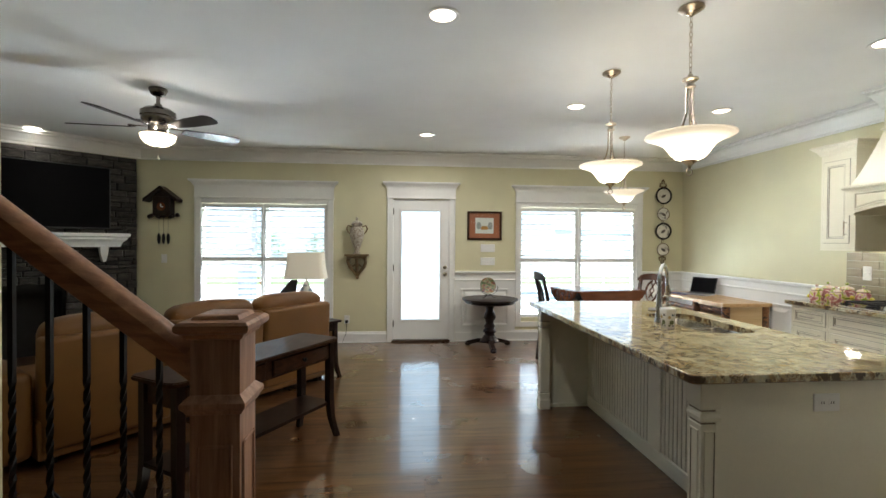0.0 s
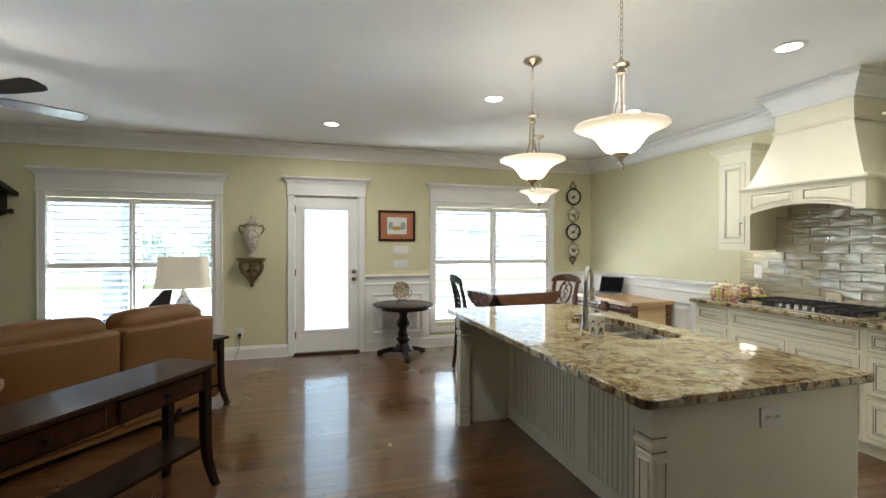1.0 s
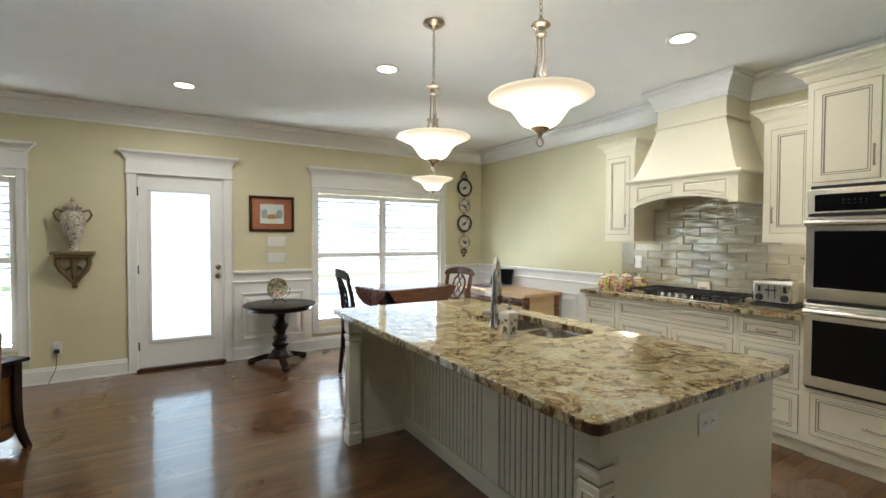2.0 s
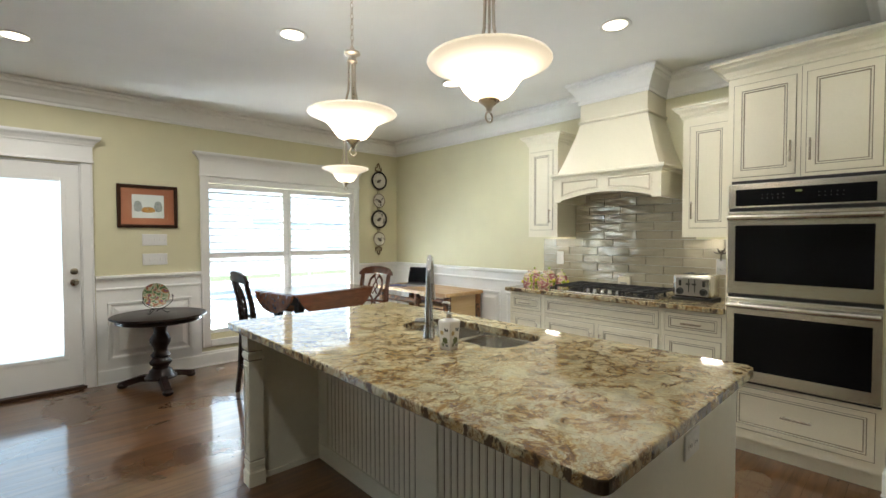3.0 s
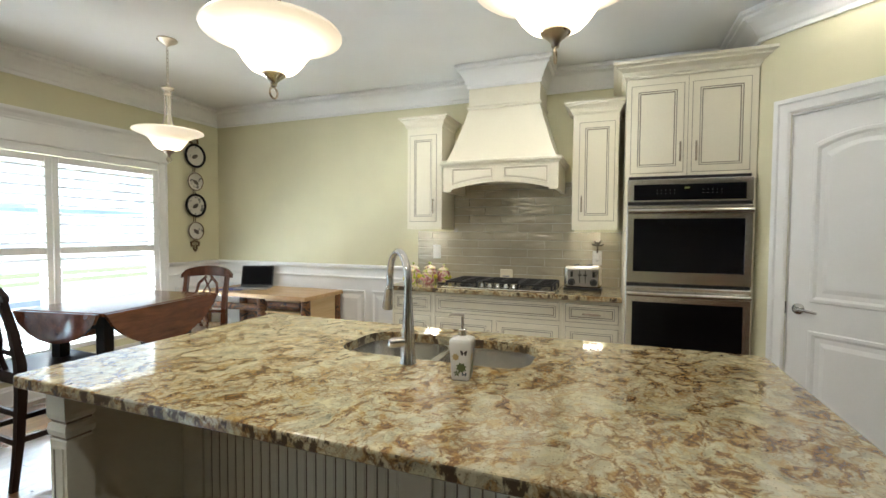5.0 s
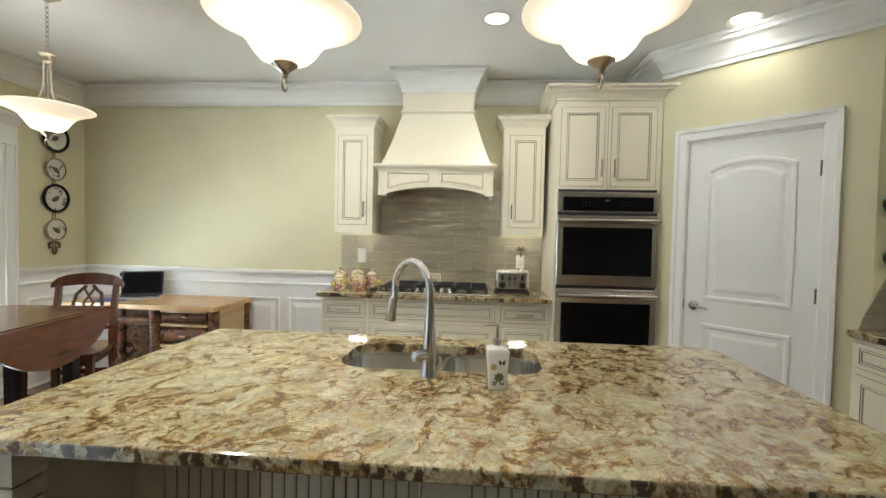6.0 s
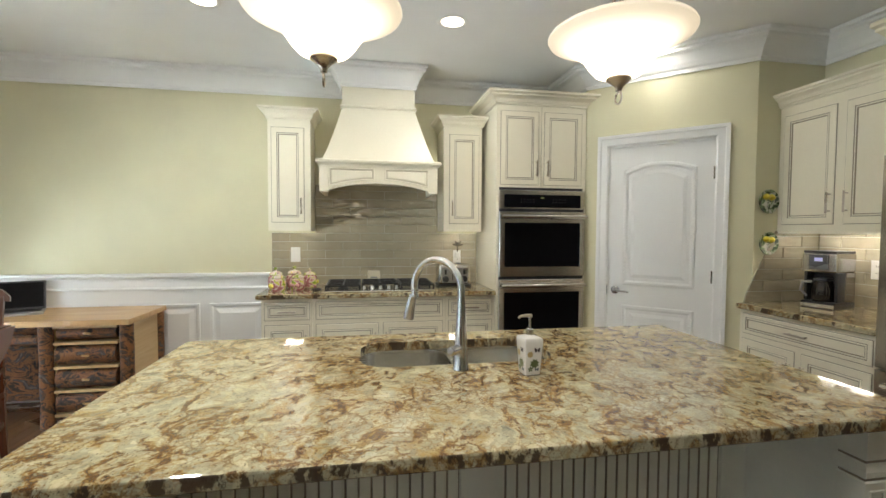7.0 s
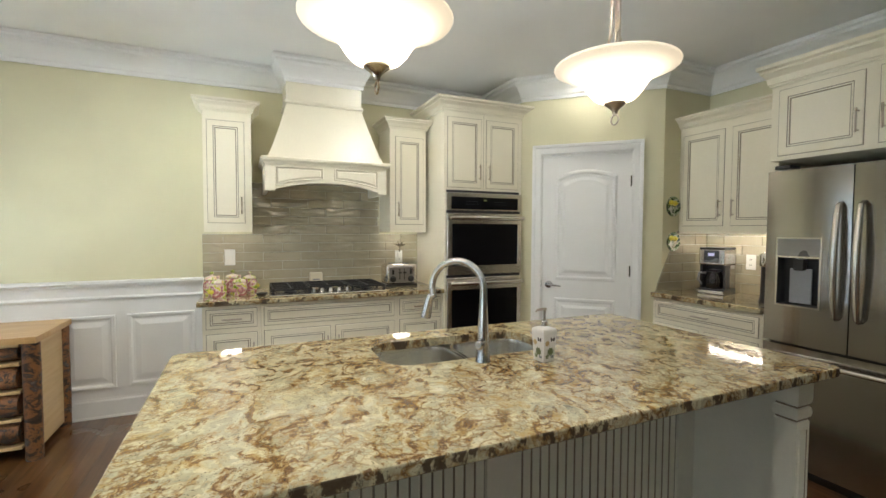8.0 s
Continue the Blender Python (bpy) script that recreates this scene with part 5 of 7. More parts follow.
tiled(pose(5.5, 5.44, 0, 0, 0, EAST), 1.83, 0.9225, 1.80, lambda z: (0.0, 1.828) if z < 1.41 else (0.367, 1.450), "taupe glossy wavy subway tile behind the cooktop")
tiled(pose(4.05, 1.5, 0, 0, 0, SOUTH), 0.845, 0.9225, 1.413, lambda z: (0.012, 0.845), "taupe glossy subway tile behind the coffee maker")
tiled(pose(4.05, 1.5, 0, 0, 0, EAST) @ Matrix.Diagonal((-1, 1, 1, 1)), 0.62, 0.9225, 1.413, lambda z: (0.0, 0.62), "taupe subway tile with a slanted end", lambda z: 0.615 - (z - 0.9225) * 0.52)


# ---- small kitchen things ----
def jar(x, y, s, lidded=True):
    j = thing("storage_jar", pose(x, y, 0.9222, 0, 0, x * 900 % 360), "white ceramic jar with painted fruit and flowers", "jar", "painted jars on the worktop")
    bm = bmesh.new()
    lathe(bm, [(0, 0), (0.046 * s, 0), (0.054 * s, 0.012 * s), (0.058 * s, 0.05 * s), (0.054 * s, 0.088 * s), (0.044 * s, 0.098 * s), (0.046 * s, 0.104 * s)], 22)
    part("pot", bm, FRUIT, j, "", True)
    bm = bmesh.new()
    lathe(bm, [(0.049 * s, 0.104 * s), (0.050 * s, 0.110 * s), (0.038 * s, 0.124 * s), (0.010 * s, 0.132 * s), (0.008 * s, 0.138 * s), (0.014 * s, 0.150 * s), (0.009 * s, 0.160 * s), (0, 0.162 * s)], 20)
    part("lid", bm, FRUIT_LID, j, "", True)
    bm = bmesh.new()
    for k in (0, 1, 2):
        a = radians(200 + k * 35)
        r0 = 0.0575 * s
        c = (r0 * math.cos(a), r0 * math.sin(a), 0.045 * s)
        lathe(bm, [(0, -0.018 * s), (0.012 * s, -0.012 * s), (0.018 * s, 0), (0.012 * s, 0.013 * s), (0, 0.018 * s)], 10, *c)
    part("lemon_relief", bm, LEMON if s > 0.95 else ROSE, j, "", True)


FRUIT = painted("fruit_glaze", [(0.0, (0.10, 0.22, 0.04)), (0.38, (0.24, 0.36, 0.06)), (0.43, (0.66, 0.62, 0.08)), (0.48, (0.70, 0.60, 0.48)), (0.53, (0.66, 0.46, 0.42)), (0.58, (0.42, 0.16, 0.16)), (0.72, (0.34, 0.16, 0.16))], 19.0)
FRUIT_LID = painted("fruit_lid", [(0.0, (0.16, 0.26, 0.06)), (0.40, (0.30, 0.38, 0.08)), (0.46, (0.70, 0.66, 0.30)), (0.52, (0.74, 0.68, 0.58)), (0.60, (0.62, 0.42, 0.38)), (0.70, (0.70, 0.60, 0.10))], 24.0)
LEMON = plain("lemon_yellow", (0.72, 0.62, 0.06), 0.35, var=0.12)
ROSE = plain("rose_pink", (0.50, 0.24, 0.22), 0.4, var=0.15)
for x, y, s in ((5.22, 5.36, 1.08), (5.05, 5.31, 0.98), (5.10, 5.17, 0.95), (5.26, 5.22, 1.12), (5.29, 5.10, 1.0)):
    jar(x, y, s)
tm = thing("trinket_dish", pose(5.03, 5.02, 0.9222), "small black ceramic dish beside the jars", "dish")
bm = bmesh.new()
lathe(bm, [(0, 0), (0.03, 0), (0.045, 0.018), (0.042, 0.018), (0.028, 0.006), (0, 0.006)], 18)
part("dish", bm, BLACKP, tm, "", True)

to = thing("toaster", pose(5.115, 4.035, 0.9222, 0, 0, EAST), "brushed stainless two-slot toaster with black base", "toaster")
part("base", boxes((0.0, 0.0, 0.0, 0.285, 0.19, 0.022), bev=0.006), BLACKP, to)
bm = bmesh.new()
box(bm, 0.004, 0.004, 0.0225, 0.281, 0.186, 0.195, 0.026, 4)
part("shell", bm, STEEL, to, "", True)
part("front_plate", boxes((0.03, -0.001, 0.035, 0.255, 0.0038, 0.165), bev=0.002), plain("toaster_plate", (0.42, 0.40, 0.38), 0.3, 0.9), to)
for x in (0.062, 0.223):
    bm = bmesh.new()
    lathe(bm, [(0, 0), (0.027, 0), (0.027, 0.004), (0.021, 0.008), (0.019, 0.020), (0, 0.022)], 20)
    bmesh.ops.transform(bm, matrix=pose(x, -0.0012, 0.068, 90), verts=bm.verts)
    part("knob", bm, BLACKP, to, "", True)
    part("button_strip", boxes((x - 0.009, -0.0035, 0.108, x + 0.009, -0.0012, 0.150), bev=0.001), BLACKP, to)
for x in (0.122, 0.163):
    part("lever_slot", boxes((x - 0.003, -0.0030, 0.062, x + 0.003, -0.0012, 0.158)), BLACKP, to)
    part("lever", boxes((x - 0.014, -0.022, 0.118, x + 0.014, -0.0032, 0.130), bev=0.003), BLACKP, to)
for x in (0.075, 0.175):
    part("slot", boxes((x, 0.030, 0.1945, x + 0.035, 0.165, 0.1985)), BLACKP, to)

outlet(pose(5.4915, 5.243, 1.185, 0, 0, EAST), "white double switch plate on the tiles", 0.080, 0.13, "switch")
ti = thing("kitchen_timer", pose(5.482, 4.565, 0.985, 0, 0, EAST), "beige plastic box on the tiled splashback", "timer")
part("case", boxes((-0.055, -0.030, -0.045, 0.055, 0.0, 0.055), bev=0.008), BEIGEP, ti)
part("label", boxes((-0.03, -0.0315, -0.012, 0.03, -0.0303, 0.0)), GREYP, ti)
part("lamp_button", boxes((-0.008, -0.033, -0.035, 0.012, -0.0303, -0.022)), plain("red_button", (0.30, 0.06, 0.03), 0.4), ti)
part("bracket", boxes((-0.02, 0.0002, -0.03, 0.02, 0.0095, 0.03)), BEIGEP, ti)
outlet(pose(5.4915, 3.80, 1.16, 0, 0, EAST), "white socket with plug-in night light", 0.072, 0.118)
nl = thing("night_light", pose(5.484, 3.80, 1.175, 0, 0, EAST), "plug-in night light with pewter dragonfly top", "night light")
part("plug", boxes((-0.02, -0.03, -0.02, 0.02, 0.0, 0.03), bev=0.005), WHITEP, nl)
bm = bmesh.new()
tube(bm, [(0.0, -0.018, 0.03), (0.004, -0.022, 0.12)], [0.006, 0.004], 8)
for a in (20, 60, 120, 160):
    c, s = math.cos(radians(a)), math.sin(radians(a))
    tube(bm, [(0.003, -0.022, 0.085), (0.003 + 0.03 * c, -0.026, 0.085 + 0.03 * s), (0.003 + 0.055 * c, -0.024, 0.085 + 0.055 * s)], [0.003, 0.008, 0.003], 8)
part("dragonfly", bm, PEWTER, nl, "", True)

# under-cabinet strips
for m, L in ((pose(5.36, 5.24, 1.4145, 0, 0, EAST), 0.16), (pose(5.36, 3.82, 1.4145, 0, 0, EAST), 0.16), (pose(3.63, 1.63, 1.4145, 0, 0, SOUTH), 0.55)):
    u = thing("under_cabinet_light", m, "slim warm light strip under the wall cabinet", "light")
    part("housing", boxes((-L / 2, -0.025, -0.010, L / 2, 0.025, 0.0)), WHITEP, u)
    part("diffuser", boxes((-L / 2 + 0.01, -0.008, -0.014, L / 2 - 0.01, 0.008, -0.0105)), UNDER_GLOW, u)

# coffee maker and grinder on the south worktop
cm = thing("coffee_maker", pose(3.865, 1.845, 0.9222, 0, 0, 192) @ Matrix.Diagonal((0.92, 0.92, 0.93, 1)), "stainless and black drip coffee maker with glass carafe", "coffee maker")
part("base", boxes((0, 0, 0, 0.205, 0.24, 0.045), bev=0.008), BLACKP, cm)
part("base_trim", boxes((0.003, -0.003, 0.006, 0.202, -0.0003, 0.030)), STEEL, cm)
part("tower", boxes((0.002, 0.125, 0.0455, 0.203, 0.238, 0.245), bev=0.006), [STEEL_X], cm)
part("head", boxes((0, 0.004, 0.2455, 0.205, 0.24, 0.375), bev=0.010), STEEL_X, cm)
part("niche_back", boxes((0.012, 0.119, 0.0455, 0.193, 0.1245, 0.245)), BLACKP, cm)
for x in (0.002, 0.185):
    part("niche_cheek", boxes((x, 0.03, 0.0455, x + 0.018, 0.1185, 0.245), bev=0.004), BLACKP, cm)
part("lid", boxes((0.004, 0.01, 0.3755, 0.201, 0.235, 0.39), bev=0.005), BLACKP, cm)
part("panel", boxes((0.045, -0.002, 0.265, 0.16, 0.0036, 0.365), bev=0.002), plain("coffee_panel", (0.16, 0.155, 0.15), 0.3, 0.7), cm)
part("screen", boxes((0.08, -0.0045, 0.320, 0.128, -0.0022, 0.345)), glow("blue_screen", (0.10, 0.12, 0.9), 0.10), cm)
bm = bmesh.new()
lathe(bm, [(0, 0), (0.060, 0.0), (0.070, 0.02), (0.072, 0.08), (0.055, 0.125), (0.048, 0.14), (0, 0.14)], 24, 0.1025, 0.068, 0.0458)
part("carafe", bm, plain("smoked_glass", (0.015, 0.012, 0.011), 0.08, relief=0.0), cm, "", True)
bm = bmesh.new()
tube(bm, [(0.045, 0.035, 0.175), (0.015, -0.005, 0.175), (0.005, -0.012, 0.12), (0.03, 0.015, 0.075)], [0.010, 0.010, 0.009, 0.008], 8)
part("carafe_handle", bm, GREYP, cm, "", True)
part("carafe_lid", boxes((0.06, 0.025, 0.187, 0.145, 0.11, 0.205), bev=0.006), BLACKP, cm)
bm = bmesh.new()
tube(bm, [(-0.01, 0.20, 0.02), (-0.10, 0.22, 0.006), (-0.17, 0.28, 0.004), (-0.20, 0.36, 0.06), (-0.20, 0.40, 0.20), (-0.235, 0.405, 0.235)], 0.003, 6)
part("cord", bm, BLACKP, cm)
gr = thing("coffee_grinder", pose(3.33, 1.86, 0.9222), "steel and black coffee grinder beside the refrigerator", "grinder")
bm = bmesh.new()
lathe(bm, [(0, 0), (0.055, 0), (0.058, 0.01), (0.050, 0.03), (0.046, 0.24), (0.05, 0.25)], 22)
part("body", bm, BLACKP, gr, "", True)
bm = bmesh.new()
lathe(bm, [(0.0525, 0.2505), (0.056, 0.255), (0.056, 0.33), (0.045, 0.345), (0, 0.35)], 22)
part("hopper", bm, STEEL, gr, "", True)
outlet(pose(3.665, 1.5085, 1.17, 0, 0, SOUTH), "white socket on the tiles beside the coffee maker", 0.075, 0.118)


def wall_plate(z, y, r, label):
    p = thing("wall_plate", pose(4.0495, y, z, 0, 0, EAST), label, "plate", "lemon plates on the wall")
    bm = bmesh.new()
    lathe(bm, [(0, 0), (r * 0.6, 0), (r * 0.68, 0.006), (r, 0.018), (r * 0.97, 0.021), (r * 0.66, 0.010), (0, 0.008)], 28)
    bmesh.ops.transform(bm, matrix=pose(0, 0, 0, 90), verts=bm.verts)
    part("dish", bm, painted("lemon_plate", [(0.0, (0.02, 0.03, 0.02)), (0.42, (0.03, 0.05, 0.03)), (0.48, (0.16, 0.24, 0.10)), (0.56, (0.62, 0.62, 0.52)), (0.66, (0.10, 0.13, 0.10))], 24.0), p, "", True)
    bm = bmesh.new()
    for x, h in ((-0.25, 0.35), (0.25, 0.30)):
        lathe(bm, [(0, -0.28 * r), (0.26 * r, -0.12 * r), (0.30 * r, 0.05 * r), (0.16 * r, 0.24 * r), (0, 0.30 * r)], 14, x * r, -0.016, h * r)
    part("lemon_relief", bm, LEMON, p, "", True)


wall_plate(1.612, 1.935, 0.082, "dark green ceramic plate with two yellow lemons")
wall_plate(1.325, 1.925, 0.078, "cream and black ceramic plate with yellow lemons")


# ---- lamps ----
def pendant(x, y, drop=0.0):
    p = thing("pendant_light", pose(x, y, 0), "brushed nickel pendant lamp with frosted glass bowl, lit", "pendant lamp", "glass bowl pendants")
    b = -drop
    bm = bmesh.new()
    lathe(bm, [(0, CEIL - 0.002), (0.066, CEIL - 0.002), (0.068, CEIL - 0.010), (0.050, CEIL - 0.024), (0.020, CEIL - 0.040), (0.010, CEIL - 0.048), (0, CEIL - 0.05)], 24)
    part("canopy", bm, NICKEL, p, "", True)
    bm = bmesh.new()
    z, k = CEIL - 0.052, 0
    while z > 2.37 + b:
        u = (1, 0, 0) if k % 2 else (0, 1, 0)
        c = (0, 0, z - 0.014)
        pts = [Vector(c) + Vector(u) * 0.0075 * math.cos(t_) + Vector((0, 0, 1)) * 0.017 * math.sin(t_) for t_ in [2 * math.pi * q / 10 for q in range(11)]]
        tube(bm, pts, 0.0022, 6, False)
        z -= 0.0275
        k += 1
    part("chain", bm, NICKEL, p)
    bm = bmesh.new()
    lathe(bm, [(0, 2.375), (0.012, 2.375), (0.014, 2.362), (0.040, 2.352), (0.042, 2.342), (0.022, 2.330), (0.020, 2.315), (0.027, 2.310), (0.027, 2.300), (0.014, 2.292), (0, 2.292)], 22, 0, 0, b)
    part("collar", bm, NICKEL, p, "", True)
    for i in range(3):
        bm = bmesh.new()
        a = radians(120 * i + 40)
        pts = [(0.017, 2.30), (0.018, 2.22), (0.020, 2.16), (0.034, 2.10), (0.076, 2.040), (0.115, 1.985)]
        tube(bm, [(r * math.cos(a), r * math.sin(a), z_ + b) for r, z_ in pts], 0.0058, 8)
        part("rod", bm, NICKEL, p, "", True)
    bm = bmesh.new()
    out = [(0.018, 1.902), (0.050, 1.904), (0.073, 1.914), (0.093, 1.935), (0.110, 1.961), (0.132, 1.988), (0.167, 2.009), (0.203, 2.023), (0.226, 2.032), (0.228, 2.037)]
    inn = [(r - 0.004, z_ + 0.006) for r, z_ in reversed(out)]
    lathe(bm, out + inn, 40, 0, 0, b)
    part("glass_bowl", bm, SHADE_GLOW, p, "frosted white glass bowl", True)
    bm = bmesh.new()
    lathe(bm, [(0, 1.9015), (0.040, 1.9015), (0.040, 1.896), (0.024, 1.884), (0.012, 1.872), (0.010, 1.860), (0, 1.857)], 20, 0, 0, b)
    ring_rod(bm, (0, 0, 1.838 + b), 0.0185, 0.0034, (1, 0, 0), (0, 0, 1))
    part("finial", bm, NICKEL, p, "", True)
    bm = bmesh.new()
    tube(bm, [(0, 0, 1.90 + b), (0, 0, 2.30 + b)], 0.005, 8)
    part("stem", bm, NICKEL, p)
    for i in range(3):
        a = radians(120 * i + 100)
        lamp("pendant_bulb", "POINT", PEND_W / 3, pose(x + 0.055 * math.cos(a), y + 0.055 * math.sin(a), 1.955 + b), radius=0.022)


pendant(2.77, 3.83)
pendant(2.77, 4.765)
pendant(3.88, 6.70, -0.045)


def can(x, y, watts=CAN_W):
    c = thing("recessed_light", pose(x, y, CEIL), "round white recessed ceiling light, lit", "ceiling light", "recessed ceiling lights")
    bm = bmesh.new()
    lathe(bm, [(0.070, -0.001), (0.098, -0.001), (0.100, -0.004), (0.094, -0.008), (0.074, -0.006)], 30)
    part("trim_ring", bm, WHITEP, c, "", True)
    bm = bmesh.new()
    lathe(bm, [(0, -0.004), (0.071, -0.004), (0.071, -0.002)], 24)
    part("lens", bm, CAN_GLOW, c)
    disk = lamp("can_bulb", "AREA", watts, pose(x, y, CEIL - 0.010), size=0.14)
    disk.data.shape = "DISK"


can(1.42, 4.06, CAN_W * 0.6)
for x, y in ((1.49, 6.885), (2.835, 5.61)):
    can(x, y)
for y in (4.09, 5.575):
    can(4.275, y, CAN_W * 0.8)
can(-3.05, 7.10, CAN_W * 0.15)
can(4.33, 2.60, CAN_W * 0.16)

fan = thing("ceiling_fan", pose(-0.88, 5.54, 0), "pewter ceiling fan with five dark blades and lit bowl", "ceiling fan")
bm = bmesh.new()
lathe(bm, [(0, CEIL - 0.002), (0.070, CEIL - 0.002), (0.072, CEIL - 0.018), (0.055, CEIL - 0.055), (0.03, CEIL - 0.068), (0, CEIL - 0.068)], 24)
part("canopy", bm, PEWTER, fan, "", True)
bm = bmesh.new()
tube(bm, [(0, 0, CEIL - 0.069), (0, 0, 2.605)], 0.016, 12)
part("down_rod", bm, PEWTER, fan, "", True)
bm = bmesh.new()
lathe(bm, [(0, 2.604), (0.026, 2.604), (0.040, 2.575), (0.100, 2.565), (0.132, 2.540), (0.135, 2.500), (0.128, 2.492), (0.128, 2.462), (0.112, 2.430), (0.078, 2.418), (0.074, 2.378), (0.10, 2.362), (0.10, 2.352), (0, 2.352)], 30)
part("motor", bm, PEWTER, fan, "", True)
blade_bm = bmesh.new()
outl = [(0.19, -0.045), (0.40, -0.066), (0.62, -0.070), (0.665, -0.055), (0.68, -0.02), (0.68, 0.03), (0.655, 0.062), (0.60, 0.070), (0.40, 0.066), (0.19, 0.045)]
prism(blade_bm, outl, -0.004, 0.004)
bmesh.ops.transform(blade_bm, matrix=pose(0, 0, 0, -13), verts=blade_bm.verts)
first = None
for i in range(5):
    turn = pose(0, 0, 2.405, 0, 0, 330 + 72 * i)
    if first is None:
        first = part("blade", blade_bm, DARKW, fan, "dark wood blade")
        o = first
    else:
        o = new("blade", first.data)
        o.parent = fan
        o["label"] = "dark wood blade"
    o.matrix_basis = turn
    bm = bmesh.new()
    prism(bm, [(0.095, -0.018), (0.17, -0.012), (0.215, -0.035), (0.235, 0.0), (0.215, 0.035), (0.17, 0.012), (0.095, 0.018)], 0.008, 0.014)
    part("blade_iron", bm, PEWTER, o)
bm = bmesh.new()
lathe(bm, [(0.135, 2.345), (0.135, 2.335), (0.128, 2.305), (0.105, 2.275), (0.065, 2.252), (0.02, 2.244), (0, 2.243)], 30)
part("glass_bowl", bm, FAN_GLOW, fan, "frosted lit glass bowl", True)
bm = bmesh.new()
lathe(bm, [(0.10, 2.351), (0.140, 2.349), (0.140, 2.343), (0.130, 2.343)], 30)
part("bowl_ring", bm, PEWTER, fan, "", True)
bm = bmesh.new()
lathe(bm, [(0.018, 2.246), (0.020, 2.238), (0.008, 2.225), (0, 2.222)], 14)
tube(bm, [(0, 0, 2.225), (0, 0, 2.165)], 0.0012, 5)
lathe(bm, [(0, 2.170), (0.005, 2.165), (0.011, 2.135), (0.006, 2.130), (0, 2.130)], 12)
part("pull_chain", bm, WHITEP, fan, "", True)
for a in (40, 160, 280):
    lamp("fan_bulb", "POINT", FAN_W / 3, pose(-0.88 + 0.105 * math.cos(radians(a)), 5.54 + 0.105 * math.sin(radians(a)), 2.385), radius=0.008)


# ---- on the north wall ----
MIRROR_GOLD = plain("antique_gold", (0.21, 0.145, 0.07), 0.45, 0.5, var=0.3, fine=90, relief=0.3)
pc = thing("framed_picture", pose(2.412, 8.0, 1.70), "framed print with orange mat and dark wooden frame", "picture")
bm = bmesh.new()
for a, b, c, e in ((-0.255, -0.21, -0.225, 0.21), (0.225, -0.21, 0.255, 0.21), (-0.225, -0.21, 0.225, -0.18), (-0.225, 0.18, 0.225, 0.21)):
    box(bm, a, -0.028, b, c, -0.001, e, 0.004, 1)
part("frame", bm, CONSOLE, pc)
part("mat_board", boxes((-0.225, -0.012, -0.18, 0.225, -0.004, 0.18)), plain("orange_mat", (0.36, 0.115, 0.045), 0.7, var=0.05), pc)
part("print", boxes((-0.135, -0.0145, -0.115, 0.135, -0.0122, 0.115)), plain("print_paper", (0.66, 0.63, 0.56), 0.7, var=0.05), pc)
bm = bmesh.new()
lathe(bm, [(0, -0.04), (0.05, -0.03), (0.06, 0), (0.04, 0.035), (0, 0.045)], 12)
bmesh.ops.transform(bm, matrix=Matrix.Translation((0.0, -0.0148, -0.035)) @ Matrix.Diagonal((1.0, 0.006, 0.7, 1)), verts=bm.verts)
part("still_life", bm, painted("print_fruit", [(0.3, (0.28, 0.09, 0.03)), (0.5, (0.55, 0.26, 0.06)), (0.65, (0.20, 0.20, 0.12))], 30.0), pc)
for x in (-0.085, 0.085):
    bm = bmesh.new()
    lathe(bm, [(0, -0.05), (0.035, -0.04), (0.045, 0), (0.03, 0.05), (0, 0.06)], 10)
    bmesh.ops.transform(bm, matrix=Matrix.Translation((x, -0.0148, -0.005)) @ Matrix.Diagonal((0.8, 0.006, 1, 1)), verts=bm.verts)
    part("still_life", bm, painted("print_leaf", [(0.3, (0.14, 0.16, 0.15)), (0.5, (0.40, 0.38, 0.34)), (0.65, (0.24, 0.26, 0.20))], 50.0), pc)
g = part("glass", boxes((-0.225, -0.0195, -0.18, 0.225, -0.0175, 0.18)), GLASS, pc)
g.visible_shadow = False
for z in (1.37, 1.175):
    outlet(pose(2.465, 8.0, z), "white five-gang switch plate with small toggles", 0.215, 0.115, "switch")
o = outlet(pose(0.425, 8.0, 0.335), "white wall socket with a black plug", 0.075, 0.118)
part("plug", boxes((-0.02, -0.04, -0.045, 0.02, -0.009, -0.005), bev=0.005), BLACKP, o)
bm = bmesh.new()
tube(bm, [(0, -0.035, -0.045), (0.0, -0.04, -0.12), (-0.01, -0.03, -0.20), (-0.06, -0.05, -0.325)], 0.003, 6)
part("cord", bm, BLACKP, o)
outlet(pose(-2.06, 8.0, 1.20), "white light switch beside the fireplace", 0.075, 0.118, "switch")

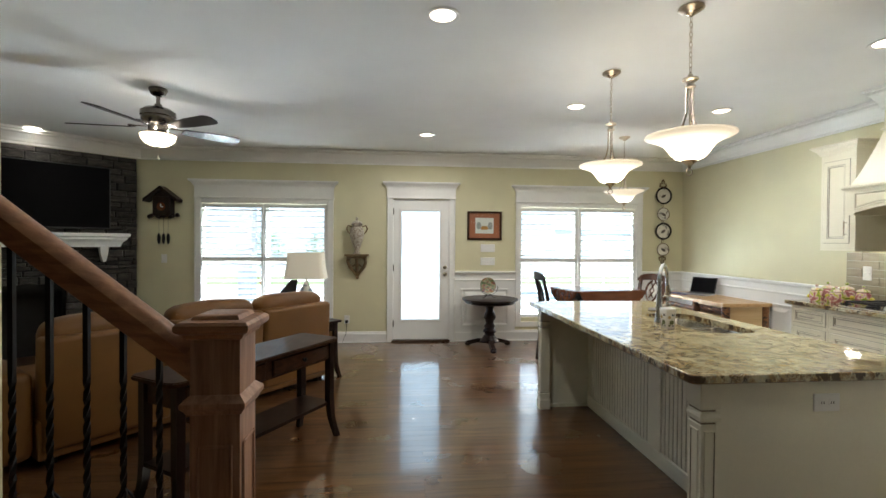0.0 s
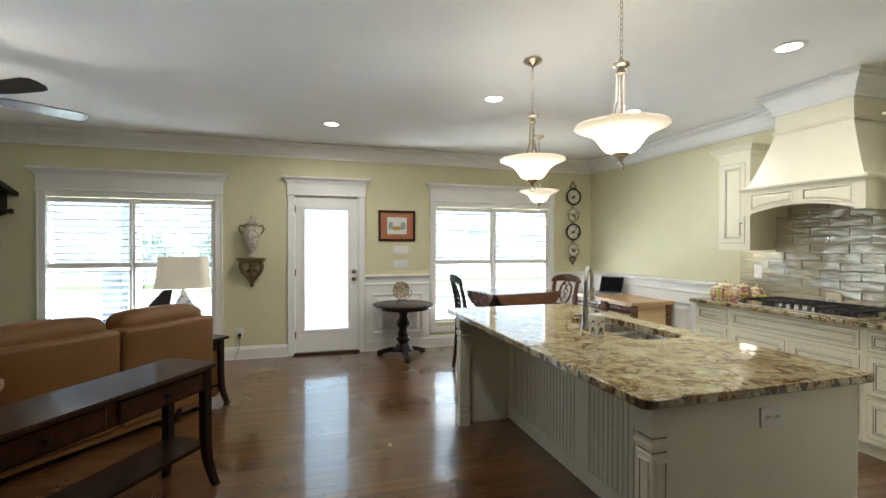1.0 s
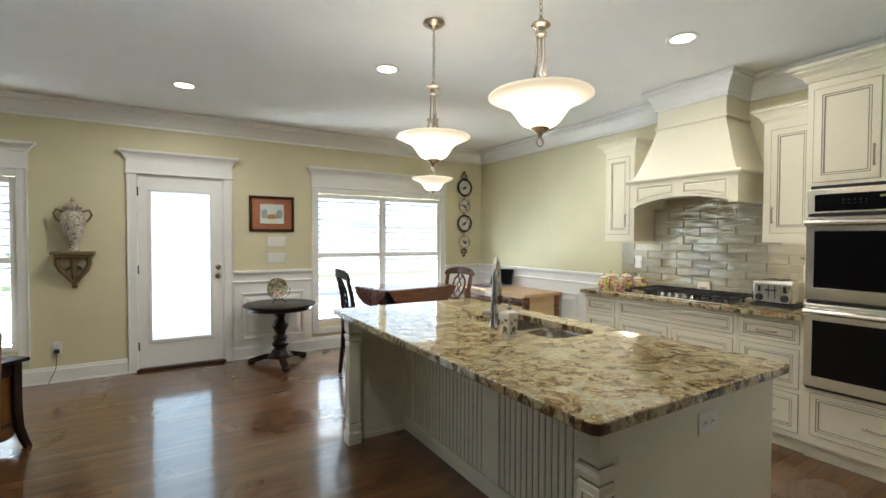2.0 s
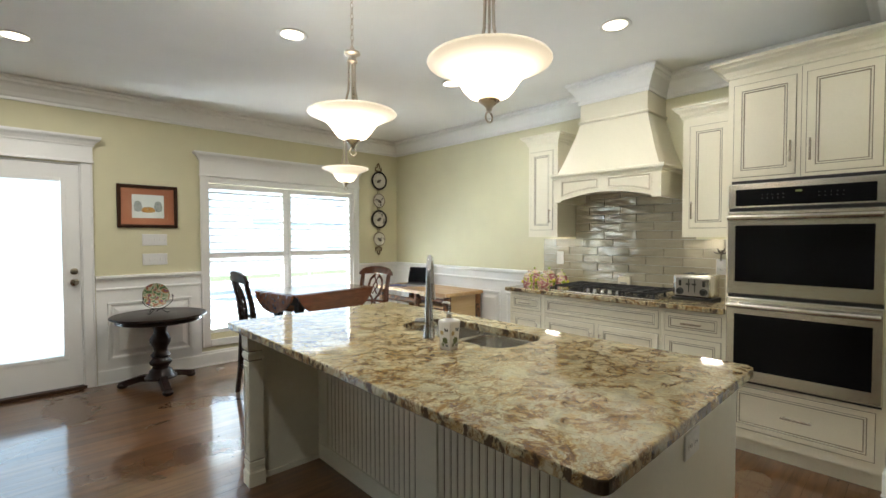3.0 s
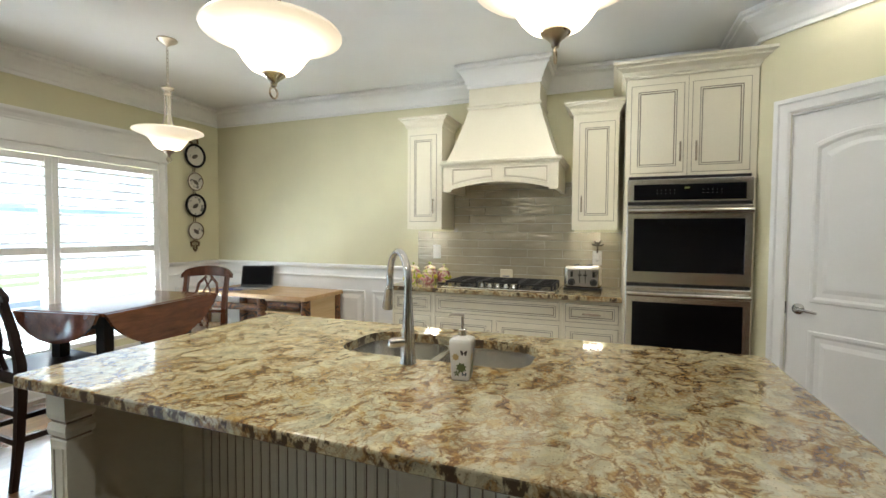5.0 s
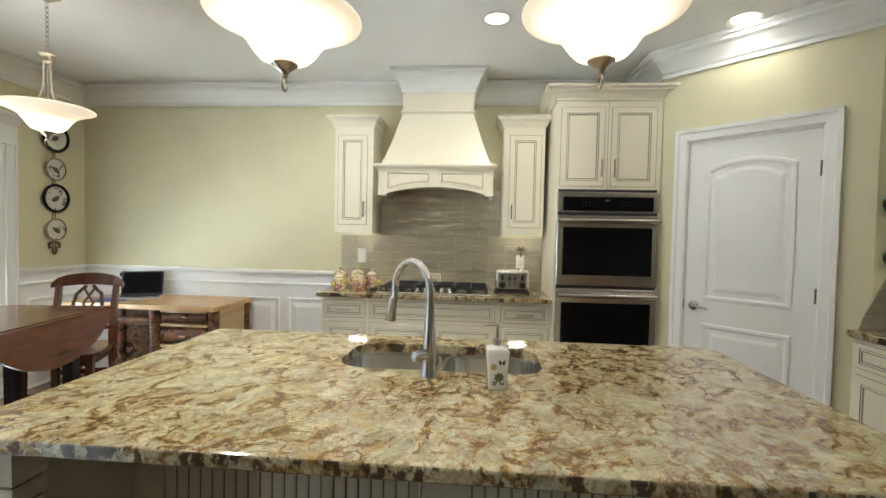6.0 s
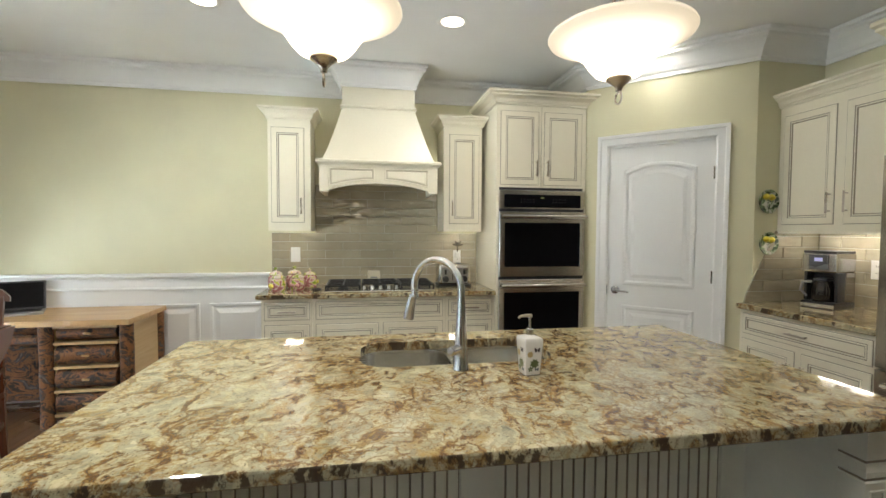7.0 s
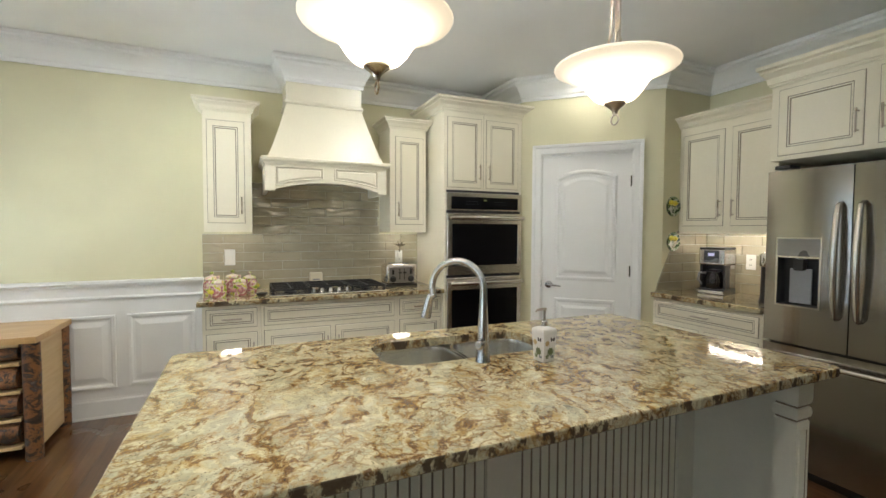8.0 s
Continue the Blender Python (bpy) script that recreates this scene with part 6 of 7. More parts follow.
URN = painted("urn_glaze", [(0.0, (0.10, 0.08, 0.08)), (0.40, (0.26, 0.20, 0.17)), (0.47, (0.50, 0.45, 0.37)), (0.56, (0.56, 0.51, 0.42)), (0.63, (0.20, 0.15, 0.11))], 30.0, 0.3)
br = thing("wall_bracket", pose(0.57, 8.0, 0.94), "carved antique bronze wall bracket", "bracket")
part("shelf", boxes((-0.165, -0.165, 0.305, 0.165, -0.001, 0.335), bev=0.006), MIRROR_GOLD, br)
part("apron", boxes((-0.14, -0.14, 0.275, 0.14, -0.001, 0.3045), bev=0.006), MIRROR_GOLD, br)
for s in (-1, 0, 1):
    bm = bmesh.new()
    pts = [(s * 0.115, -0.11, 0.275), (s * 0.125, -0.10, 0.22), (s * 0.095, -0.07, 0.15), (s * 0.055, -0.05, 0.10), (s * 0.02, -0.035, 0.05), (0, -0.025, 0.01)]
    tube(bm, pts, [0.026, 0.022, 0.026, 0.020, 0.022, 0.012], 10)
    part("scroll", bm, MIRROR_GOLD, br, "", True)
bm = bmesh.new()
lathe(bm, [(0, -0.03), (0.02, -0.02), (0.024, 0.0), (0.012, 0.02), (0, 0.03)], 14, 0, -0.026, 0.0)
part("drop_finial", bm, MIRROR_GOLD, br, "", True)
bm = bmesh.new()
tube(bm, [(-0.06, -0.045, 0.16), (0.0, -0.07, 0.20), (0.06, -0.045, 0.16)], 0.014, 8)
part("leaf_swag", bm, MIRROR_GOLD, br, "", True)
ur = thing("lidded_urn", pose(0.57, 7.918, 1.2752), "cream and brown painted porcelain urn with lid", "urn")
bm = bmesh.new()
lathe(bm, [(0, 0), (0.052, 0), (0.052, 0.015), (0.038, 0.03), (0.032, 0.05), (0.045, 0.085), (0.070, 0.16), (0.096, 0.25), (0.100, 0.31), (0.088, 0.355), (0.065, 0.38), (0.060, 0.40), (0.076, 0.418), (0.076, 0.425), (0, 0.425)], 26)
part("body", bm, URN, ur, "", True)
bm = bmesh.new()
lathe(bm, [(0.072, 0.4255), (0.075, 0.435), (0.055, 0.458), (0.025, 0.470), (0.014, 0.480), (0.020, 0.497), (0.012, 0.515), (0, 0.528)], 22)
part("lid", bm, URN, ur, "", True)
for s in (-1, 1):
    bm = bmesh.new()
    tube(bm, [(s * 0.070, 0, 0.385), (s * 0.125, 0, 0.405), (s * 0.145, 0, 0.360), (s * 0.125, 0, 0.315), (s * 0.098, 0, 0.285)], [0.008, 0.011, 0.011, 0.010, 0.008], 8)
    part("handle", bm, MIRROR_GOLD, ur, "", True)

# plaque of four bird plates
PLATE_BIRD = painted("bird_plate", [(0.0, (0.05, 0.05, 0.05)), (0.36, (0.20, 0.19, 0.17)), (0.42, (0.66, 0.63, 0.55)), (0.75, (0.70, 0.67, 0.60))], 18.0, 0.3)
pk = thing("plate_rack", pose(5.172, 8.0, 1.12), "ornate metal wall rack holding four bird plates", "plate rack")
bm = bmesh.new()
tube(bm, [(-0.012, -0.008, 0.06), (-0.012, -0.008, 1.22)], 0.004, 6)
tube(bm, [(0.012, -0.008, 0.06), (0.012, -0.008, 1.22)], 0.004, 6)
part("spine", bm, MIRROR_GOLD, pk)
for z, up in ((1.21, 1), (0.12, -1)):
    bm = bmesh.new()
    for s in (-1, 1):
        tube(bm, [(0, -0.012, z - up * 0.02), (s * 0.05, -0.012, z), (s * 0.045, -0.012, z + up * 0.04), (s * 0.015, -0.012, z + up * 0.035), (s * 0.02, -0.012, z + up * 0.07), (0, -0.012, z + up * 0.10)], [0.010, 0.012, 0.011, 0.008, 0.010, 0.006], 8)
    lathe(bm, [(0, -0.018), (0.018, 0), (0, 0.02)], 10, 0, -0.012, z + up * 0.09)
    part("scroll_end", bm, MIRROR_GOLD, pk, "", True)
for z, r, dark in ((1.065, 0.128, True), (0.785, 0.102, False), (0.525, 0.128, True), (0.245, 0.102, False)):
    bm = bmesh.new()
    lathe(bm, [(0, 0), (r * 0.7, 0), (r, 0.014), (r * 0.98, 0.018), (r * 0.66, 0.007), (0, 0.006)], 30)
    bmesh.ops.transform(bm, matrix=pose(0, -0.016, z, 90), verts=bm.verts)
    pl = part("plate", bm, PLATE_BIRD, pk, "", True)
    bm = bmesh.new()
    ring_rod(bm, (0, -0.034, z), r * 0.92, r * (0.10 if dark else 0.045), (1, 0, 0), (0, 0, 1), 32, 8)
    part("rim", bm, IRON if dark else MIRROR_GOLD, pl, "", True)
    bm = bmesh.new()
    lathe(bm, [(0, -0.05), (0.022, -0.03), (0.028, 0), (0.014, 0.03), (0, 0.045)], 10)
    bmesh.ops.transform(bm, matrix=Matrix.Translation((0.005, -0.0245, z - 0.005)) @ pose(0, 0, 0, 0, 62 if dark else -58, 0) @ Matrix.Diagonal((0.8, 0.05, 0.95, 1)), verts=bm.verts)
    part("bird_shape", bm, plain("bird_ink", (0.12, 0.10, 0.08), 0.5, var=0.4, fine=60), pl)

# cuckoo clock
ck = thing("cuckoo_clock", pose(-2.035, 8.0, 1.735), "dark carved wooden cuckoo clock with hanging cone weights", "clock")
bm = bmesh.new()
box(bm, -0.115, -0.13, 0.05, 0.115, -0.001, 0.31, 0.006, 1)
part("case", bm, DARKW_Z, ck)
for s in (-1, 1):
    bm = bmesh.new()
    upright(bm, [(0, 0.45), (s * 0.215, 0.275), (s * 0.215, 0.235), (0, 0.405)], -0.175, -0.001)
    part("roof_side", bm, DARKW, ck)
bm = bmesh.new()
upright(bm, [(-0.112, 0.3105), (0.112, 0.3105), (0, 0.40)], -0.12, -0.002)
part("gable", bm, DARKW, ck)
bm = bmesh.new()
for k in range(9):
    x = -0.18 + k * 0.045
    lathe(bm, [(0, -0.03), (0.026, -0.015), (0.03, 0.005), (0.018, 0.028), (0, 0.036)], 8, x, -0.075 - 0.03 * (k % 2), 0.035 + 0.012 * ((k * 7) % 3))
part("carved_leaves", bm, DARKW, ck, "", True)
bm = bmesh.new()
lathe(bm, [(0, 0), (0.055, 0), (0.055, 0.008), (0, 0.010)], 20)
bmesh.ops.transform(bm, matrix=pose(0, -0.1302, 0.17, 90), verts=bm.verts)
part("dial", bm, CHERRY, ck, "", True)
part("pointer", boxes((-0.003, -0.1425, 0.165, 0.003, -0.1405, 0.21), (0.0, -0.1425, 0.166, 0.03, -0.1405, 0.172)), WHITEP, ck)
for x in (-0.06, 0.0, 0.06):
    bm = bmesh.new()
    lathe(bm, [(0, 0), (0.012, -0.01), (0.021, -0.05), (0.022, -0.09), (0.012, -0.14), (0, -0.155)], 12, x, -0.07, -0.185)
    tube(bm, [(x, -0.07, -0.185), (x, -0.07, 0.05)], 0.0016, 5)
    part("cone_weight", bm, IRON, ck, "", True)

# round pedestal table and plate
rt = thing("pedestal_table", pose(2.42, 7.585, 0) @ Matrix.Diagonal((1, 1, 0.968, 1)), "round dark mahogany pedestal table with three feet", "table")
bm = bmesh.new()
lathe(bm, [(0, 0.635), (0.33, 0.635), (0.345, 0.642), (0.345, 0.672), (0.355, 0.680), (0.385, 0.684), (0.390, 0.692), (0.386, 0.702), (0.370, 0.706), (0, 0.707)], 48)
part("tabletop", bm, DARKW, rt, "", True)
bm = bmesh.new()
lathe(bm, [(0, 0.085), (0.115, 0.085), (0.115, 0.10), (0.090, 0.125), (0.080, 0.16), (0.060, 0.18), (0.058, 0.20), (0.078, 0.225), (0.080, 0.245), (0.060, 0.268), (0.055, 0.285), (0.072, 0.305), (0.060, 0.325), (0.048, 0.35), (0.052, 0.38), (0.074, 0.43), (0.076, 0.46), (0.058, 0.50), (0.046, 0.52), (0.046, 0.56), (0.058, 0.59), (0.060, 0.6345), (0, 0.6345)], 24)
bmesh.ops.scale(bm, vec=(1.15, 1.15, 1.0), verts=bm.verts)
part("column", bm, DARKW_Z, rt, "", True)
for i in range(3):
    bm = bmesh.new()
    pts = [(0.06, 0.115), (0.16, 0.115), (0.26, 0.085), (0.32, 0.065), (0.345, 0.06)]
    rows = []
    for r, z in pts:
        w = 0.036
        h0 = max(0.03, z - 0.055)
        rows.append([(r, -w, h0), (r, w, h0), (r, w * 0.75, z), (r, -w * 0.75, z)])
    rings(bm, rows, close_first=True)
    lathe(bm, [(0, 0), (0.03, 0), (0.042, 0.012), (0.044, 0.03), (0.034, 0.045), (0.02, 0.055), (0, 0.055)], 14, 0.325, 0, 0)
    bmesh.ops.transform(bm, matrix=pose(0, 0, 0, 0, 0, -92 + 120 * i), verts=bm.verts)
    part("foot", bm, DARKW, rt, "", True)

PLATE_FLOWER = painted("flower_plate", [(0.0, (0.02, 0.05, 0.02)), (0.40, (0.05, 0.12, 0.03)), (0.46, (0.30, 0.34, 0.22)), (0.50, (0.50, 0.48, 0.40)), (0.54, (0.35, 0.20, 0.05)), (0.58, (0.28, 0.06, 0.02)), (0.66, (0.07, 0.08, 0.18))], 26.0, 0.3, 4.0)
ps = thing("plate_on_stand", pose(2.40, 7.62, 0.6846, 0, 0, 8), "painted flower plate on black iron easel", "plate")
bm = bmesh.new()
lathe(bm, [(0, 0), (0.06, 0), (0.115, 0.020), (0.112, 0.025), (0.06, 0.008), (0, 0.007)], 30)
bmesh.ops.transform(bm, matrix=pose(0, 0.02, 0.165, 78), verts=bm.verts)
part("plate", bm, PLATE_FLOWER, ps, "", True)
for s in (-1, 1):
    bm = bmesh.new()
    tube(bm, [(s * 0.13, -0.055, 0.15), (s * 0.118, -0.050, 0.17), (s * 0.125, -0.048, 0.12), (s * 0.10, -0.048, 0.085), (s * 0.055, -0.045, 0.055), (s * 0.03, -0.04, 0.04), (s * 0.055, -0.045, 0.02), (s * 0.075, -0.05, 0.004), (s * 0.09, -0.05, 0.012)], 0.0034, 7)
    tube(bm, [(s * 0.03, -0.04, 0.04), (s * 0.035, 0.02, 0.035), (s * 0.03, 0.085, 0.004)], 0.0034, 7)
    part("easel_leg", bm, IRON, ps, "", True)
bm = bmesh.new()
tube(bm, [(-0.055, -0.045, 0.055), (0, -0.05, 0.048), (0.055, -0.045, 0.055)], 0.0034, 7)
part("easel_bar", bm, IRON, ps, "", True)


# ---- dining corner ----
DT = pose(3.145, 6.285, 0, 0, 0, 9.3)
dt = thing("drop_leaf_table", DT, "counter-height cherry table with hanging rounded leaves", "table")
S, SD = 0.865, 0.58
TZ = 0.912
bm = bmesh.new()
box(bm, 0, 0, TZ - 0.022, S, SD, TZ, 0.004, 2)
part("tabletop", bm, CHERRY, dt)
part("apron", boxes((0.10, 0.10, TZ - 0.115, S - 0.10, 0.125, TZ - 0.0225), (0.10, SD - 0.125, TZ - 0.115, S - 0.10, SD - 0.10, TZ - 0.0225), (0.10, 0.125, TZ - 0.115, 0.125, SD - 0.125, TZ - 0.0225), (S - 0.125, 0.125, TZ - 0.115, S - 0.10, SD - 0.125, TZ - 0.0225)), DARKW, dt)
for W_, sag, ox, oy, turn in ((S, 0.225, 0, 0, 0), (SD, 0.15, S, 0, 90), (S, 0.225, S, SD, 180), (SD, 0.15, 0, SD, 270)):
    bm = bmesh.new()
    n = 20
    ch = W_
    R = (ch * ch / 4 + sag * sag) / (2 * sag)
    low = []
    for i in range(n + 1):
        x = W_ * i / n
        low.append((x, TZ - 0.026 - (math.sqrt(max(0, R * R - (x - W_ / 2) ** 2)) - (R - sag)) * 1.0))
    upright(bm, [(0.0, TZ - 0.004), (W_, TZ - 0.004)] + [(x, z) for x, z in reversed(low)][1:-1] , -0.030, -0.010)
    bmesh.ops.transform(bm, matrix=pose(ox, oy, 0, 0, 0, turn), verts=bm.verts)
    lf = part("drop_leaf", bm, CHERRY, dt)
    bm = bmesh.new()
    for i in range(2):
        x = W_ * (0.3 + 0.4 * i)
        box(bm, x - 0.035, -0.0095, TZ - 0.018, x + 0.035, -0.0005, TZ - 0.006)
    bmesh.ops.transform(bm, matrix=pose(ox, oy, 0, 0, 0, turn), verts=bm.verts)
    part("leaf_hinge", bm, PEWTER, lf)
for x in (0.10, S - 0.16):
    for y in (0.10, SD - 0.16):
        bm = bmesh.new()
        rings(bm, [[(x + 0.03 - r, y + 0.03 - r, z), (x + 0.03 + r, y + 0.03 - r, z), (x + 0.03 + r, y + 0.03 + r, z), (x + 0.03 - r, y + 0.03 + r, z)] for r, z in ((0.020, 0), (0.026, 0.30), (0.030, 0.70), (0.030, TZ - 0.023))], close_first=True)
        part("leg", bm, DARKW_Z, dt)


def tall_chair(m, label, wood, wood_z):
    """Counter-height chair with an oval openwork back; local -y is the front."""
    c = thing("counter_chair", m, label, "chair", "chairs at the counter-height table")
    sh = 0.615
    bm = bmesh.new()
    prism(bm, [(-0.20, -0.20), (0.20, -0.20), (0.215, -0.17), (0.19, 0.19), (0.17, 0.205), (-0.17, 0.205), (-0.19, 0.19), (-0.215, -0.17)], sh - 0.03, sh)
    part("seat", bm, wood, c)
    part("seat_frame", boxes((-0.18, -0.17, sh - 0.085, 0.18, 0.17, sh - 0.0305)), wood, c)
    for s in (-1, 1):
        bm = bmesh.new()
        pts = [(s * 0.175, 0.235, 0.0), (s * 0.172, 0.205, 0.25), (s * 0.170, 0.190, 0.50), (s * 0.170, 0.190, 0.66), (s * 0.168, 0.215, 0.84), (s * 0.172, 0.262, 1.03)]
        rows = []
        for (x, y, z), w in zip(pts, (0.015, 0.018, 0.021, 0.021, 0.018, 0.016)):
            rows.append([(x - w, y - w, z), (x + w, y - w, z), (x + w, y + w, z), (x - w, y + w, z)])
        rings(bm, rows, close_first=True)
        part("back_post", bm, wood_z, c)
        bm = bmesh.new()
        rows = []
        for z, y, w in ((0, -0.195, 0.015), (0.3, -0.185, 0.018), (sh - 0.031, -0.175, 0.021)):
            rows.append([(s * 0.175 - w, y - w, z), (s * 0.175 + w, y - w, z), (s * 0.175 + w, y + w, z), (s * 0.175 - w, y + w, z)])
        rings(bm, rows, close_first=True)
        part("front_leg", bm, wood_z, c)
        part("side_stretcher", boxes((s * 0.175 - 0.010, -0.172, 0.245, s * 0.175 + 0.010, 0.187, 0.275)), wood, c)
    for z in (0.18, 0.34):
        part("front_stretcher", boxes((-0.158, -0.198, z, 0.158, -0.178, z + 0.032)), wood, c)
        part("rear_stretcher", boxes((-0.155, 0.190, z + 0.04, 0.155, 0.206, z + 0.07)), wood, c)
    bm = bmesh.new()
    n = 12
    rows = []
    for k in range(n + 1):
        x = -0.215 + 0.43 * k / n
        e = 1 - (2 * k / n - 1) ** 2
        y = 0.255 + 0.035 * e
        z0, z1 = 1.000 + 0.018 * e, 1.030 + 0.075 * math.sqrt(e)
        rows.append([(x, y - 0.013, z0), (x, y + 0.013, z0), (x, y + 0.017, z1), (x, y - 0.009, z1)])
    rings(bm, rows, close_first=True)
    part("crest_rail", bm, wood, c, "", True)
    for s in (-1, 1):
        bm = bmesh.new()
        pts = [(s * 0.02, 0.285, 1.01), (s * 0.075, 0.268, 0.95), (s * 0.088, 0.245, 0.87), (s * 0.06, 0.222, 0.78), (s * 0.012, 0.208, 0.72), (s * 0.02, 0.200, 0.66), (s * 0.035, 0.192, sh)]
        tube(bm, pts, 0.0125, 8)
        part("splat_loop", bm, wood_z, c, "", True)
    bm = bmesh.new()
    tube(bm, [(-0.028, 0.276, 0.985), (0.030, 0.250, 0.88), (-0.03, 0.225, 0.785)], 0.008, 8)
    tube(bm, [(0.028, 0.276, 0.985), (-0.030, 0.250, 0.88), (0.03, 0.225, 0.785)], 0.008, 8)
    part("splat_cross", bm, wood_z, c, "", True)
    part("rear_rail", boxes((-0.155, 0.18, 0.70, 0.155, 0.20, 0.725)), wood, c)
    return c


tall_chair(pose(3.115, 6.74, 0, 0, 0, 88), "dark wooden counter chair with openwork back beside the window", DARKW, DARKW_Z)
tall_chair(pose(4.16, 6.84, 0, 0, 0, -68) @ Matrix.Diagonal((1, 1, 0.965, 1)), "reddish-brown counter chair with openwork back beside the log desk", CHAIRW, CHAIRW)

# log desk
dk = thing("log_desk", pose(4.875, 7.62, 0, 0, 0, EAST), "rustic pine desk with bark-covered log drawers", "desk")
DL, DW, DZ = 1.335, 0.605, 0.765
bm = bmesh.new()
n = 26
edge = [(DL * k / n, -0.006 + 0.012 * noise.noise((k * 0.7, 2.0, 0))) for k in range(n + 1)]
prism(bm, edge + [(DL + 0.008, 0.2), (DL, 0.4), (DL, DW), (0, DW)], DZ - 0.038, DZ)
part("desktop", bm, PINE, dk)


def log(bm, p, q, r, seg=12, wob=0.12):
    p, q = Vector(p), Vector(q)
    pts = [p + (q - p) * k / 8 for k in range(9)]
    tube(bm, pts, [r * (1 + wob * noise.noise((k * 0.8, p.x * 9, p.y * 7))) for k in range(9)], seg)


for x, y in ((DL - 0.045, 0.06), (DL - 0.045, DW - 0.055), (DL - 0.555, 0.06), (0.06, 0.06), (0.06, DW - 0.055)):
    bm = bmesh.new()
    log(bm, (x, y, 0), (x, y, DZ - 0.039), 0.045)
    part("log_leg", bm, BARK, dk, "bark-covered log leg", True)
part("side_board", boxes((DL - 0.055, 0.105, 0.05, DL - 0.030, DW - 0.10, DZ - 0.039)), PINE_X, dk)
bm = boxes((DL - 0.535, 0.10, 0.06, DL - 0.515, DW - 0.03, DZ - 0.039), (DL - 0.514, DW - 0.03, 0.06, DL - 0.056, DW - 0.015, DZ - 0.039))
part("pedestal_box", bm, PINE_X, dk)
for z in (0.075, 0.245, 0.415, 0.585, 0.70):
    part("divider", boxes((DL - 0.505, 0.045, z, DL - 0.10, 0.12, z + 0.018)), PINE_X, dk)
for z in (0.16, 0.33, 0.50, 0.652):
    bm = bmesh.new()
    r = 0.072 if z < 0.6 else 0.046
    log(bm, (DL - 0.49, 0.10, z + 0.01), (DL - 0.115, 0.10, z + 0.01), r, 14, 0.18)
    dw = part("drawer", bm, BARK, dk, "half-log drawer front with bark", True)
    bm = bmesh.new()
    tube(bm, [(DL - 0.315, 0.10 - r - 0.002, z + 0.012), (DL - 0.295, 0.10 - r - 0.016, z + 0.014), (DL - 0.275, 0.10 - r - 0.002, z + 0.008)], 0.008, 8)
    part("twig_handle", bm, PINE, dw, "", True)
# unseen board carried down in dark bark, added to darken the knee space
part("back_board", boxes((0.10, DW - 0.05, 0.03, DL - 0.54, DW - 0.03, DZ - 0.039)), BARK, dk)
bm = bmesh.new()
log(bm, (0.10, 0.07, 0.62), (DL - 0.60, 0.07, 0.62), 0.034)
part("front_log", bm, BARK, dk, "", True)

lp = thing("laptop", pose(5.20, 7.20, DZ + 0.0005, 0, 0, -62), "open silver laptop with a dark screen on the desk", "laptop")
part("keyboard_base", boxes((-0.165, -0.12, 0, 0.165, 0.115, 0.016), bev=0.004), plain("silver_plastic", (0.42, 0.42, 0.44), 0.35, 0.4), lp)
part("keys", boxes((-0.145, -0.03, 0.0162, 0.145, 0.085, 0.0185)), BLACKP, lp)
bm = boxes((-0.165, -0.004, 0, 0.165, 0.004, 0.225), bev=0.003)
bmesh.ops.transform(bm, matrix=pose(0, 0.118, 0.014, -20), verts=bm.verts)
sc = part("lid", bm, BLACKP, lp)
bm = boxes((-0.152, -0.0055, 0.014, 0.152, -0.0042, 0.212))
bmesh.ops.transform(bm, matrix=pose(0, 0.118, 0.014, -20), verts=bm.verts)
part("screen", bm, SCREEN, sc)
nb = thing("blue_folder", pose(5.06, 7.33, DZ + 0.0005, 0, 0, -70), "blue plastic folder lying on the desk", "folder")
part("cover", boxes((-0.12, -0.09, 0, 0.12, 0.09, 0.008), bev=0.002), plain("folder_blue", (0.04, 0.05, 0.22), 0.4), nb)
o = outlet(pose(5.4895, 7.58, 0.955, 0, 0, EAST), "white socket with a black charger above the desk", 0.075, 0.118)
part("charger", boxes((-0.02, -0.04, -0.03, 0.02, -0.009, 0.01), bev=0.004), BLACKP, o)
bm = bmesh.new()
tube(bm, [(0, -0.03, -0.03), (0.0, -0.05, -0.12), (0.05, -0.06, -0.175), (0.18, -0.10, -0.185)], 0.003, 6)
part("cord", bm, BLACKP, o)


# ---- living room ----
sofa = thing("leather_sofa", pose(0.46, 6.24, 0, 0, 0, 50.2), "tan leather sofa with plump back cushions seen from behind", "sofa")
# local x runs back along the sofa to -2.3, local y into the seat


def cushion(bm, x0, y0, z0, x1, y1, z1, r, puff=0.02):
    box(bm, x0, y0, z0, x1, y1, z1, r, 5)


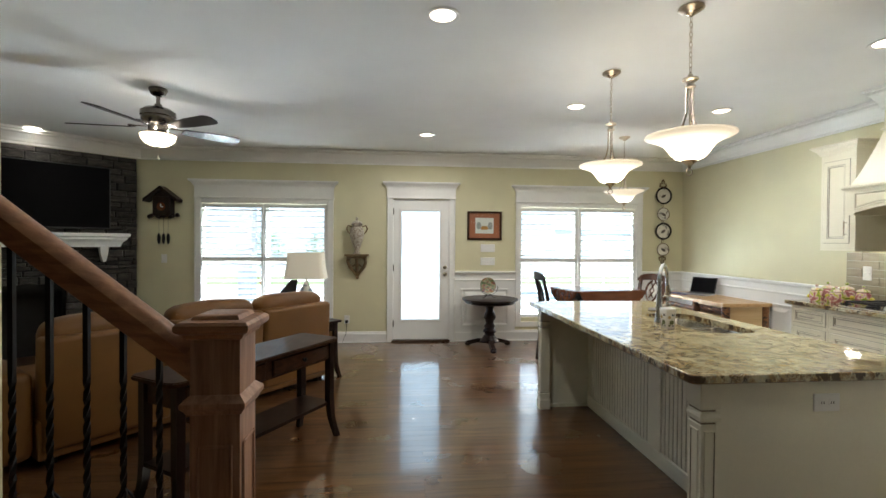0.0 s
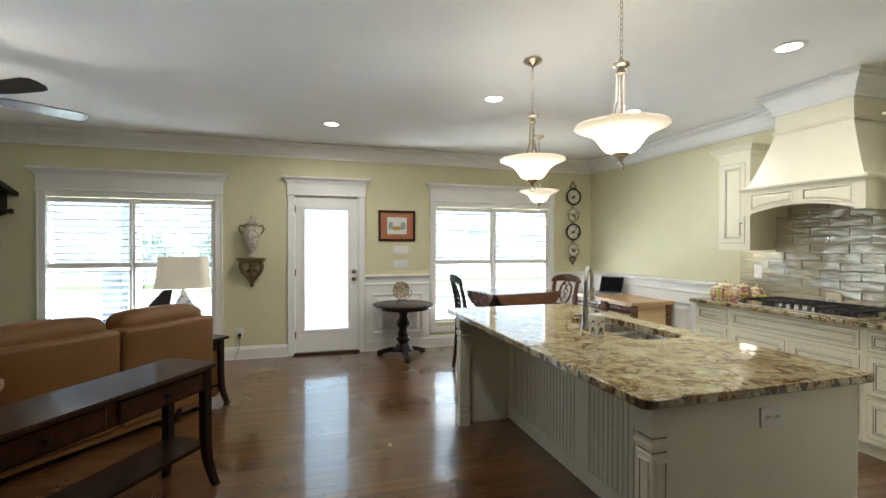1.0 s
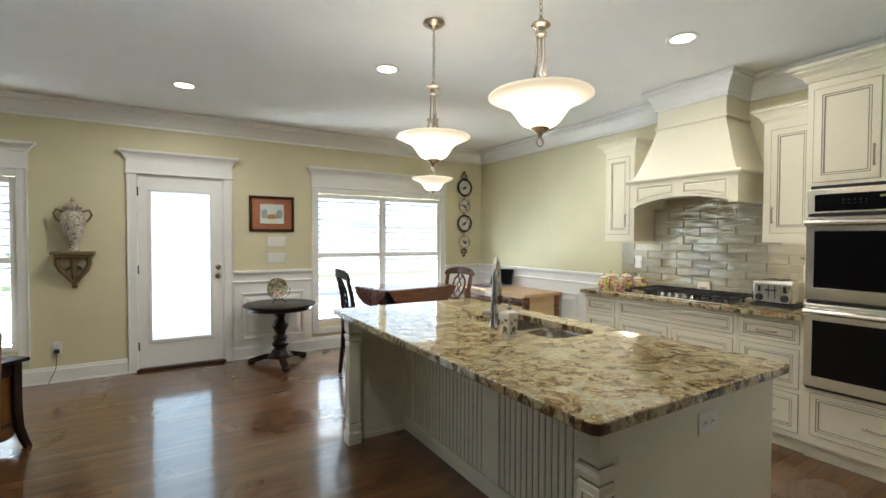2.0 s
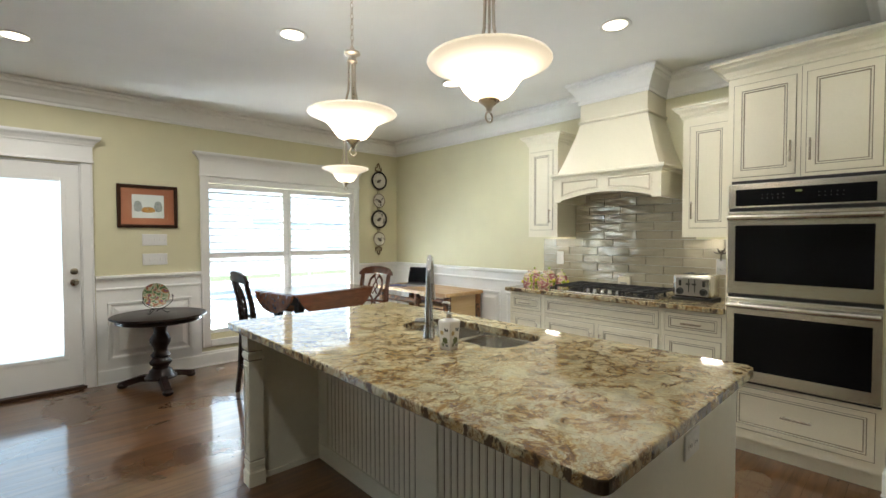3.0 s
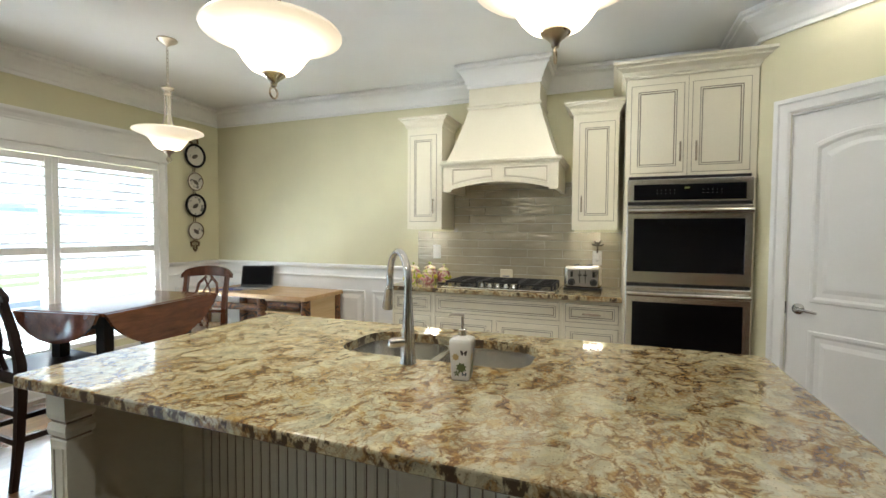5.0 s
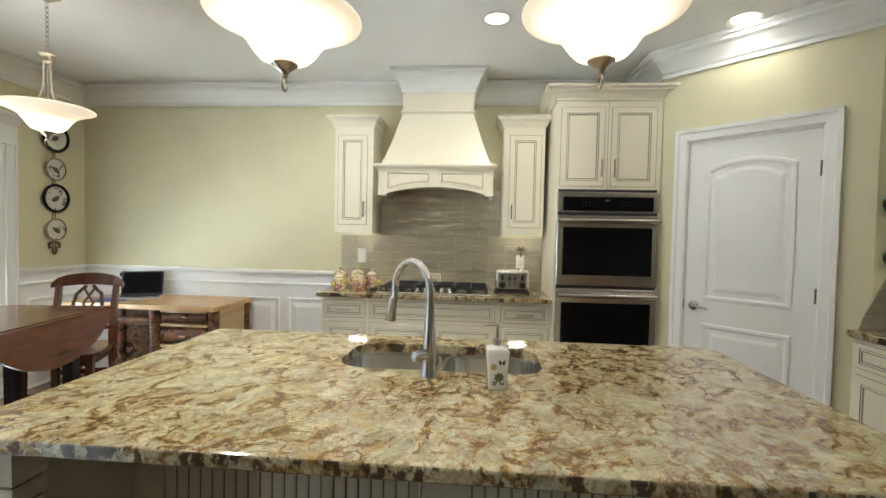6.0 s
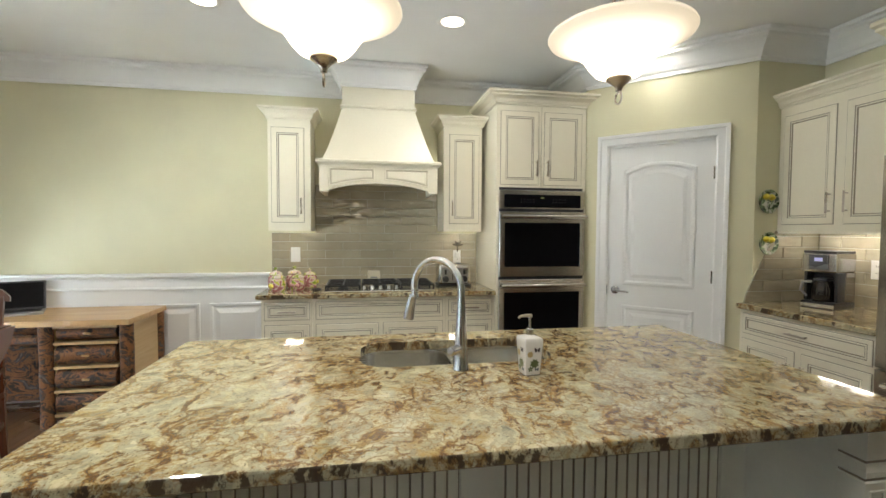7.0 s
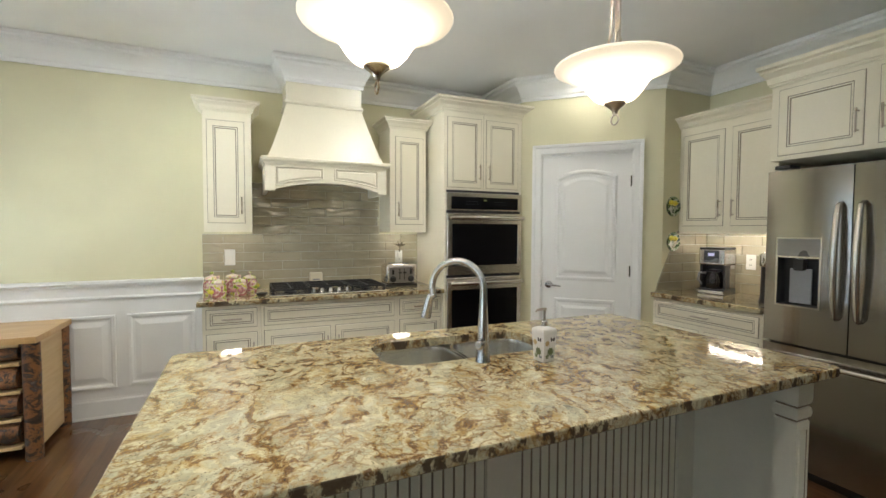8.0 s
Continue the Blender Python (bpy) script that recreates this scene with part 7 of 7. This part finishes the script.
SL = 2.32
for i in range(3):
    a, b = -SL + 0.02 + i * (SL - 0.02) / 3, -SL + 0.02 + (i + 1) * (SL - 0.02) / 3 - 0.012
    bm = bmesh.new()
    cushion(bm, a, 0.0, 0.10, b, 0.20, 0.825, 0.035)
    for v in bm.verts:
        if v.co.y < 0.05:
            k = (v.co.x - a) / (b - a)
            v.co.y -= 0.012 * math.sin(math.pi * max(0, min(1, k)))
        if v.co.z > 0.5:
            v.co.y -= (v.co.z - 0.5) * 0.10
    part("back_panel", bm, LEATHER, sofa, "", True)
    bm = bmesh.new()
    cushion(bm, a + 0.02, 0.06, 0.62, b - 0.02, 0.30, 0.925, 0.085)
    bmesh.ops.subdivide_edges(bm, edges=[e for e in bm.edges if e.calc_length() > 0.25], cuts=6, use_grid_fill=True)
    for v in bm.verts:
        k = max(0, min(1, (v.co.x - a) / (b - a)))
        v.co.z += 0.030 * (math.sin(math.pi * k) - 0.5) * (1 if v.co.z > 0.75 else 0) + 0.010 * noise.noise(v.co * 6 + Vector((i * 3, 0, 0)))
    cu = part("back_cushion", bm, LEATHER, sofa, "", True)
    bm = bmesh.new()
    pts = [(a + 0.05 + (b - a - 0.10) * k / 10, 0.085, 0.862 + 0.018 * math.sin(math.pi * k / 10)) for k in range(11)]
    tube(bm, pts, 0.006, 6)
    part("piping", bm, LEATHER, cu, "", True)
    bm = bmesh.new()
    cushion(bm, a + 0.01, 0.22, 0.32, b - 0.01, 0.90, 0.50, 0.05)
    part("seat_cushion", bm, LEATHER, sofa, "", True)
part("base", boxes((-SL, 0.03, 0.05, 0, 0.92, 0.30), bev=0.02), LEATHER, sofa)
for x0, x1 in ((-SL - 0.20, -SL - 0.002), (0.002, 0.14)):
    bm = bmesh.new()
    cushion(bm, x0, 0.06, 0.06, x1, 0.95, 0.62, 0.06)
    part("armrest", bm, LEATHER, sofa, "", True)
for x in (-SL + 0.05, -0.10):
    for y in (0.08, 0.82):
        part("foot", boxes((x, y, 0, x + 0.06, y + 0.06, 0.049)), DARKW, sofa)

CO = pose(0.742, 4.895, 0, 0, 0, 58.5)
co = thing("console_table", CO, "dark wooden sofa table with two drawers and shelf", "table")
CL, CD, CZ = 1.28, 0.375, 0.728
bm = bmesh.new()
top = [(-CL + 0.06, 0), (-0.05, 0), (-0.015, 0.012), (0, 0.05), (0, CD - 0.03), (-0.03, CD), (-CL + 0.03, CD), (-CL, CD - 0.03), (-CL, 0.05), (-CL + 0.018, 0.012)]
prism(bm, top, CZ - 0.026, CZ)
bmesh.ops.bevel(bm, geom=[e for e in bm.edges if abs(e.verts[0].co.z - e.verts[1].co.z) < 1e-5], offset=0.006, segments=2, affect="EDGES")
part("tabletop", bm, CONSOLE, co, "", True)
part("apron", boxes((-CL + 0.06, 0.045, CZ - 0.155, -0.06, CD - 0.04, CZ - 0.0265)), CONSOLE, co)
for a, b in ((-CL + 0.09, -CL / 2 - 0.03), (-CL / 2 + 0.03, -0.09)):
    bm = bmesh.new()
    rings(bm, [rect(a, CZ - 0.142, b, CZ - 0.040, 0.0448), rect(a, CZ - 0.142, b, CZ - 0.040, 0.036), rect(a + .006, CZ - 0.136, b - .006, CZ - 0.046, 0.030)])
    dw = part("drawer", bm, CONSOLE, co)
    bm = bmesh.new()
    lathe(bm, [(0, 0), (0.012, 0), (0.008, 0.010), (0.016, 0.020), (0.012, 0.028), (0, 0.030)], 14)
    bmesh.ops.transform(bm, matrix=pose((a + b) / 2, 0.0298, CZ - 0.09, 90), verts=bm.verts)
    part("knob", bm, IRON, dw, "", True)


def sabre_leg(x, y, h, sx, sy, w=0.024):
    bm = bmesh.new()
    rows = []
    for s, z in ((0.048, 0.0), (0.030, 0.06), (0.010, 0.15), (0.0, 0.28), (0.0, h)):
        ww = w * (0.72 + 0.28 * min(1, z / 0.3))
        cx, cy = x + sx * s, y + sy * s
        rows.append([(cx - ww, cy - ww, z), (cx + ww, cy - ww, z), (cx + ww, cy + ww, z), (cx - ww, cy + ww, z)])
    rings(bm, rows, close_first=True)
    return bm


for x, sx in ((-0.062, 1), (-CL + 0.062, -1)):
    for y, sy in ((0.05, -1), (CD - 0.05, 1)):
        part("leg", sabre_leg(x, y, CZ - 0.0265, sx * 0.6, sy), DARKW_Z, co)
part("lower_shelf", boxes((-CL + 0.04, 0.05, 0.235, -0.04, CD - 0.05, 0.258), bev=0.003), DARKW, co)

et = thing("end_table", pose(0.565, 6.36, 0, 0, 0, 50), "dark wooden end table beside the sofa", "table")
bm = bmesh.new()
box(bm, -0.50, 0, 0.585, 0.0, 0.55, 0.61, 0.006, 2)
part("tabletop", bm, DARKW, et)
part("apron", boxes((-0.46, 0.04, 0.50, -0.04, 0.51, 0.5845)), DARKW, et)
for x, sx in ((-0.055, 1), (-0.445, -1)):
    for y, sy in ((0.055, -1), (0.495, 1)):
        part("leg", sabre_leg(x, y, 0.5845, sx, sy * 0.6), DARKW_Z, et)
part("lower_shelf", boxes((-0.45, 0.05, 0.17, -0.05, 0.50, 0.19)), DARKW, et)
tl = thing("table_lamp", pose(0.165, 6.48, 0.6105), "table lamp with cream fabric shade and ceramic base", "lamp")
bm = bmesh.new()
lathe(bm, [(0, 0), (0.075, 0), (0.078, 0.02), (0.05, 0.035), (0.075, 0.10), (0.095, 0.18), (0.085, 0.27), (0.045, 0.34), (0.03, 0.37), (0.02, 0.40), (0.012, 0.41), (0.012, 0.47), (0, 0.47)], 24)
part("base", bm, painted("lamp_china", [(0.3, (0.60, 0.62, 0.60)), (0.5, (0.74, 0.74, 0.70)), (0.62, (0.25, 0.30, 0.36))], 18.0), tl, "", True)
bm = bmesh.new()
lo = rounded(-0.215, -0.150, 0.215, 0.150, 0.05, 4)
hi = rounded(-0.183, -0.122, 0.183, 0.122, 0.04, 4)
md = rounded(-0.192, -0.130, 0.192, 0.130, 0.042, 4)
rings(bm, [[(x, y, 0.435) for x, y in lo], [(x, y, 0.57) for x, y in md], [(x, y, 0.715) for x, y in hi]], cap=False)
rings(bm, [[(x * 0.985, y * 0.98, 0.715) for x, y in hi], [(x * 0.985, y * 0.98, 0.57) for x, y in md], [(x * 0.985, y * 0.98, 0.435) for x, y in lo]], cap=False)
part("shade", bm, LINEN, tl, "cream linen shade", True)
bm = bmesh.new()
tube(bm, [(0, 0, 0.47), (0, 0, 0.745)], 0.003, 6)
tube(bm, [(-0.180, 0, 0.708), (0.180, 0, 0.708)], 0.0025, 6)
lathe(bm, [(0, 0.742), (0.008, 0.748), (0.005, 0.762), (0, 0.765)], 10)
part("harp", bm, NICKEL, tl)
ph = thing("dark_ornament", pose(-0.03, 6.42, 0.6105, 0, 0, 30), "dark ornament behind the sofa on the end table", "ornament")
bm = bmesh.new()
rings(bm, [[(-0.07, -0.03, 0), (0.07, -0.03, 0), (0.07, 0.03, 0), (-0.07, 0.03, 0)], [(-0.06, -0.012, 0.30), (0.10, -0.012, 0.30), (0.10, 0.012, 0.30), (-0.06, 0.012, 0.30)], [(0.05, -0.01, 0.42), (0.12, -0.01, 0.42), (0.12, 0.01, 0.42), (0.05, 0.01, 0.42)]], close_first=True)
part("frame_back", bm, BLACKP, ph)

# corner fireplace
FP = pose(-2.40, 7.96, 0, 0, 0, 45)
ch = thing("fireplace", FP, "dark stacked-stone corner fireplace with white mantel", "fireplace")
FL = 3.0
bm = bmesh.new()
for a, b, c, e in ((-FL, 0.0, -2.25, 2.55), (-0.75, 0.0, 0.0, 2.55), (-2.25, 0.85, -0.75, 2.55)):
    box(bm, a, 0.0, b, c, 0.03, e)
part("breast", bm, SOOT, ch)
part("firebox", boxes((-2.25, 0.35, 0, -0.75, 0.38, 0.85), (-2.25, 0.03, 0.0, -2.22, 0.35, 0.85), (-0.78, 0.03, 0, -0.75, 0.35, 0.85), (-2.22, 0.03, 0.82, -0.78, 0.35, 0.85)), SOOT, ch)
rng = random.Random(5)
z = 0.0
while z < 2.54:
    h = rng.choice((0.05, 0.065, 0.08, 0.10))
    h = min(h, 2.55 - z)
    x = -1.95
    while x < -0.01:
        w = rng.uniform(0.14, 0.36)
        w = min(w, -x)
        hidden = (x + w < -0.76 and z < 0.84) or (x + w < -0.36 and 1.62 < z < 2.36)
        if not hidden and w > 0.04:
            q0 = x
            if z < 0.85 and x < -0.75:
                q0 = -0.75
            dd = rng.uniform(0.022, 0.062)
            bm = bmesh.new()
            j = [rng.uniform(-0.004, 0.004) for _ in range(8)]
            rings(bm, [rect(q0, z, x + w - 0.004, z + h - 0.004, -0.0005), rect(q0 + 0.002, z + 0.002, x + w - 0.006, z + h - 0.006, -dd * 0.75),
                       [(q0 + 0.010 + j[0], -dd + j[4], z + 0.009 + j[1]), (x + w - 0.014 + j[2], -dd + j[5], z + 0.009), (x + w - 0.014, -dd + j[6], z + h - 0.013 + j[3]), (q0 + 0.010, -dd + j[7], z + h - 0.013)]])
            part("stone", bm, STONE, ch)
        x += w
    z += h
mt = bmesh.new()
moulding(mt, [(-2.60, -0.062, 0), (-2.60, -0.16, 0), (-0.24, -0.16, 0), (-0.24, -0.062, 0)],
         [(0, 1.36), (0.015, 1.36), (0.02, 1.39), (0.035, 1.42), (0.065, 1.45), (0.075, 1.455), (0.075, 1.48), (0.10, 1.495), (0.10, 1.535), (0, 1.535)])
box(mt, -2.599, -0.159, 1.361, -0.241, -0.0625, 1.534)
part("mantel", mt, WHITE, ch, "white stepped mantel shelf")
for x in (-0.44, -2.45):
    bm = bmesh.new()
    upright(bm, [(x, 1.359), (x + 0.09, 1.359), (x + 0.085, 1.28), (x + 0.06, 1.17), (x + 0.03, 1.17), (x + 0.005, 1.28)], -0.16, -0.0625)
    part("corbel", bm, WHITE, ch)
tv = thing("television", FP @ pose(-1.04, -0.10, 0), "large black flat television above the mantel", "television")
part("case", boxes((-0.70, -0.02, 1.585, 0.72, 0.03, 2.375), bev=0.006), BLACKP, tv)
part("screen", boxes((-0.685, -0.0225, 1.605, 0.705, -0.0202, 2.360)), SCREEN, tv)
part("wall_mount", boxes((-0.2, 0.031, 1.85, 0.2, 0.042, 2.1)), IRON, tv)

# ---- staircase ----
nw = thing("newel_post", pose(0.698, 2.80, -0.012) @ Matrix.Diagonal((0.80, 0.80, 1, 1)), "square panelled oak newel post with moulded cap", "newel post")


def sq_loft(levels, mi=()):
    bm = bmesh.new()
    rings(bm, [[(-r, -r, z), (r, -r, z), (r, r, z), (-r, r, z)] for r, z in levels], mi, close_first=True)
    return bm


part("shaft", sq_loft([(0.0855, -0.2165), (0.0855, 0.10), (0.080, 0.11), (0.080, 0.985)]), OAK, nw)
part("collar", sq_loft([(0.0805, 0.9855), (0.088, 0.988), (0.094, 0.998), (0.104, 1.008), (0.104, 1.020), (0.094, 1.028), (0.084, 1.036), (0.080, 1.038)]), OAK, nw)
part("upper_block", sq_loft([(0.0795, 1.0385), (0.0795, 1.185)]), OAK, nw)
part("cap", sq_loft([(0.080, 1.1855), (0.090, 1.190), (0.097, 1.201), (0.114, 1.209), (0.118, 1.215), (0.118, 1.227), (0.108, 1.235), (0.088, 1.2385), (0.078, 1.2385), (0.070, 1.249), (0.060, 1.2515)]), OAK_X, nw)
for turn in (0, 90, 180, 270):
    bm = bmesh.new()
    y = -0.0802
    for a, b, c, e in ((-0.058, 0.20, -0.048, 0.905), (0.048, 0.20, 0.058, 0.905), (-0.048, 0.20, 0.048, 0.21), (-0.048, 0.895, 0.048, 0.905)):
        box(bm, a, y - 0.007, b, c, y, e, 0.003, 1)
    bmesh.ops.transform(bm, matrix=pose(0, 0, 0, 0, 0, turn), verts=bm.verts)
    part("panel_bead", bm, OAK, nw)
hr = thing("handrail", pose(0, 2.80, 0), "thick moulded oak stair handrail", "handrail")
bm = bmesh.new()
sl = 0.80
x0, x1 = 0.0755, 0.6335
zr = lambda x: 1.108 + (0.612 - x) * sl
prof = [(-0.030, -0.050), (0.030, -0.050), (0.032, -0.018), (0.040, 0.0), (0.042, 0.022), (0.030, 0.042), (0.012, 0.050), (-0.012, 0.050), (-0.030, 0.042), (-0.042, 0.022), (-0.040, 0.0), (-0.032, -0.018)]
rings(bm, [[(x0, y, zr(x0) + h) for y, h in prof], [(x1, y, zr(x1) + h) for y, h in prof]], close_first=True)
part("rail", bm, OAK_X, hr, "", True)
st = thing("staircase", pose(0, 0, 0), "oak staircase rising beside the wall", "staircase", "", "structure")
for i in range(5):
    xa = 0.57 - 0.225 * i
    part("tread", boxes((-1.2, 1.85, 0.18 * i + 0.0005 if i else -0.2165, xa, 2.72 if xa < 0.2 else 2.84, 0.18 * (i + 1)), bev=0.004), OAK_X, st)
flight = []
for i in range(5):
    x = 0.525 - 0.094 * i
    k = int((0.57 - x) / 0.225)
    zb = 0.18 * (k + 1)
    bl = thing("baluster", pose(x, 2.80, zb), "black wrought iron stair baluster with twist", "baluster", "iron balusters")
    flight.append(bl)
    top = zr(x) - 0.052 - zb
    bm = bmesh.new()
    n = 40
    rows = []
    w = 0.0065
    for q in range(n + 1):
        z = top * q / n
        tw = 0.0
        zz = z + zb
        if 0.70 < zz < 1.06:
            tw = (zz - 0.70) / 0.36 * 4 * math.pi
        elif zz >= 1.06:
            tw = 4 * math.pi
        c, s = math.cos(tw), math.sin(tw)
        rows.append([(w * (a * c - b * s), w * (a * s + b * c), z) for a, b in ((-1, -1), (1, -1), (1, 1), (-1, 1))])
    rings(bm, rows, close_first=True)
    bar = part("bar", bm, IRON, bl)
    if i % 2:
        bm = bmesh.new()
        for a in range(4):
            t0 = radians(90 * a)
            pts = []
            for q in range(9):
                s = q / 8
                rr = 0.026 * math.sin(math.pi * s)
                pts.append((rr * math.cos(t0 + s * 3.1), rr * math.sin(t0 + s * 3.1), 0.70 - zb + 0.11 * (s - 0.5)))
            tube(bm, pts, 0.004, 6)
        part("basket", bm, IRON, bl, "", True)

# the flight as a whole, set to its true size and place
STAIR = Matrix.Translation((1.189, 1.498, 1.435)) @ Matrix.Scale(0.869, 4) @ Matrix.Translation((-1.189, -1.498, -1.435))
for ob in (nw, hr, st, *flight):
    ob.matrix_basis = STAIR @ ob.matrix_basis

# ---- outside ----
GRASS = plain("lawn", (0.16, 0.22, 0.09), 0.9, var=0.3, scale=1.5, fine=30, relief=0.6)
setting("ground", boxes((-60, 8.17, -0.35, 60, 90, -0.25)), GRASS, "lawn beyond the windows")
# slab stretched far out, added to bounce sun indoors and whiten the view
setting("patio", boxes((-7, 8.165, -0.249, 14, 17.5, -0.06)), plain("patio_concrete", (0.40, 0.41, 0.42), 0.8, var=0.1), "pale concrete patio")


def shrub(x, y, s, seed):
    r = random.Random(seed)
    b = thing("shrub", pose(x, y, -0.25), "leafy green garden shrub outside the window", "shrub", "garden shrubs")
    bm = bmesh.new()
    for k in range(5):
        tube(bm, [(0, 0, 0), (r.uniform(-.2, .2) * s, r.uniform(-.2, .2) * s, 0.5 * s), (r.uniform(-.4, .4) * s, r.uniform(-.4, .4) * s, 0.95 * s)], [0.02, 0.014, 0.006], 6)
    part("stems", bm, BARK, b)
    bm = bmesh.new()
    for k in range(900):
        u, v = r.uniform(0, 2 * math.pi), r.uniform(-0.7, 1)
        rad = s * (0.55 + 0.12 * noise.noise((math.cos(u) * 2, math.sin(u) * 2, v * 2 + seed))) * (0.55 + 0.45 * r.random())
        c = Vector((rad * math.cos(u) * math.sqrt(max(0.02, 1 - v * v * 0.8)), rad * math.sin(u) * math.sqrt(max(0.02, 1 - v * v * 0.8)), 0.72 * s + rad * v))
        e = Euler((r.uniform(0, 6), r.uniform(0, 6), r.uniform(0, 6))).to_matrix()
        L = 0.055 * r.uniform(0.7, 1.3)
        q = [c + e @ Vector(p) for p in ((-L, 0, 0), (0, -L * 0.45, 0.006), (L, 0, 0), (0, L * 0.45, 0.006))]
        bm.faces.new([bm.verts.new(p) for p in q])
    part("leaves", bm, LEAF, b)


LEAF = plain("shrub_leaf", (0.10, 0.15, 0.06), 0.5, var=0.35, fine=14, relief=0.0)
for x, y, s, k in ((-1.9, 20.5, 1.7, 3), (-4.4, 20.0, 1.8, 4), (2.75, 10.4, 0.62, 5)):
    shrub(x, y, s, k)
pp = thing("porch_post", pose(-1.48, 9.6, -0.06), "white square porch post", "post")
part("shaft", boxes((-0.12, -0.12, 0, 0.12, 0.12, 2.65), bev=0.006), plain("porch_grey", (0.22, 0.24, 0.28), 0.6), pp)
part("base", boxes((-0.16, -0.16, 0, 0.16, 0.16, 0.20), bev=0.008), plain("porch_base", (0.30, 0.32, 0.35), 0.6), pp)
um = thing("patio_umbrella", pose(6.6, 13.0, -0.25), "pale blue patio umbrella in the garden", "umbrella")
bm = bmesh.new()
tube(bm, [(0, 0, 0), (0, 0, 2.55)], 0.022, 10)
part("pole", bm, WHITEP, um)
bm = bmesh.new()
lathe(bm, [(0, 2.60), (0.35, 2.48), (0.8, 2.30), (1.35, 2.05), (1.36, 1.95), (1.34, 1.95), (1.33, 2.04), (0.8, 2.27), (0, 2.56)], 8)
part("canopy", bm, plain("umbrella_cloth", (0.50, 0.62, 0.70), 0.8), um)
part("base", boxes((-0.25, -0.25, 0, 0.25, 0.25, 0.08), bev=0.02), GREYP, um)
# added glowing sheet: stands in for sky and distance and sends daylight indoors
setting("backdrop", boxes((-22, 24, -1, 26, 24.1, 17)), glow("daylight", (0.63, 0.82, 1.0), DAY_E, (0.02, 0.02, 0.02)), "glowing sheet for the bright hazy garden distance")

# ---- oak floor boards ----
setting("floor", boxes((-4.7, -1.76, -0.14, 5.66, 8.165, -0.0195)), SEAM, "polished medium-brown oak strip floor")
floor_ob = scene.objects["floor"]
PW = 0.083
rng = random.Random(11)
shared = {}
near = 0
y = -1.74
verts, faces = [], []
while y < 8.0:
    x = -4.54 - rng.uniform(0, 0.9)
    yb = min(y + PW, 8.0)
    while x < 5.5:
        L = rng.choice((0.6, 0.8, 1.0, 1.2, 1.4))
        a, b = max(x, -4.54), min(x + L, 5.5)
        if b - a > 0.02:
            w = yb - y - 0.0006
            if near < 300 and 0.3 < a and b < 3.1 and 3.9 < y < 8.0 and yb - y > 0.08 and b - a == L:
                key = L
                if key not in shared:
                    bm = bmesh.new()
                    l, e = L - 0.0006, 0.0004
                    lp_ = [[(0, 0, -0.019), (l, 0, -0.019), (l, w, -0.019), (0, w, -0.019)], [(0, 0, -e), (l, 0, -e), (l, w, -e), (0, w, -e)], [(e, e, 0), (l - e, e, 0), (l - e, w - e, 0), (e, w - e, 0)]]
                    rings(bm, lp_)
                    me = bpy.data.meshes.new("plank")
                    bmesh.ops.recalc_face_normals(bm, faces=bm.faces)
                    bm.to_mesh(me)
                    bm.free()
                    me.materials.append(FLOOR_O)
                    shared[key] = me
                o = new("plank", shared[key])
                o.parent = floor_ob
                o.location = (a, y, 0)
                near += 1
            else:
                l, e, n0 = b - a - 0.0006, 0.0004, len(verts)
                for zz, i in ((-0.019, 0), (-e, 0), (0, e)):
                    verts += [(a + i, y + i, zz), (a + l - i, y + i, zz), (a + l - i, y + w - i, zz), (a + i, y + w - i, zz)]
                for k in (0, 4):
                    faces += [(n0 + k + i, n0 + k + (i + 1) % 4, n0 + k + 4 + (i + 1) % 4, n0 + k + 4 + i) for i in range(4)]
                faces.append((n0 + 8, n0 + 9, n0 + 10, n0 + 11))
        x += L
    y += PW
me = bpy.data.meshes.new("floor_boards")
me.from_pydata(verts, [], faces)
me.materials.append(FLOOR_I)
fb = new("floor_boards", me)
fb.parent = floor_ob
fb["kind"] = "stuff"
